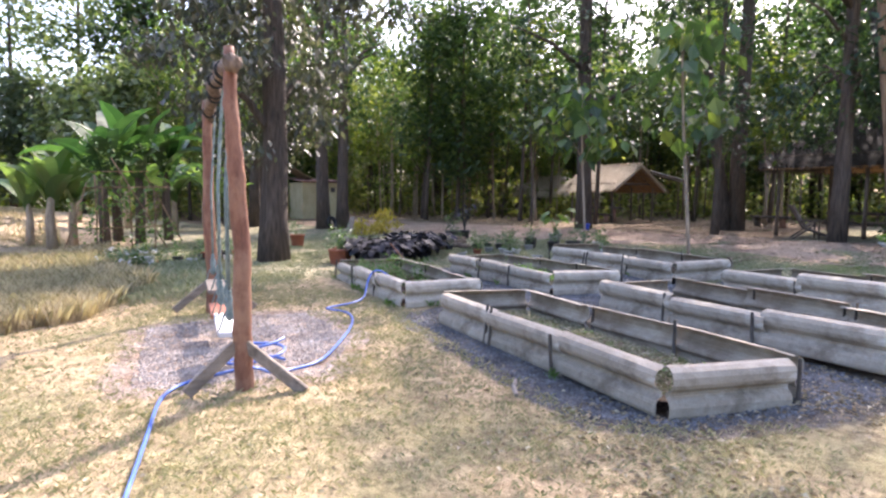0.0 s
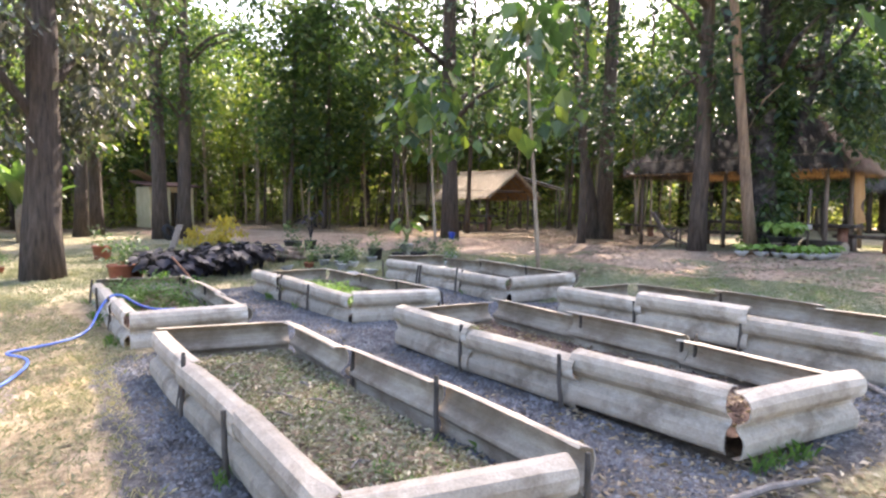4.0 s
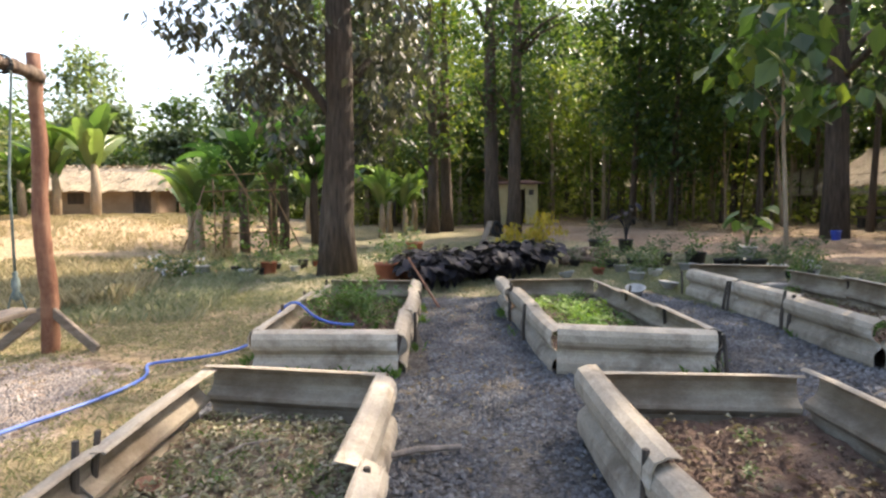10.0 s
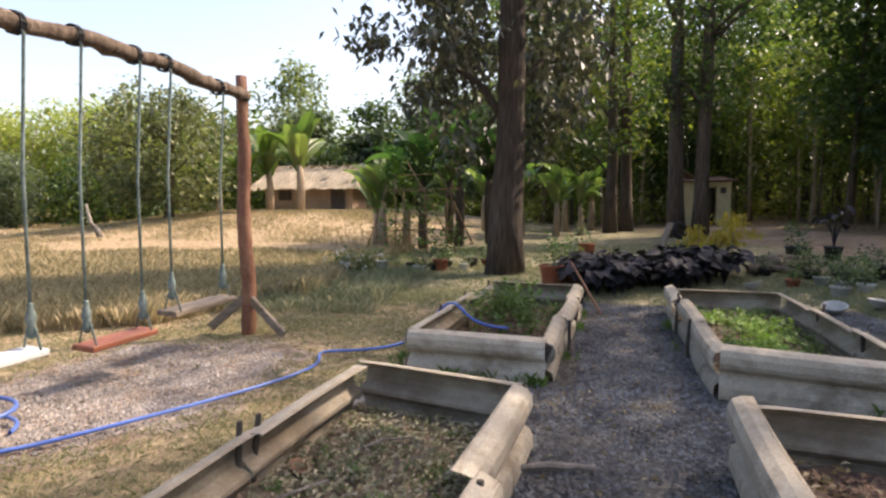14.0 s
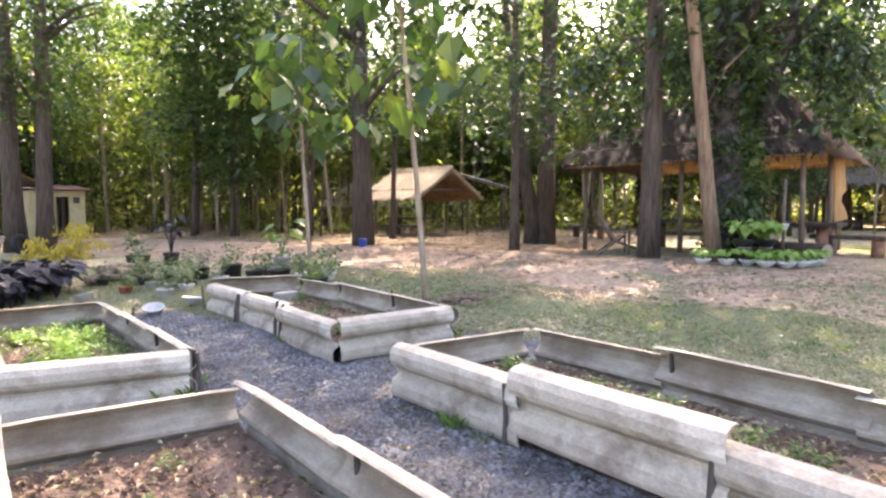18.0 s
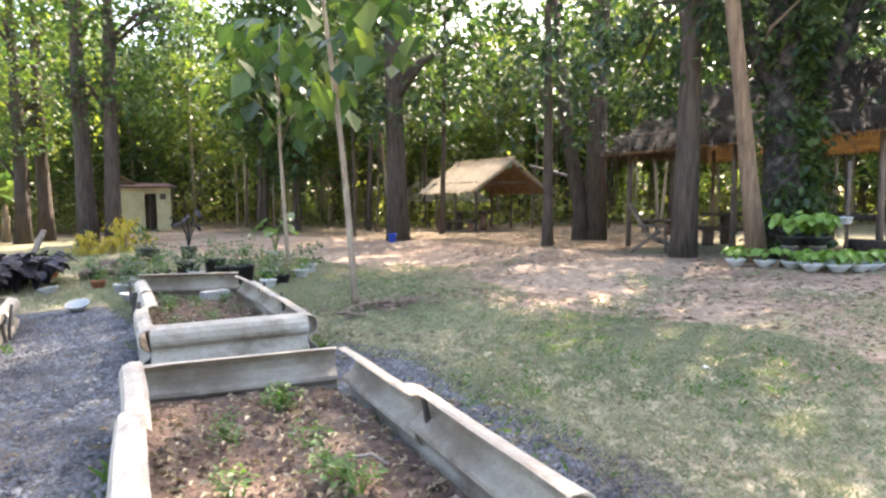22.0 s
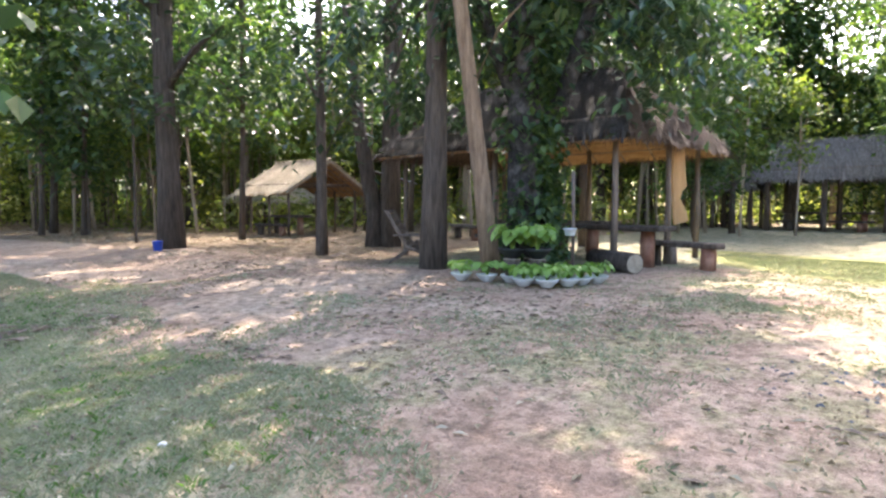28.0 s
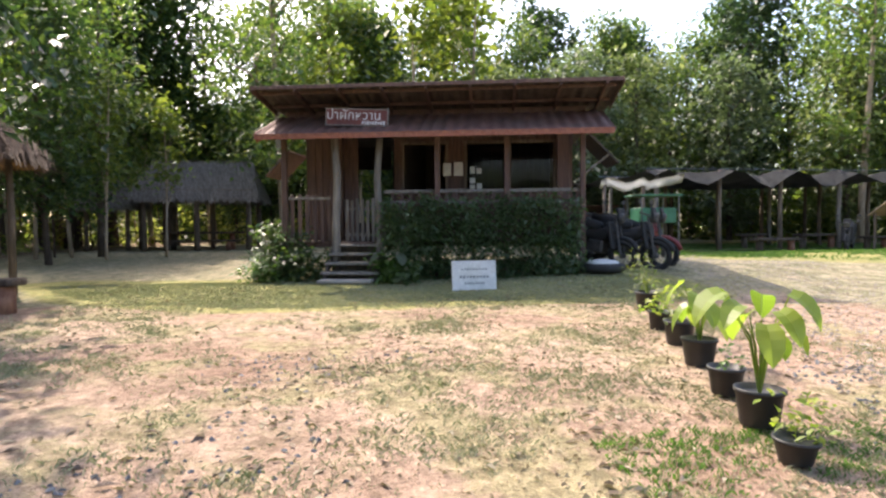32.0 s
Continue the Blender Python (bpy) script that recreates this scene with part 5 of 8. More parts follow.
hpart("porch_side", box(1.5, 0.03, 0.2, (-0.2, Y0 + 0.30, 3.0), 0.004, Matrix.Rotation(-0.35, 4, "Y")), M_REDPLANK)
bm = corrugated(bmesh.new(), -0.85, Y0 + 0.45, 3.72, 0.55, 3.49, Y1 - 0.75, 34)
hpart("main_roof", bm, M_GREYROOF, "weathered grey-brown corrugated roof, tilted up at the front")
bm = corrugated(bmesh.new(), 7.1, Y0 + 0.45, 3.44, 0.5, 3.53, Y1 - 0.75, 34)
hpart("main_roof", bm, M_GREYROOF)
hpart("eave_board", box(0.03, 7.7, 0.07, (-0.84, (Y0 + Y1) / 2 - 0.15, 3.69), 0.004), M_REDWALL)
for y in (Y0 + 0.42, Y1 - 0.72):
    v = Vector((1.4, 0, -0.23))
    hpart("barge_board", box(v.length, 0.03, 0.12, (-0.15, y, 3.57), 0.004, v.to_track_quat("X", "Z").to_matrix().to_4x4()), M_REDWALL)
for x, z in ((-0.6, 3.63), (0.1, 3.51)):
    hpart("purlin", box(0.06, 7.5, 0.06, (x, (Y0 + Y1) / 2 - 0.15, z), 0.004), M_REDWALL)
hpart("roof_band", box(0.05, 6.9, 0.14, (0.52, (Y0 + Y1) / 2, 3.4), 0.006), M_REDWALL)
for y in np.arange(Y1 - 0.4, Y0 + 0.4, 0.92):
    v = Vector((1.38, 0, -0.23))
    hpart("rafter", box(v.length, 0.05, 0.07, (-0.15, float(y), 3.53), 0.004, v.to_track_quat("X", "Z").to_matrix().to_4x4()), M_REDWALL)
hpart("awning", box(1.3, 0.9, 0.04, (1.3, Y1 - 0.62, 2.62), 0.004, Matrix.Rotation(0.75, 4, "X")), M_DARKWALL, "dark propped shutter")
hpart("strut", tube([(0.7, Y1 - 0.05, 2.0), (0.7, Y1 - 0.75, 2.5)], 0.025, 6), M_GATEPOST)
hpart("awning", box(1.2, 0.8, 0.04, (1.2, Y0 + 0.45, 2.4), 0.004, Matrix.Rotation(-0.75, 4, "X")), M_REDWALL, "propped wooden shutter")
for y, z, w, h in ((-4.99, 2.27, 0.2, 0.28), (-5.26, 2.28, 0.22, 0.30), (-5.6, 2.25, 0.11, 0.15), (-5.76, 2.23, 0.12, 0.12), (-5.6, 2.02, 0.13, 0.12), (-5.6, 1.88, 0.12, 0.1), (-5.77, 1.9, 0.12, 0.12)):
    ob = new("notice", bm_mesh("notice", box(0.006, w, h, (0, 0, 0), 0), M_WHITE))
    ob.matrix_basis = TURN @ pose(HX + 1.215, y, GZ + z)
    tagged(ob, "white paper notice pinned beside the window", "notice", "paper notices")


# name board over the gate
def letters(text, size, mat, parent, m, name="lettering", extrude=0.004):
    cu = bpy.data.curves.new(name, "FONT")
    cu.body, cu.size, cu.extrude, cu.align_x, cu.align_y = text, size, extrude, "CENTER", "CENTER"
    tmp = bpy.data.objects.new(name, cu)
    scene.collection.objects.link(tmp)
    bpy.context.view_layer.update()
    me = bpy.data.meshes.new_from_object(tmp.evaluated_get(bpy.context.evaluated_depsgraph_get()))
    bpy.data.objects.remove(tmp)
    me.materials.clear()
    me.materials.append(mat)
    return part(name, me, mat, parent, "white painted lettering", m)


sign = thing("name_board", pose(HX - 0.48, -3.17, GZ + 3.16, 0, 0, -14) @ pose(0, 0, 0, 90, 0, -90) @ pose(0, 0, 0, 0, 0, -2.5), "dark red wooden name board with white lettering over the gate", "sign")
part("board", box(1.24, 0.33, 0.03, (0, 0, 0), 0.006), M_SIGNRED, sign)
for sx, sy, w, h in ((0, 0.155, 1.26, 0.025), (0, -0.155, 1.26, 0.025), (0.61, 0, 0.03, 0.37), (-0.61, 0, 0.025, 0.33)):
    part("edging", box(w, h, 0.04, (sx, sy, 0.0), 0.004), M_GATEPOST, sign)
letters("ป่าผักหวาน", 0.25, M_WHITE, sign, pose(-0.06, 0.03, 0.018))
for k in range(9):
    part("letter_bar", box(0.035, 0.05 + 0.012 * (k % 3), 0.006, (0.12 + 0.052 * k, -0.105, 0.018), 0), M_WHITE, sign)

board = thing("notice_board", pose(18.4, -5.0, ground_z(18.4, -5), 90, 0, -90) @ pose(0, 0, 0, -8, 0, 0), "white painted board with faint lettering leaning on the grass", "sign")
part("panel", box(0.74, 0.5, 0.02, (0, 0.25, 0), 0.006), M_WHITE, board)
for k, (w, y, h) in enumerate(((0.44, 0.36, 0.035), (0.5, 0.235, 0.05), (0.34, 0.13, 0.045))):
    n = 9
    for i in range(n):
        part("letter_bar", box(w / n * 0.62, h * (0.7 + 0.3 * ((i * 7 + k) % 3) / 2), 0.004, (-w / 2 + w * (i + 0.5) / n, y, 0.012), 0), M_GREYINK, board)
part("prop", box(0.03, 0.5, 0.02, (0.0, 0.22, -0.12), 0.004, Matrix.Rotation(0.45, 4, "X")), M_STAKE, board)


# ---- plants ----
def blade_leaf(verts, faces, root, direction, length, width, sag, fold=0.12, segs=5, shape="oval", twist=0.0):
    """A broad leaf that rises from root along direction and bends over."""
    d = Vector(direction).normalized()
    side = d.cross(Vector((0, 0, 1)))
    side = side.normalized() if side.length > 1e-3 else Vector((1, 0, 0))
    side = Matrix.Rotation(twist, 3, d) @ side
    p, n0 = Vector(root), len(verts)
    for i in range(segs + 1):
        s = i / segs
        if shape == "heart":
            w = width * (math.sin(math.pi * (0.22 + 0.78 * s)) ** 0.8) if s < 1 else 0.0
        else:
            w = width * math.sin(math.pi * (0.06 + 0.94 * s)) ** 0.6 if s < 1 else 0.0
        up = side.cross(d).normalized()
        verts += [p - side * w / 2 + up * fold * w, p, p + side * w / 2 + up * fold * w]
        d = (d + Vector((0, 0, -sag / segs))).normalized()
        p = p + d * length / segs
    for i in range(segs):
        a = n0 + 3 * i
        faces += [(a, a + 1, a + 4, a + 3), (a + 1, a + 2, a + 5, a + 4)]


def rosette(rng, count, h, length, width, spread=0.6, sag=0.9, shape="oval", stem_to=None):
    """Leaves (and their stems) of a plant with large leaves."""
    v, f, sv = [], [], bmesh.new()
    for k in range(count):
        a = 2 * math.pi * (k + rng.uniform(-0.3, 0.3)) / count * 1.0
        out = Vector((math.cos(a), math.sin(a), 0))
        hh = h * rng.uniform(0.6, 1.1)
        tip = out * spread * hh * rng.uniform(0.5, 1.1) + Vector((0, 0, hh))
        tube([(0, 0, 0), out * spread * hh * 0.25 + Vector((0, 0, hh * 0.55)), tip], [0.012, 0.009, 0.005], 5, 0, k, sv)
        s = rng.uniform(0.75, 1.15)
        blade_leaf(v, f, tip, out + Vector((0, 0, rng.uniform(-0.5, 0.35))), length * s, width * s, sag, shape=shape, twist=rng.uniform(-0.4, 0.4))
    return v, f, sv


POT_SHAPES = {
    "tall": [(0.15, 0), (0.155, 0.01), (0.19, 0.27), (0.205, 0.275), (0.207, 0.31), (0.195, 0.312), (0.18, 0.27), (0.01, 0.26)],
    "low": [(0.11, 0), (0.115, 0.01), (0.15, 0.15), (0.165, 0.155), (0.165, 0.18), (0.152, 0.18), (0.14, 0.15), (0.01, 0.145)],
    "bowl": [(0.07, 0), (0.08, 0.01), (0.15, 0.085), (0.17, 0.11), (0.172, 0.125), (0.16, 0.125), (0.125, 0.07), (0.07, 0.03), (0.01, 0.028)],
}
POT_MESH = {}


def pot_mesh(kind, mat):
    key = (kind, mat.name)
    if key not in POT_MESH:
        POT_MESH[key] = bm_mesh("pot", lathe(POT_SHAPES[kind], 22), mat, True)
    return POT_MESH[key]


def potted(x, y, scale, kind, mat, leaves, leaf_mat, label, group="", stems=None, lean=0, name="potted_plant", z=None):
    rng = random.Random(int(x * 131 + y * 17))
    p = thing(name, pose(x, y, (ground_z(x, y) if z is None else z) - 0.01, rng.uniform(-2, 2), rng.uniform(-2, 2) + lean, rng.uniform(0, 360)) @ Matrix.Scale(scale, 4), label, "potted plant", group)
    part("pot", pot_mesh(kind, mat), mat, p)
    top = {"tall": 0.26, "low": 0.145, "bowl": 0.09}[kind]
    me = leaves if isinstance(leaves, bpy.types.Mesh) else mesh_from("leaves", *leaves, leaf_mat)
    part("leaves", me, leaf_mat, p, m=Matrix.Translation((0, 0, top)))
    if stems is not None:
        part("stem", stems, None, p, m=Matrix.Translation((0, 0, top)))
    return p


def bushy(seed, h, r, clumps, per, size, mat, ratio=0.55):
    rng = random.Random(seed)
    cs = [(rng.gauss(0, r * 0.5), rng.gauss(0, r * 0.5), h * rng.uniform(0.15, 0.95)) for _ in range(clumps)]
    v, f = leaf_cloud(rng, cs, per, size, r * 0.3, 0.0, ratio)
    n = len(v)
    for c in cs[: clumps // 2]:
        # a thin stem for each clump
        q = [(0.01, 0, 0), (-0.01, 0.005, 0), (c[0], c[1], c[2])]
        v += [Vector(t) for t in q]
        f.append((n, n + 1, n + 2))
        n += 3
    return mesh_from("leaves", v, f, mat)


SHRUB = [bushy(200 + i, 0.5, 0.22, 13, 12, 0.08, (L_HEDGE, L_FOREST, L_HERB, L_GREYGREEN)[i]) for i in range(4)]

# big-leaved taros in black pots by the parking place
_rng = random.Random(77)
_v, _f, _s = rosette(_rng, 10, 0.80, 0.36, 0.21, 0.42, 1.9, "heart")
potted(11.82, -5.25, 0.67, "tall", M_BLACKPOT, (_v, _f), L_TARO, "black pot with tall yellow-green taro leaves", "pots along the drive", bm_mesh("stems", _s, L_TARO))
_v, _f, _s = rosette(_rng, 9, 0.64, 0.36, 0.21, 0.45, 2.1, "heart")
potted(13.1, -5.68, 0.68, "tall", M_BLACKPOT, (_v, _f), L_TARO, "black pot with drooping lime taro leaves", "pots along the drive", bm_mesh("stems", _s, L_TARO))
potted(11.33, -5.08, 0.66, "low", M_BLACKPOT, bushy(310, 0.35, 0.2, 12, 6, 0.09, L_TARO), L_TARO, "low black pot with a sparse yellowing plant", "pots along the drive")
potted(12.38, -5.42, 0.58, "tall", M_BLACKPOT, bushy(311, 0.3, 0.12, 6, 6, 0.08, L_HERB), L_HERB, "black pot with a few thin stems", "pots along the drive")
potted(13.85, -5.95, 0.7, "tall", M_BLACKPOT, bushy(312, 0.5, 0.28, 12, 8, 0.10, L_YELLOWGREEN), L_YELLOWGREEN, "black pot with yellow-green twiggy plant", "pots along the drive")
potted(14.55, -6.15, 0.66, "tall", M_BLACKPOT, bushy(313, 0.5, 0.25, 12, 8, 0.11, L_TARO), L_TARO, "black pot with wilting yellowish leaves", "pots along the drive")
potted(15.85, -6.7, 0.8, "tall", M_BLACKPOT, bushy(314, 0.7, 0.3, 16, 8, 0.08, L_YELLOWGREEN), L_YELLOWGREEN, "black pot with a pale flowering twiggy plant", "pots along the drive")

# caladiums in white bowls round the foot of the trees
CAL = []
for _i in range(3):
    _v, _f, _s = rosette(random.Random(400 + _i), 19, 0.21, 0.15, 0.115, 0.85, 1.25, "heart")
    CAL.append((mesh_from("leaves", _v, _f, L_LIME), bm_mesh("stems", _s, L_LIME)))
CALBIG = []
for _i in range(2):
    _v, _f, _s = rosette(random.Random(430 + _i), 30, 0.30, 0.16, 0.13, 0.75, 1.3, "heart")
    CALBIG.append((mesh_from("leaves", _v, _f, L_LIME), bm_mesh("stems", _s, L_LIME)))
for _i, (_x, _y) in enumerate(((13.67, 3.17), (13.8, 2.85), (13.62, 2.5), (13.72, 2.2), (13.98, 2.05), (14.25, 2.0), (14.55, 1.93), (13.95, 2.55), (14.2, 2.4), (13.55, 3.55))):
    _l, _st = CAL[_i % 3]
    potted(_x, _y, 0.9, "bowl", M_WHITE, _l, L_LIME, "white bowl of bright lime caladium leaves at the tree's foot", "caladium bowls", _st)
for _i, (_x, _y) in enumerate(((13.95, 2.95), (14.15, 2.65), (14.3, 2.85))):
    _l, _st = CALBIG[_i % 2]
    _sd = thing("stump", pose(_x, _y, ground_z(_x, _y)), "sawn round log standing as a plant stand", "stump", "plant stumps")
    part("log", tube([(0, 0, -0.05), (0.01, 0, 0.2), (0, 0, 0.30)], [0.13, 0.12, 0.12], 12, 0.06, _i), M_BARK, _sd, smooth=True)
    part("cut_face", lathe([(0.125, 0.0), (0.12, 0.012)], 14), M_STONE, _sd, "pale sawn face", m=Matrix.Translation((0, 0, 0.298)))
    potted(_x, _y, 1.15, "bowl", M_BLACKPOT, _l, L_LIME, "black bowl of lime caladium leaves raised on a stump", "caladium bowls", _st, z=ground_z(_x, _y) + 0.325)

# vines round the thick tree
_rng = random.Random(9)
_cs = []
for _k in range(340):
    _z = 5.4 * _rng.random() ** 1.3 + 0.15
    _a = _rng.gauss(-1.3, 0.75) if _k % 6 else _rng.uniform(0, 2 * math.pi)
    _r = 0.34 + 0.12 * max(0.0, 1 - _z / 2.5)
    _cs.append((_r * math.cos(_a) + 0.03 * _z, _r * math.sin(_a), _z))
_v, _f = leaf_cloud(_rng, _cs, 13, 0.16, 0.14, 0.6, 0.6)
vine = tagged(new("climbing_vine", mesh_from("climbing_vine", _v, _f, L_FOREST)), "dense dark green vine climbing the thick trunk", "vine", kind="stuff")
vine.matrix_basis = pose(15.3, 3.7, ground_z(15.3, 3.7))
for _x, _y, _z in ((14.85, 2.55, 0.62),):
    _h = thing("hanging_pot", pose(_x, _y, ground_z(_x, _y) + _z) @ Matrix.Scale(0.6, 4), "white plastic pot tied to a stake among vines", "pot", "hanging pots")
    part("pot", pot_mesh("low", M_WHITE), M_WHITE, _h)
    part("stake", tube([(0.2, 0.05, -_z / 0.6 - 0.1), (0.21, 0.04, 0.3), (0.12, 0.0, 1.6)], 0.045, 7, 0.1, 3), M_POST, _h, "crooked branch stake", smooth=True)

# logs and plank tables by the shelter
def round_log(x, y, yaw, length, r, label, z=0.0):
    t = thing("log", pose(x, y, ground_z(x, y) + r * 0.92 + z, 0, 0, yaw), label, "log", "logs")
    part("bark", tube([(-length / 2, 0, 0), (-length / 6, 0.03, 0.01), (length / 5, -0.02, 0), (length / 2, 0, 0)], [r, r * 0.97, r * 1.02, r * 0.95], 14, 0.05, int(x * 10)), M_BARK, t, smooth=True)
    for s in (-1, 1):
        part("cut_end", lathe([(r * 0.9, 0), (r * 0.86, 0.015)], 16), M_STONE, t, "pale cut end", m=pose(s * length / 2 * 1.0 - (0.0 if s > 0 else 0.0), 0, 0, 0, 90 * s, 0))


def slab_table(x, y, yaw, length, width, height, label, name="slab_table", cat="table"):
    t = thing(name, pose(x, y, ground_z(x, y), 0, 0, yaw), label, cat)
    bm = box(length, width, 0.09, (0, 0, height - 0.045), 0.02)
    for v in bm.verts:
        v.co.y *= 1 + 0.12 * math.sin(v.co.x * 2.1)
    part("top", bm, M_BARK, t)
    for s in (-1, 1):
        part("leg", tube([(s * length * 0.36, 0, -0.05), (s * length * 0.36, 0, height - 0.09)], [0.13, 0.12], 10, 0.07, 3), M_REDWOOD if s < 0 else M_BARK, t, smooth=True)


round_log(16.2, 2.55, 60, 1.2, 0.17, "thick log lying on the ground as a seat")
slab_table(17.2, 3.3, 80, 2.7, 0.6, 0.72, "heavy dark slab table on log legs under the shelter")
slab_table(17.35, 1.9, 75, 1.5, 0.32, 0.45, "short slab bench on log legs", "slab_bench", "bench")
slab_table(18.6, 5.4, 88, 3.2, 0.8, 0.74, "long dark slab table in the shade of the shelter")
slab_table(17.9, 5.8, 88, 2.2, 0.3, 0.42, "dark slab bench in the shelter", "slab_bench", "bench")
slab_table(38.0, 3.6, 90, 3.6, 0.9, 0.8, "long dark table inside the grey shelter")
slab_table(37.0, 3.6, 90, 3.6, 0.35, 0.45, "long bench inside the grey shelter", "slab_bench", "bench")
slab_table(20.0, 18.2, 95, 2.0, 0.8, 0.72, "plank table under the straw roof")
slab_table(18.9, 17.6, 95, 1.8, 0.3, 0.42, "plank bench under the straw roof", "slab_bench", "bench")
slab_table(22.0, 10.8, 60, 2.4, 0.4, 0.45, "low plank bench in the wood", "slab_bench", "bench")


def deck_chair(x, y, yaw):
    c = thing("deck_chair", pose(x, y, ground_z(x, y), 0, 0, yaw), "dark wooden slatted lounge chair under a tree", "chair")
    for sx in (-0.28, 0.28):
        part("side_rail", tube([(sx, 0.55, 0.06), (sx, -0.1, 0.3), (sx, -0.5, 0.98)], 0.04, 6), M_POST, c)
        part("leg", tube([(sx, -0.45, 0.0), (sx, 0.1, 0.42)], 0.025, 6), M_POST, c)
        part("armrest", box(0.07, 0.6, 0.03, (sx * 1.15, -0.05, 0.52), 0.006), M_POST, c)
        part("arm_post", tube([(sx * 1.15, 0.2, 0.0), (sx * 1.15, 0.2, 0.52)], 0.022, 6), M_POST, c)
    for k in range(6):
        part("slat", box(0.56, 0.075, 0.03, (0, 0.48 - 0.11 * k, 0.10 + 0.042 * k), 0.004, Matrix.Rotation(-0.35, 4, "X")), M_POST, c)
    for k in range(7):
        part("slat", box(0.56, 0.075, 0.03, (0, -0.14 - 0.056 * k, 0.38 + 0.095 * k), 0.004, Matrix.Rotation(-1.03, 4, "X")), M_POST, c)


deck_chair(15.0, 6.0, 215)

# dark taro patch behind the beds
DARK = []
for _i in range(4):
    _v, _f, _s = rosette(random.Random(500 + _i), 20, 0.46, 0.19, 0.14, 0.75, 0.6, "heart")
    DARK.append((mesh_from("leaves", _v, _f, L_PURPLE), bm_mesh("stems", _s, L_PURPLE)))
_rng = random.Random(21)
_n = 0
while _n < 72:
    _u, _w = _rng.random(), _rng.random()
    _x, _y = 2.35 + 2.8 * _u, 8.75 + 2.2 * _u * 0.9 + 1.7 * _w - 0.6 * _u
    _n += 1
    _t = thing("dark_taro", pose(_x, _y, ground_z(_x, _y) - 0.02, 0, 0, _rng.uniform(0, 360)) @ Matrix.Scale(_rng.uniform(0.75, 1.2), 4), "blackish purple taro plant with broad drooping leaves", "taro", "dark taro plants")
    _l, _st = DARK[_n % 4]
    part("leaves", _l, None, _t)
    part("stem", _st, None, _t)["kind"] = "stuff"

# golden-leaved plants and clutter on the way to the outhouse
for _x, _y, _h in ((6.25, 17.5, 0.62), (7.1, 17.35, 0.9), (6.7, 17.0, 0.4)):
    _p = thing("golden_plant", pose(_x, _y, ground_z(_x, _y) - 0.02), "bush of drooping golden yellow leaves", "plant", "golden plants")
    _r2 = random.Random(int(_h * 100))
    _v, _f = leaf_cloud(_r2, [(_r2.gauss(0, 0.2), _r2.gauss(0, 0.16), _h * _r2.uniform(0.12, 1.0)) for _ in range(int(30 * _h) + 6)], 11, 0.15, 0.08, 1.4, 0.42)
    part("leaves", mesh_from("leaves", _v, _f, L_YELLOW), None, _p)
    part("stem", tube([(0, 0, -0.05), (0.03, 0, _h * 0.5), (0.0, 0.02, _h * 0.95)], [0.03, 0.025, 0.012], 7), M_BARKPALE, _p)
_p = thing("leaning_board", pose(4.85, 15.85, ground_z(4.85, 15.85), 0, 24, 20) @ Matrix.Scale(0.72, 4), "grey board leaning upright behind the taro patch", "board")
part("plank", box(0.08, 0.34, 1.25, (0, 0, 0.58), 0.03), M_PLANK, _p)


def tyre(x, y, lean):
    t = thing("old_tyre", pose(x, y, ground_z(x, y) + 0.29, 90 - lean, 0, 30), "worn black car tyre standing by a tree", "tyre")
    ring = [(0.23 * math.cos(a), 0.23 * math.sin(a), 0) for a in np.linspace(0, 2 * math.pi, 25)]
    part("tread", tube(ring, 0.085, 10, 0.02, 1, cap=False), M_RUBBER, t, smooth=True)


tyre(6.55, 20.9, 15)

# bananas
def banana_mesh(seed, h, n, length, mat):
    rng = random.Random(seed)
    v, f = [], []
    for k in range(n):
        a = 2 * math.pi * k / n + rng.uniform(-0.4, 0.4)
        d = Vector((math.cos(a) * 0.6, math.sin(a) * 0.6, rng.uniform(0.9, 2.8)))
        blade_leaf(v, f, (0, 0, h * rng.uniform(0.8, 1.0)), d, length * rng.uniform(0.75, 1.15), length * 0.27, rng.uniform(0.9, 1.9), 0.18, 9, twist=rng.uniform(-0.7, 0.7))
    return mesh_from("leaves", v, f, mat)


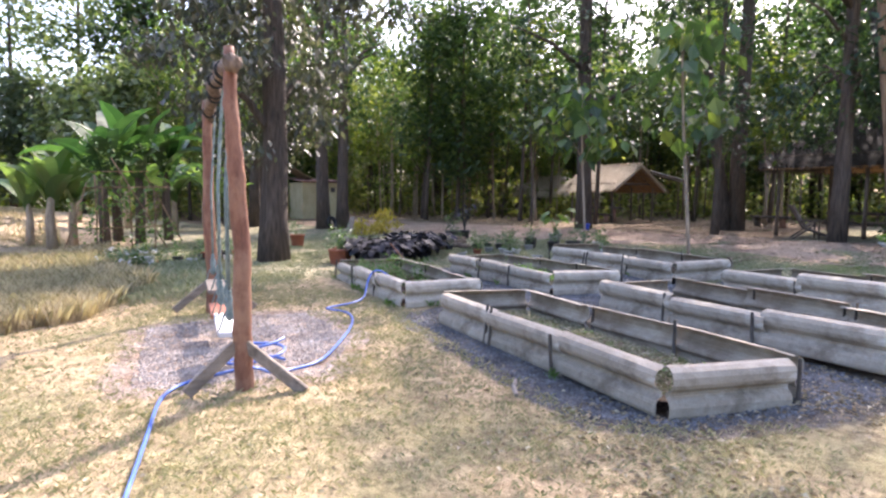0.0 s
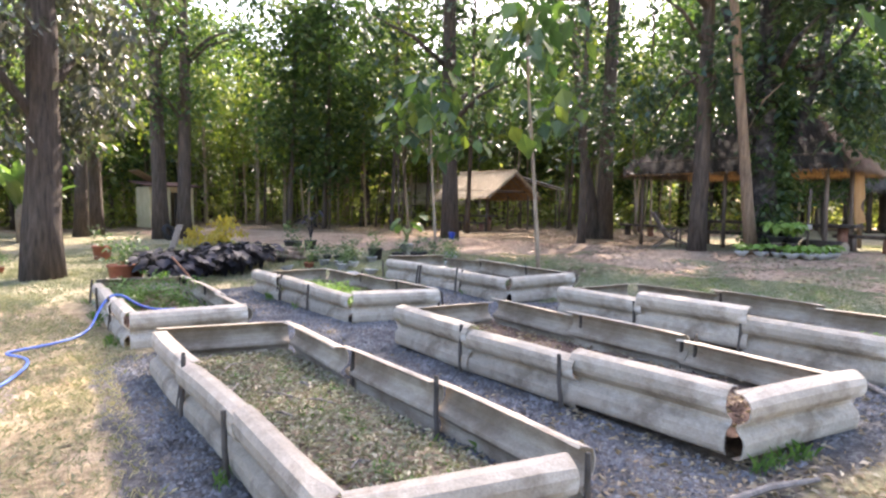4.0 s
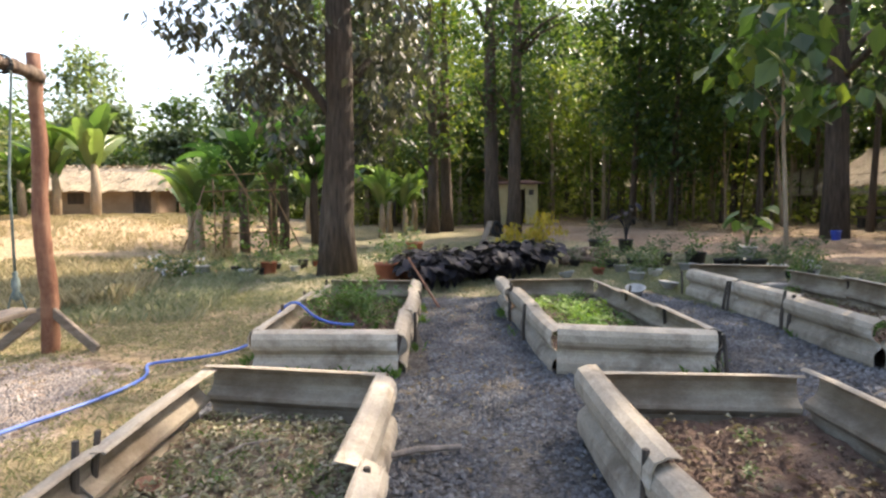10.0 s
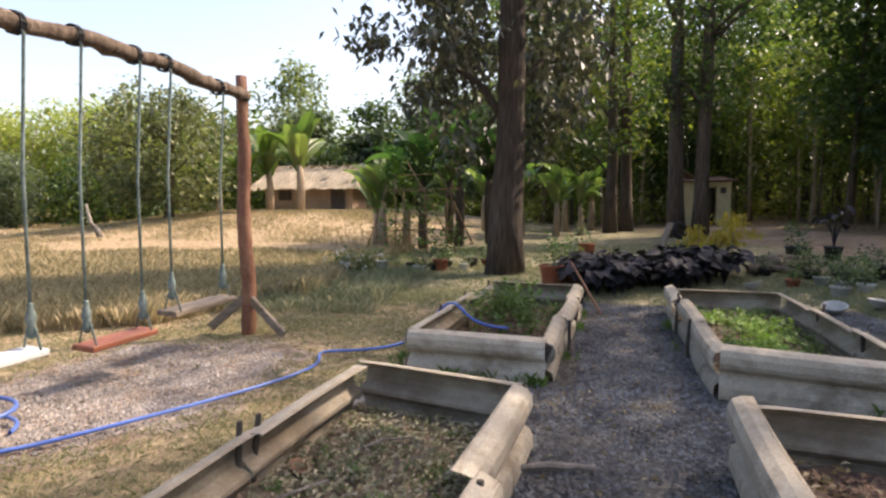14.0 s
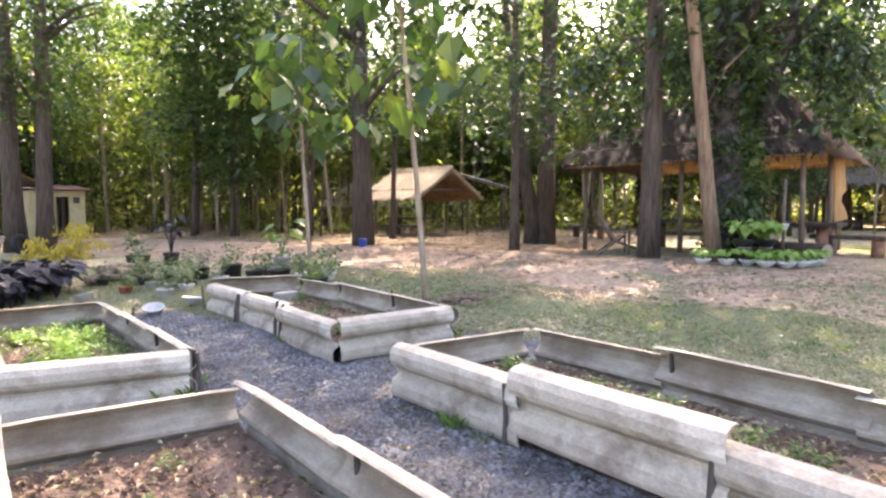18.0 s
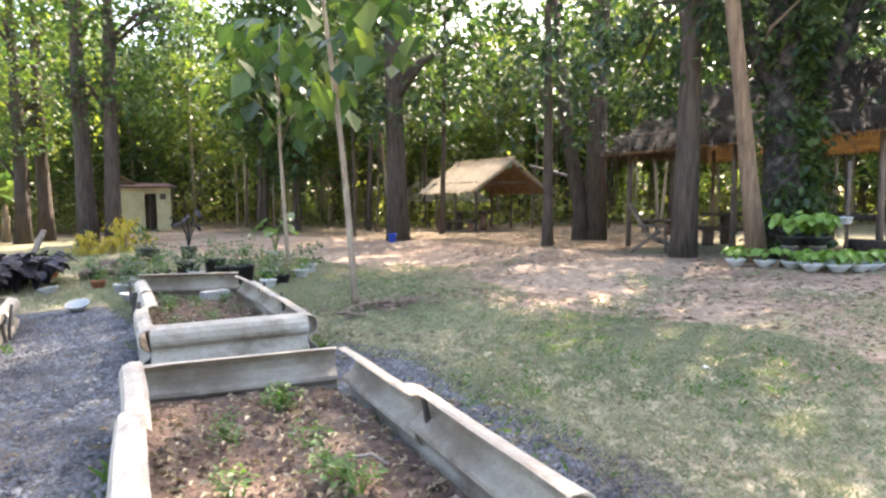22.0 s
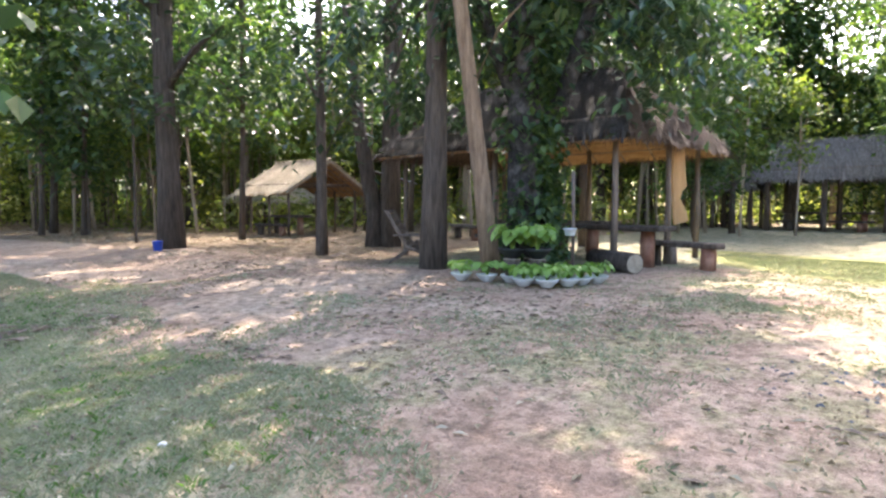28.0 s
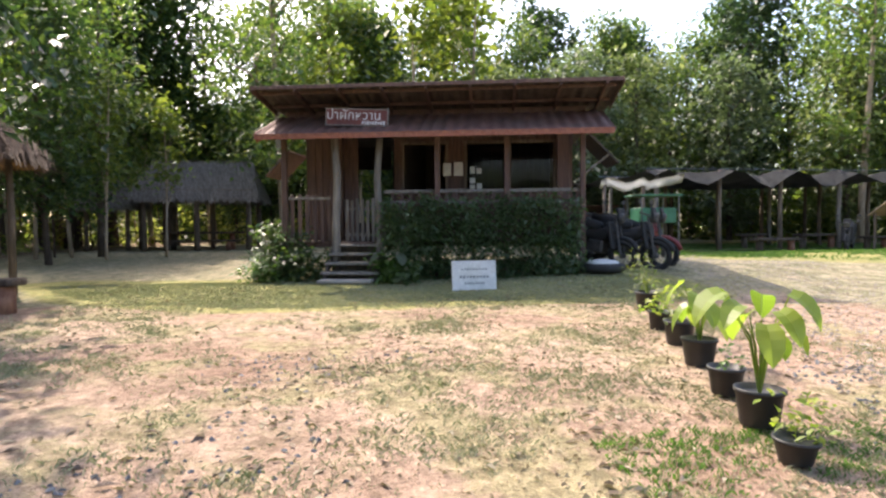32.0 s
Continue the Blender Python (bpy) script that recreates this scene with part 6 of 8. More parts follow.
BAN = [(banana_mesh(s, 1.5, 11, 1.9, L_BANANA), bm_mesh("stem", tube([(0, 0, -0.1), (0.05, 0, 0.8), (0, 0.03, 1.6)], [0.15, 0.13, 0.08], 10, 0.04, s), M_BARKPALE, True)) for s in (1, 2)]
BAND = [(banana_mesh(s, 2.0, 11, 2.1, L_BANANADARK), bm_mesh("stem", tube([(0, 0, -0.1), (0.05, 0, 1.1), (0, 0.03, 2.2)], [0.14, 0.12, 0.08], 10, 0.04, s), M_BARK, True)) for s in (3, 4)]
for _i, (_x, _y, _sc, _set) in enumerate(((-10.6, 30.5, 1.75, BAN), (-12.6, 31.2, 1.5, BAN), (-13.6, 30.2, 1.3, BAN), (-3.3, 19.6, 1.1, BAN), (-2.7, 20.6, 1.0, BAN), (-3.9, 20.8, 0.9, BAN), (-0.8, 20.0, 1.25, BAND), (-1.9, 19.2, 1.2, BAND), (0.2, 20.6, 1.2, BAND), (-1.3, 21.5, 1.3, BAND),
                                          (2.6, 24.5, 1.0, BAN), (3.6, 25.2, 0.9, BAN), (1.2, 25.0, 1.0, BAN), (-0.4, 26.5, 1.1, BAN), (3.2, 28.5, 1.1, BAN), (0.6, 29.5, 1.2, BAN), (4.4, 29.2, 1.1, BAN), (-2.2, 28.0, 1.1, BAN), (-7.4, 33.2, 1.0, BAN), (-16.2, 32.5, 1.2, BAN))):
    _p = thing("banana_plant", pose(_x, _y, ground_z(_x, _y), 0, 0, _i * 67) @ Matrix.Scale(_sc, 4), "banana plant with long arching bright green leaves" if _set is BAN else "banana plant with broad leaves coloured darker for shade", "banana plant", "banana plants")
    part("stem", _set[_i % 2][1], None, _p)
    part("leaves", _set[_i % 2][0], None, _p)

# trellis by the big tree
tre = thing("bamboo_trellis", pose(0, 16.6, -0.1), "rickety trellis of crossed bamboo poles with hanging climbers", "trellis")
for a, b in (((-3.15, 0, 0), (-2.5, 0.2, 2.0)), ((-2.3, 0.3, 0), (-2.3, 0.3, 2.2)), ((-2.15, 0.6, 0), (-2.1, 0.6, 2.0)), ((-0.5, 0.2, 0.1), (-1.9, 0.1, 2.7)), ((-0.05, 0.5, 0.3), (-1.0, 0.6, 2.3)), ((-0.8, 0.3, 0), (-0.8, 0.3, 1.9)), ((-2.6, 0.2, 1.85), (-0.4, 0.3, 1.9)), ((-2.5, 0.3, 0.7), (-0.6, 0.3, 0.75)), ((-2.4, 0.5, 2.3), (-0.9, 0.5, 2.35)), ((-1.4, 0.4, 0), (-1.45, 0.4, 1.95))):
    part("pole", tube([a, Vector(a).lerp(Vector(b), 0.5) + Vector((0.02, 0, 0)), b], 0.02, 7, 0.08, 3), M_BARKTAN, tre, smooth=True)
_rng = random.Random(31)
_v, _f = leaf_cloud(_rng, [(_rng.uniform(-2.7, -0.3), _rng.uniform(0, 0.8), _rng.uniform(0.2, 3.2)) for _ in range(50)], 16, 0.15, 0.22)
part("climber", mesh_from("climber", _v, _f, L_HERB), None, tre, "leafy climbing plant")["kind"] = "stuff"

# flower pots by the big tree
_rng = random.Random(41)
for _i in range(15):
    _u = _i / 14
    _x, _y = -2.3 + 3.0 * _u + _rng.uniform(-0.15, 0.15), 12.0 + 1.2 * _u * _u + _rng.uniform(-0.1, 0.7)
    if math.hypot(_x - 1.12, _y - 11.95) < 0.6:
        continue
    potted(_x, _y, _rng.uniform(0.6, 0.95), "low" if _i % 3 else "tall", (M_BLACKPOT, M_CLAYPOT, M_BLACKPOT, M_WHITE)[_i % 4], SHRUB[_i % 4], None, "leafy shrub in a small pot near the big tree", "pots near the big tree")
fl = thing("flowering_shrub", pose(-2.1, 12.0, ground_z(-2, 12)), "low shrub dotted with white and violet flowers", "shrub")
part("leaves", bushy(600, 0.5, 0.35, 26, 12, 0.10, L_HEDGE), None, fl)
_v, _f = leaf_cloud(_rng, [(_rng.gauss(0, 0.28), _rng.gauss(0, 0.25), _rng.uniform(0.15, 0.5)) for _ in range(22)], 6, 0.05, 0.025, 0, 0.9)
part("flowers", mesh_from("flowers", _v, _f, M_WHITE), None, fl, "small white flowers")["kind"] = "stuff"
# pots and bowls behind the far beds
for _i, (_x, _y, _k, _m, _lab) in enumerate(((6.7, 10.6, "low", M_BLACKPOT, "black"), (7.0, 10.0, "tall", M_BLACKPOT, "black"), (7.4, 9.6, "tall", M_BLACKPOT, "black"), (7.7, 9.0, "tall", M_BLACKPOT, "black"), (7.3, 8.6, "tall", M_BLACKPOT, "black"), (7.9, 8.2, "low", M_WHITE, "white"), (8.3, 7.9, "low", M_WHITE, "white"), (7.7, 7.7, "low", M_BLACKPOT, "black"), (6.2, 10.4, "low", M_BLACKPOT, "black"), (5.7, 11.0, "low", M_BLACKPOT, "black"), (5.1, 12.0, "low", M_CLAYPOT, "clay"), (8.6, 8.3, "low", M_WHITE, "white"), (6.5, 11.6, "low", M_BLACKPOT, "black"))):
    potted(_x, _y, 0.7 + 0.1 * (_i % 3), _k, _m, SHRUB[(_i * 3) % 4], None, f"green shrub in a {_lab} pot behind the beds", "pots behind the beds")
for _i, (_x, _y, _sc, _k, _m, _lab) in enumerate(((6.1, 9.16, 0.8, "low", M_BOWL, "dull white"), (5.8, 8.6, 0.8, "low", M_BOWL, "dull white"), (6.25, 8.85, 0.75, "low", M_WHITE, "white"), (6.5, 9.3, 0.8, "low", M_BLACKPOT, "black"), (6.05, 9.7, 0.75, "low", M_BOWL, "dull white"), (6.6, 9.9, 0.9, "low", M_BLACKPOT, "black"), (7.0, 9.2, 0.8, "low", M_BOWL, "dull white"), (5.6, 9.6, 0.7, "low", M_CLAYPOT, "clay"), (6.82, 12.44, 1.2, "tall", M_BLACKPOT, "wide black"), (7.38, 8.0, 0.95, "tall", M_BLACKPOT, "black"), (7.8, 7.45, 0.8, "low", M_BLACKPOT, "black"), (7.5, 7.2, 0.75, "low", M_WHITE, "white"))):
    potted(_x, _y, _sc, _k, _m, SHRUB[(_i * 3 + 1) % 4], None, f"small leafy plant in a {_lab} pot on bare ground", "pots behind the beds")
_v, _f, _s = rosette(random.Random(88), 8, 0.75, 0.42, 0.3, 0.45, 1.0, "heart")
potted(8.6, 9.9, 0.9, "tall", M_BOWL, (_v, _f), L_BANANA, "dull white pot with large heart-shaped taro leaves", "pots behind the beds", bm_mesh("stems", _s, L_HERB))
_v, _f, _s = rosette(random.Random(89), 12, 0.95, 0.3, 0.12, 0.4, 1.0)
potted(7.8, 13.2, 0.9, "tall", M_BLACKPOT, (_v, _f), L_PURPLE, "black pot with a dark red-leaved cordyline", "pots behind the beds", bm_mesh("stems", _s, L_PURPLE))
for _i, (_x, _y, _yaw, _l, _r) in enumerate(((6.1, 11.5, 10, 1.1, 0.09), (6.3, 11.8, -15, 0.9, 0.08), (5.8, 11.3, 35, 0.7, 0.07), (6.2, 11.65, 60, 0.6, 0.06), (6.0, 10.9, -40, 0.8, 0.06))):
    _p = tagged(new("old_branch", bm_mesh("old_branch", tube([(-_l / 2, 0, 0), (0, 0.05, 0.03), (_l / 2, -0.03, 0)], [_r, _r * 1.05, _r * 0.8], 9, 0.12, _i), M_BARKLOG, True)), "weathered branch in a heap behind the beds", "branch", "branch heap")
    _p.matrix_basis = pose(_x, _y, ground_z(_x, _y) + _r + 0.1 * (_i % 2), 0, 3 * _i - 6, _yaw)
for _i, (_x, _y) in enumerate(((5.14, 7.29), (5.75, 7.55), (4.93, 9.3))):
    _b = tagged(new("white_bowl", pot_mesh("bowl", M_BOWL)), "empty white plastic bowl lying on the ground", "bowl", "empty bowls")
    _b.matrix_basis = pose(_x, _y, ground_z(_x, _y) + 0.02, (14, 4, -10)[_i], (-9, 5, 12)[_i], 40 * _i) @ Matrix.Scale(0.8, 4)
for _x, _y in ((2.0, 10.1), (2.3, 10.5), (3.0, 15.4)):
    potted(_x, _y, 1.15, "tall", M_CLAYPOT, SHRUB[0], None, "terracotta pot with a leafy plant at the bed's end", "terracotta pots")
_p = thing("leaning_stick", pose(2.15, 7.95, ground_z(2.1, 7.9)), "reddish stick propped over the bed's corner", "stick")
part("stick", tube([(0.35, -0.5, 0), (0, 0, 0.62)], [0.018, 0.014], 6), M_REDWOOD, _p)
_b = thing("blue_bucket", pose(12.85, 12.6, ground_z(12.85, 12.6)) @ Matrix.Scale(0.75, 4), "blue plastic bucket at the foot of a tree", "bucket")
part("body", lathe([(0.12, 0), (0.125, 0.01), (0.16, 0.3), (0.17, 0.31), (0.165, 0.32), (0.15, 0.3), (0.01, 0.02)], 18), M_BLUEPLASTIC, _b, smooth=True)
part("handle", tube([(0.16 * math.cos(a), 0.02, 0.3 + 0.14 * math.sin(a)) for a in np.linspace(0, math.pi, 9)], 0.006, 5), M_METAL, _b)

# ---- outhouse ----
oz = ground_z(10, 30)
oh = thing("outhouse", pose(9.85, 31.0, oz), "small cream plastered outhouse with a dark doorway and tiled lean-to roof", "outhouse")
part("wall", box(1.0, 0.12, 2.05, (-0.58, -1.0, 1.0), 0.01), M_CREAM, oh)
part("wall", box(0.64, 0.12, 2.05, (0.75, -1.0, 1.0), 0.01), M_CREAM, oh)
part("lintel", box(0.52, 0.12, 0.25, (0.18, -1.0, 1.9), 0.01), M_CREAM, oh)
part("side_wall", box(0.12, 2.0, 2.05, (-1.02, 0.06, 1.0), 0.01), M_CREAM, oh)
part("side_wall", box(0.12, 2.0, 2.05, (1.02, 0.06, 1.0), 0.01), M_CREAM, oh)
part("back_wall", box(2.0, 0.12, 2.05, (0, 1.0, 1.0), 0.01), M_CREAM, oh)
part("door", box(0.48, 0.04, 1.75, (0.3, -0.75, 0.88), 0.01, Matrix.Rotation(0.9, 4, "Z")), M_DARKWALL, oh, "half open dark door")
part("roof", box(2.7, 2.7, 0.06, (0, 0, 2.2), 0.01, Matrix.Rotation(0.1, 4, "X")), M_REDROOF, oh)
part("roof_peak", box(1.3, 1.5, 0.05, (-0.9, 0.2, 2.55), 0.01, Matrix.Rotation(0.5, 4, "Y")), M_THATCH, oh, "pale second roof")
part("notice", box(0.26, 0.02, 0.28, (0.72, -1.07, 1.62), 0.004), M_DARKWALL, oh, "dark framed picture")

# ---- adobe house on its mound ----
az = ground_z(-11.5, 35.5)
ad = thing("adobe_house", pose(-11.6, 36.0, az - 0.1), "low ochre adobe house with a pale straw roof on a mound", "house")
part("wall", box(5.2, 0.25, 1.75, (0, -1.6, 0.85), 0.03), M_ADOBE, ad)
part("wall", box(0.25, 3.2, 1.75, (2.6, 0, 0.85), 0.03), M_ADOBE, ad)
part("wall", box(0.25, 3.2, 1.75, (-2.6, 0, 0.85), 0.03), M_ADOBE, ad)
part("wall", box(5.2, 0.25, 1.75, (0, 1.6, 0.85), 0.03), M_ADOBE, ad)
part("doorway", box(0.7, 0.06, 1.5, (1.9, -1.74, 0.76), 0.01), M_DARKWALL, ad, "dark plank door")
part("door_frame", box(0.1, 0.1, 1.7, (1.5, -1.76, 0.85), 0.01), M_POST, ad)
part("door_frame", box(0.1, 0.1, 1.7, (2.3, -1.76, 0.85), 0.01), M_POST, ad)
# dark panel on the solid wall; its colour stands for an opening's shade
part("window", box(0.8, 0.06, 0.6, (-1.4, -1.74, 1.0), 0.01), M_DARKWALL, ad, "dark panel coloured for the shade of a window opening")
_rng = random.Random(3)
for sx in (-1, 1):
    bm = bmesh.new()
    a, b, c, d = (-3.3, sx * 2.4, 1.45), (3.3, sx * 2.4, 1.45), (2.9, 0, 2.7), (-2.9, 0, 2.7)
    slab(bm, a, b, c, d, 0.1)
    thatch_slope(bm, a, b, c, d, 8, 50, _rng)
    part("roof_slope", bm, M_STRAWPALE, ad)
for sx in (-1, 1):
    bm = bmesh.new()
    a, b, c, d = (sx * 3.3, -2.4, 1.45), (sx * 3.3, 2.4, 1.45), (sx * 2.8, 0.1, 2.72), (sx * 2.8, -0.1, 2.72)
    slab(bm, a, b, c, d, 0.1)
    thatch_slope(bm, a, b, c, d, 8, 30, _rng)
    part("hip_end", bm, M_STRAWPALE, ad)

# ---- the field's trees ----
_c, _cs = crown_mesh("crown", 700, 0.9, 6.0, 4.7, 170, 48, 0.27, 0.40, L_MANGO)
tree(-15.9, 27.0, trunk_mesh("trunk", 701, 3.5, 0.22, (0.3, 0), M_BARK, _cs, 14), _c, "broad rounded bushy tree standing in the dry field")
BAM = []
for _s in range(3):
    _rng = random.Random(800 + _s)
    _cs = [(_rng.gauss(0, 2.2), _rng.gauss(0, 1.6), 9.0 * _rng.random() ** 0.8) for _ in range(150)]
    _v, _f = leaf_cloud(_rng, _cs, 22, 0.55, 0.7, 0.2, 0.3)
    _st = bmesh.new()
    for _k in range(14):
        _x, _y = _rng.gauss(0, 1), _rng.gauss(0, 0.8)
        tube([(_x * 0.4, _y * 0.4, 0), (_x * 0.8, _y * 0.8, 4), (_x * 2, _y * 2, 9)], [0.06, 0.05, 0.02], 5, 0, 1, _st)
    BAM.append((mesh_from("foliage", _v, _f, L_BAMBOO), bm_mesh("canes", _st, M_BARKPALE)))
_rng = random.Random(15)
for _i in range(17):
    _x = -62 + 3.1 * _i + _rng.uniform(-1, 1)
    _y = 44 + _rng.uniform(-4, 5) + (6 if _x > -22 else 0)
    _p = thing("bamboo_clump", pose(_x, _y, ground_z(_x, _y), 0, 0, _i * 50) @ Matrix.Scale(_rng.uniform(0.75, 1.05) * (0.85 if _x > -28 else 1), 4), "large yellow-green bamboo clump beyond the field", "bamboo", "bamboo clumps")
    part("canes", BAM[_i % 3][1], None, _p)["kind"] = "stuff"
    part("foliage", BAM[_i % 3][0], None, _p)
for _i, (_x, _y, _h) in enumerate(((-18.5, 50, 13.5), (-12, 52, 10), (-5, 50, 17), (-1, 47, 18), (-26, 52, 8.5), (-4, 47, 9), (-9, 58, 14), (2.5, 43, 17), (-15.5, 45, 8), (-1.5, 39, 7.5), (-8, 50, 8), (-12, 49, 7), (0.5, 36, 8))):
    _c, _cs = crown_mesh("crown", 820 + _i, _h * 0.22, _h, _h * 0.34, 130, 24, 0.5, 0.6, (L_BUSH, L_FOREST, L_GREYGREEN)[_i % 3])
    tree(_x, _y, trunk_mesh("trunk", 840 + _i, _h - 1, 0.2, (0.4, 0.1), M_BARK, _cs, 10), _c, "tall airy tree rising behind the field", "field trees")
# dark thickets at the field's edge
for _i, (_x, _y, _h) in enumerate(((-30.5, 33, 4.2), (-26.5, 34.5, 4.8), (-34, 36, 5.0), (-23.5, 36.5, 4.0), (-38, 34, 4.6), (-12.5, 41, 4.0))):
    _c, _cs = crown_mesh("crown", 860 + _i, 0.2, _h, _h * 0.55, 130, 22, 0.30, 0.45, L_TEAK if _i % 2 else L_GREYGREEN)
    tree(_x, _y, trunk_mesh("trunk", 870 + _i, _h * 0.7, 0.1, (0.2, 0.1), M_BARK, _cs, 8), _c, "dense dark thicket at the far edge of the field", "thickets", name="thicket")
_p = thing("bare_stump", pose(-15.4, 21.2, ground_z(-15.4, 21.2)), "bent bare grey stump in the dry grass", "stump")
part("wood", tube([(0.3, 0, -0.1), (0.1, 0, 0.3), (-0.15, 0, 0.6), (-0.3, 0, 1.3)], [0.12, 0.1, 0.08, 0.05], 8, 0.1, 4), M_GATEPOST, _p, smooth=True)


# ---- by the house ----
_rng = random.Random(51)
_cs = [(_rng.uniform(-0.16, 0.16), _rng.uniform(-2.05, 2.05), _rng.uniform(0.08, 1.5)) for _ in range(760)]
_v, _f = leaf_cloud(_rng, _cs, 16, 0.10, 0.12)
hedge = tagged(new("clipped_hedge", mesh_from("clipped_hedge", _v, _f, L_HEDGE)), "dark green clipped hedge before the porch rail", "hedge", kind="stuff")
hedge.matrix_basis = TURN @ pose(20.62, -5.85, ground_z(20.6, -5.9))
for _i, (_x, _y, _h, _m) in enumerate(((20.55, -1.9, 0.6, L_FOREST), (20.5, -1.45, 0.5, L_HEDGE), (20.75, -2.3, 0.5, L_FOREST), (20.9, -1.7, 1.0, L_HEDGE), (20.95, -1.2, 1.2, L_FOREST), (20.4, -3.95, 0.55, L_HERB), (20.35, -4.3, 0.45, L_HEDGE), (20.3, -1.2, 0.45, L_HERB))):
    _p = thing("shrub", TURN @ pose(_x, _y, ground_z(_x, _y) - 0.06), "mixed leafy shrub beside the porch steps", "shrub", "porch shrubs")
    part("leaves", bushy(650 + _i, _h, 0.36, int(26 + 24 * _h), 12, 0.13, _m), None, _p)
_v, _f, _s = rosette(_rng, 6, 0.75, 0.45, 0.2, 0.5, 0.9)
_p = thing("broad_leaf_plant", pose(20.4, -3.9, ground_z(20.4, -3.9)), "plant with silvery broad leaves by the steps", "plant")
part("leaves", mesh_from("leaves", _v, _f, L_GREYGREEN), None, _p)
part("stems", bm_mesh("stems", _s, L_HERB), None, _p)
_t = thing("tyre_planter", pose(19.6, -7.75, ground_z(19.6, -7.75) + 0.08), "black tyre lying flat with a pale lid on it", "tyre")
part("tyre", tube([(0.33 * math.cos(a), 0.33 * math.sin(a), 0) for a in np.linspace(0, 2 * math.pi, 25)], 0.09, 10, 0.02, 1, cap=False), M_RUBBER, _t, smooth=True)
part("lid", lathe([(0.34, 0.07), (0.25, 0.13), (0.05, 0.16), (0.01, 0.165)], 20), M_WHITE, _t, "pale shallow lid", smooth=True)


def motorbike(x, y, yaw, paint, label):
    b = thing("motorbike", pose(x, y, ground_z(x, y), 0, 7, yaw) @ Matrix.Scale(1.12, 4), label, "motorbike", "parked motorbikes")
    for wx in (-0.62, 0.62):
        w = part("wheel", tube([(wx + 0.24 * math.cos(a), 0, 0.28 + 0.24 * math.sin(a)) for a in np.linspace(0, 2 * math.pi, 21)], 0.052, 8, 0, 1, cap=False), M_RUBBER, b, smooth=True)
        part("rim", tube([(wx + 0.19 * math.cos(a), 0, 0.28 + 0.19 * math.sin(a)) for a in np.linspace(0, 2 * math.pi, 21)], 0.014, 6, 0, 1, cap=False), M_DARKMETAL, w, "metal rim")
        part("hub", tube([(wx, -0.05, 0.28), (wx, 0.05, 0.28)], 0.045, 10), M_DARKMETAL, w)
        sp = bmesh.new()
        for k in range(10):
            a = k * math.pi / 5
            tube([(wx, 0, 0.28), (wx + 0.19 * math.cos(a), 0, 0.28 + 0.19 * math.sin(a))], 0.004, 4, 0, 1, sp)
        part("spokes", sp, M_DARKMETAL, w)
        part("mudguard", tube([(wx + 0.31 * math.cos(a), 0, 0.28 + 0.31 * math.sin(a)) for a in np.linspace(0.4, 2.5, 9)], 0.045, 6), paint, b, smooth=True)
    part("fork", tube([(0.62, 0.06, 0.28), (0.42, 0.06, 0.95)], 0.022, 7), M_DARKMETAL, b)
    part("fork", tube([(0.62, -0.06, 0.28), (0.42, -0.06, 0.95)], 0.022, 7), M_DARKMETAL, b)
    part("body", tube([(0.45, 0, 0.75), (0.2, 0, 0.6), (-0.15, 0, 0.58), (-0.55, 0, 0.72), (-0.8, 0, 0.78)], [0.09, 0.13, 0.12, 0.12, 0.05], 10, 0.02, 2), paint, b, smooth=True)
    part("seat", tube([(0.12, 0, 0.74), (-0.2, 0, 0.76), (-0.62, 0, 0.82)], [0.08, 0.12, 0.09], 10), M_RUBBER, b, "black padded seat", smooth=True)
    part("engine", box(0.34, 0.24, 0.26, (0.08, 0, 0.38), 0.04), M_DARKMETAL, b)
    part("leg_shield", box(0.06, 0.36, 0.5, (0.42, 0, 0.62), 0.03, Matrix.Rotation(-0.3, 4, "Y")), paint, b)
    part("handlebar", tube([(0.36, -0.34, 1.02), (0.42, -0.12, 0.98), (0.42, 0.12, 0.98), (0.36, 0.34, 1.02)], 0.016, 7), M_DARKMETAL, b)
    part("headlight", lathe([(0.02, 0.0), (0.085, 0.03), (0.09, 0.1), (0.07, 0.13)], 14), M_DARKMETAL, b, "dull headlight", m=pose(0.44, 0, 0.94, 0, 90, 0))
    for s in (-1, 1):
        part("mirror", box(0.02, 0.1, 0.07, (0.33, 0.3 * s, 1.2), 0.01), M_DARKMETAL, b)
        part("mirror_stalk", tube([(0.37, 0.28 * s, 1.02), (0.33, 0.3 * s, 1.18)], 0.007, 5), M_DARKMETAL, b)
    part("exhaust", tube([(0.1, -0.14, 0.26), (-0.5, -0.16, 0.3), (-0.85, -0.17, 0.36)], [0.02, 0.045, 0.04], 8), M_DARKMETAL, b, smooth=True)
    part("front_cowl", box(0.04, 0.22, 0.2, (0.5, 0, 1.02), 0.03, Matrix.Rotation(-0.35, 4, "Y")), M_BLACKPAINT, b, "black front cowl")
    for s in (-1, 1):
        part("side_panel", box(0.62, 0.03, 0.26, (-0.42, 0.11 * s, 0.64), 0.03, Matrix.Rotation(0.16, 4, "Y")), paint, b)
        part("footrest", tube([(0.05, 0.12 * s, 0.27), (0.05, 0.3 * s, 0.27)], 0.016, 6), M_RUBBER, b)
    part("luggage_rack", tube([(-0.6, 0.1, 0.86), (-0.92, 0.1, 0.88), (-0.92, -0.1, 0.88), (-0.6, -0.1, 0.86)], 0.012, 6), M_DARKMETAL, b)
    part("chain_cover", box(0.55, 0.04, 0.09, (-0.35, 0.1, 0.34), 0.02), M_DARKMETAL, b)
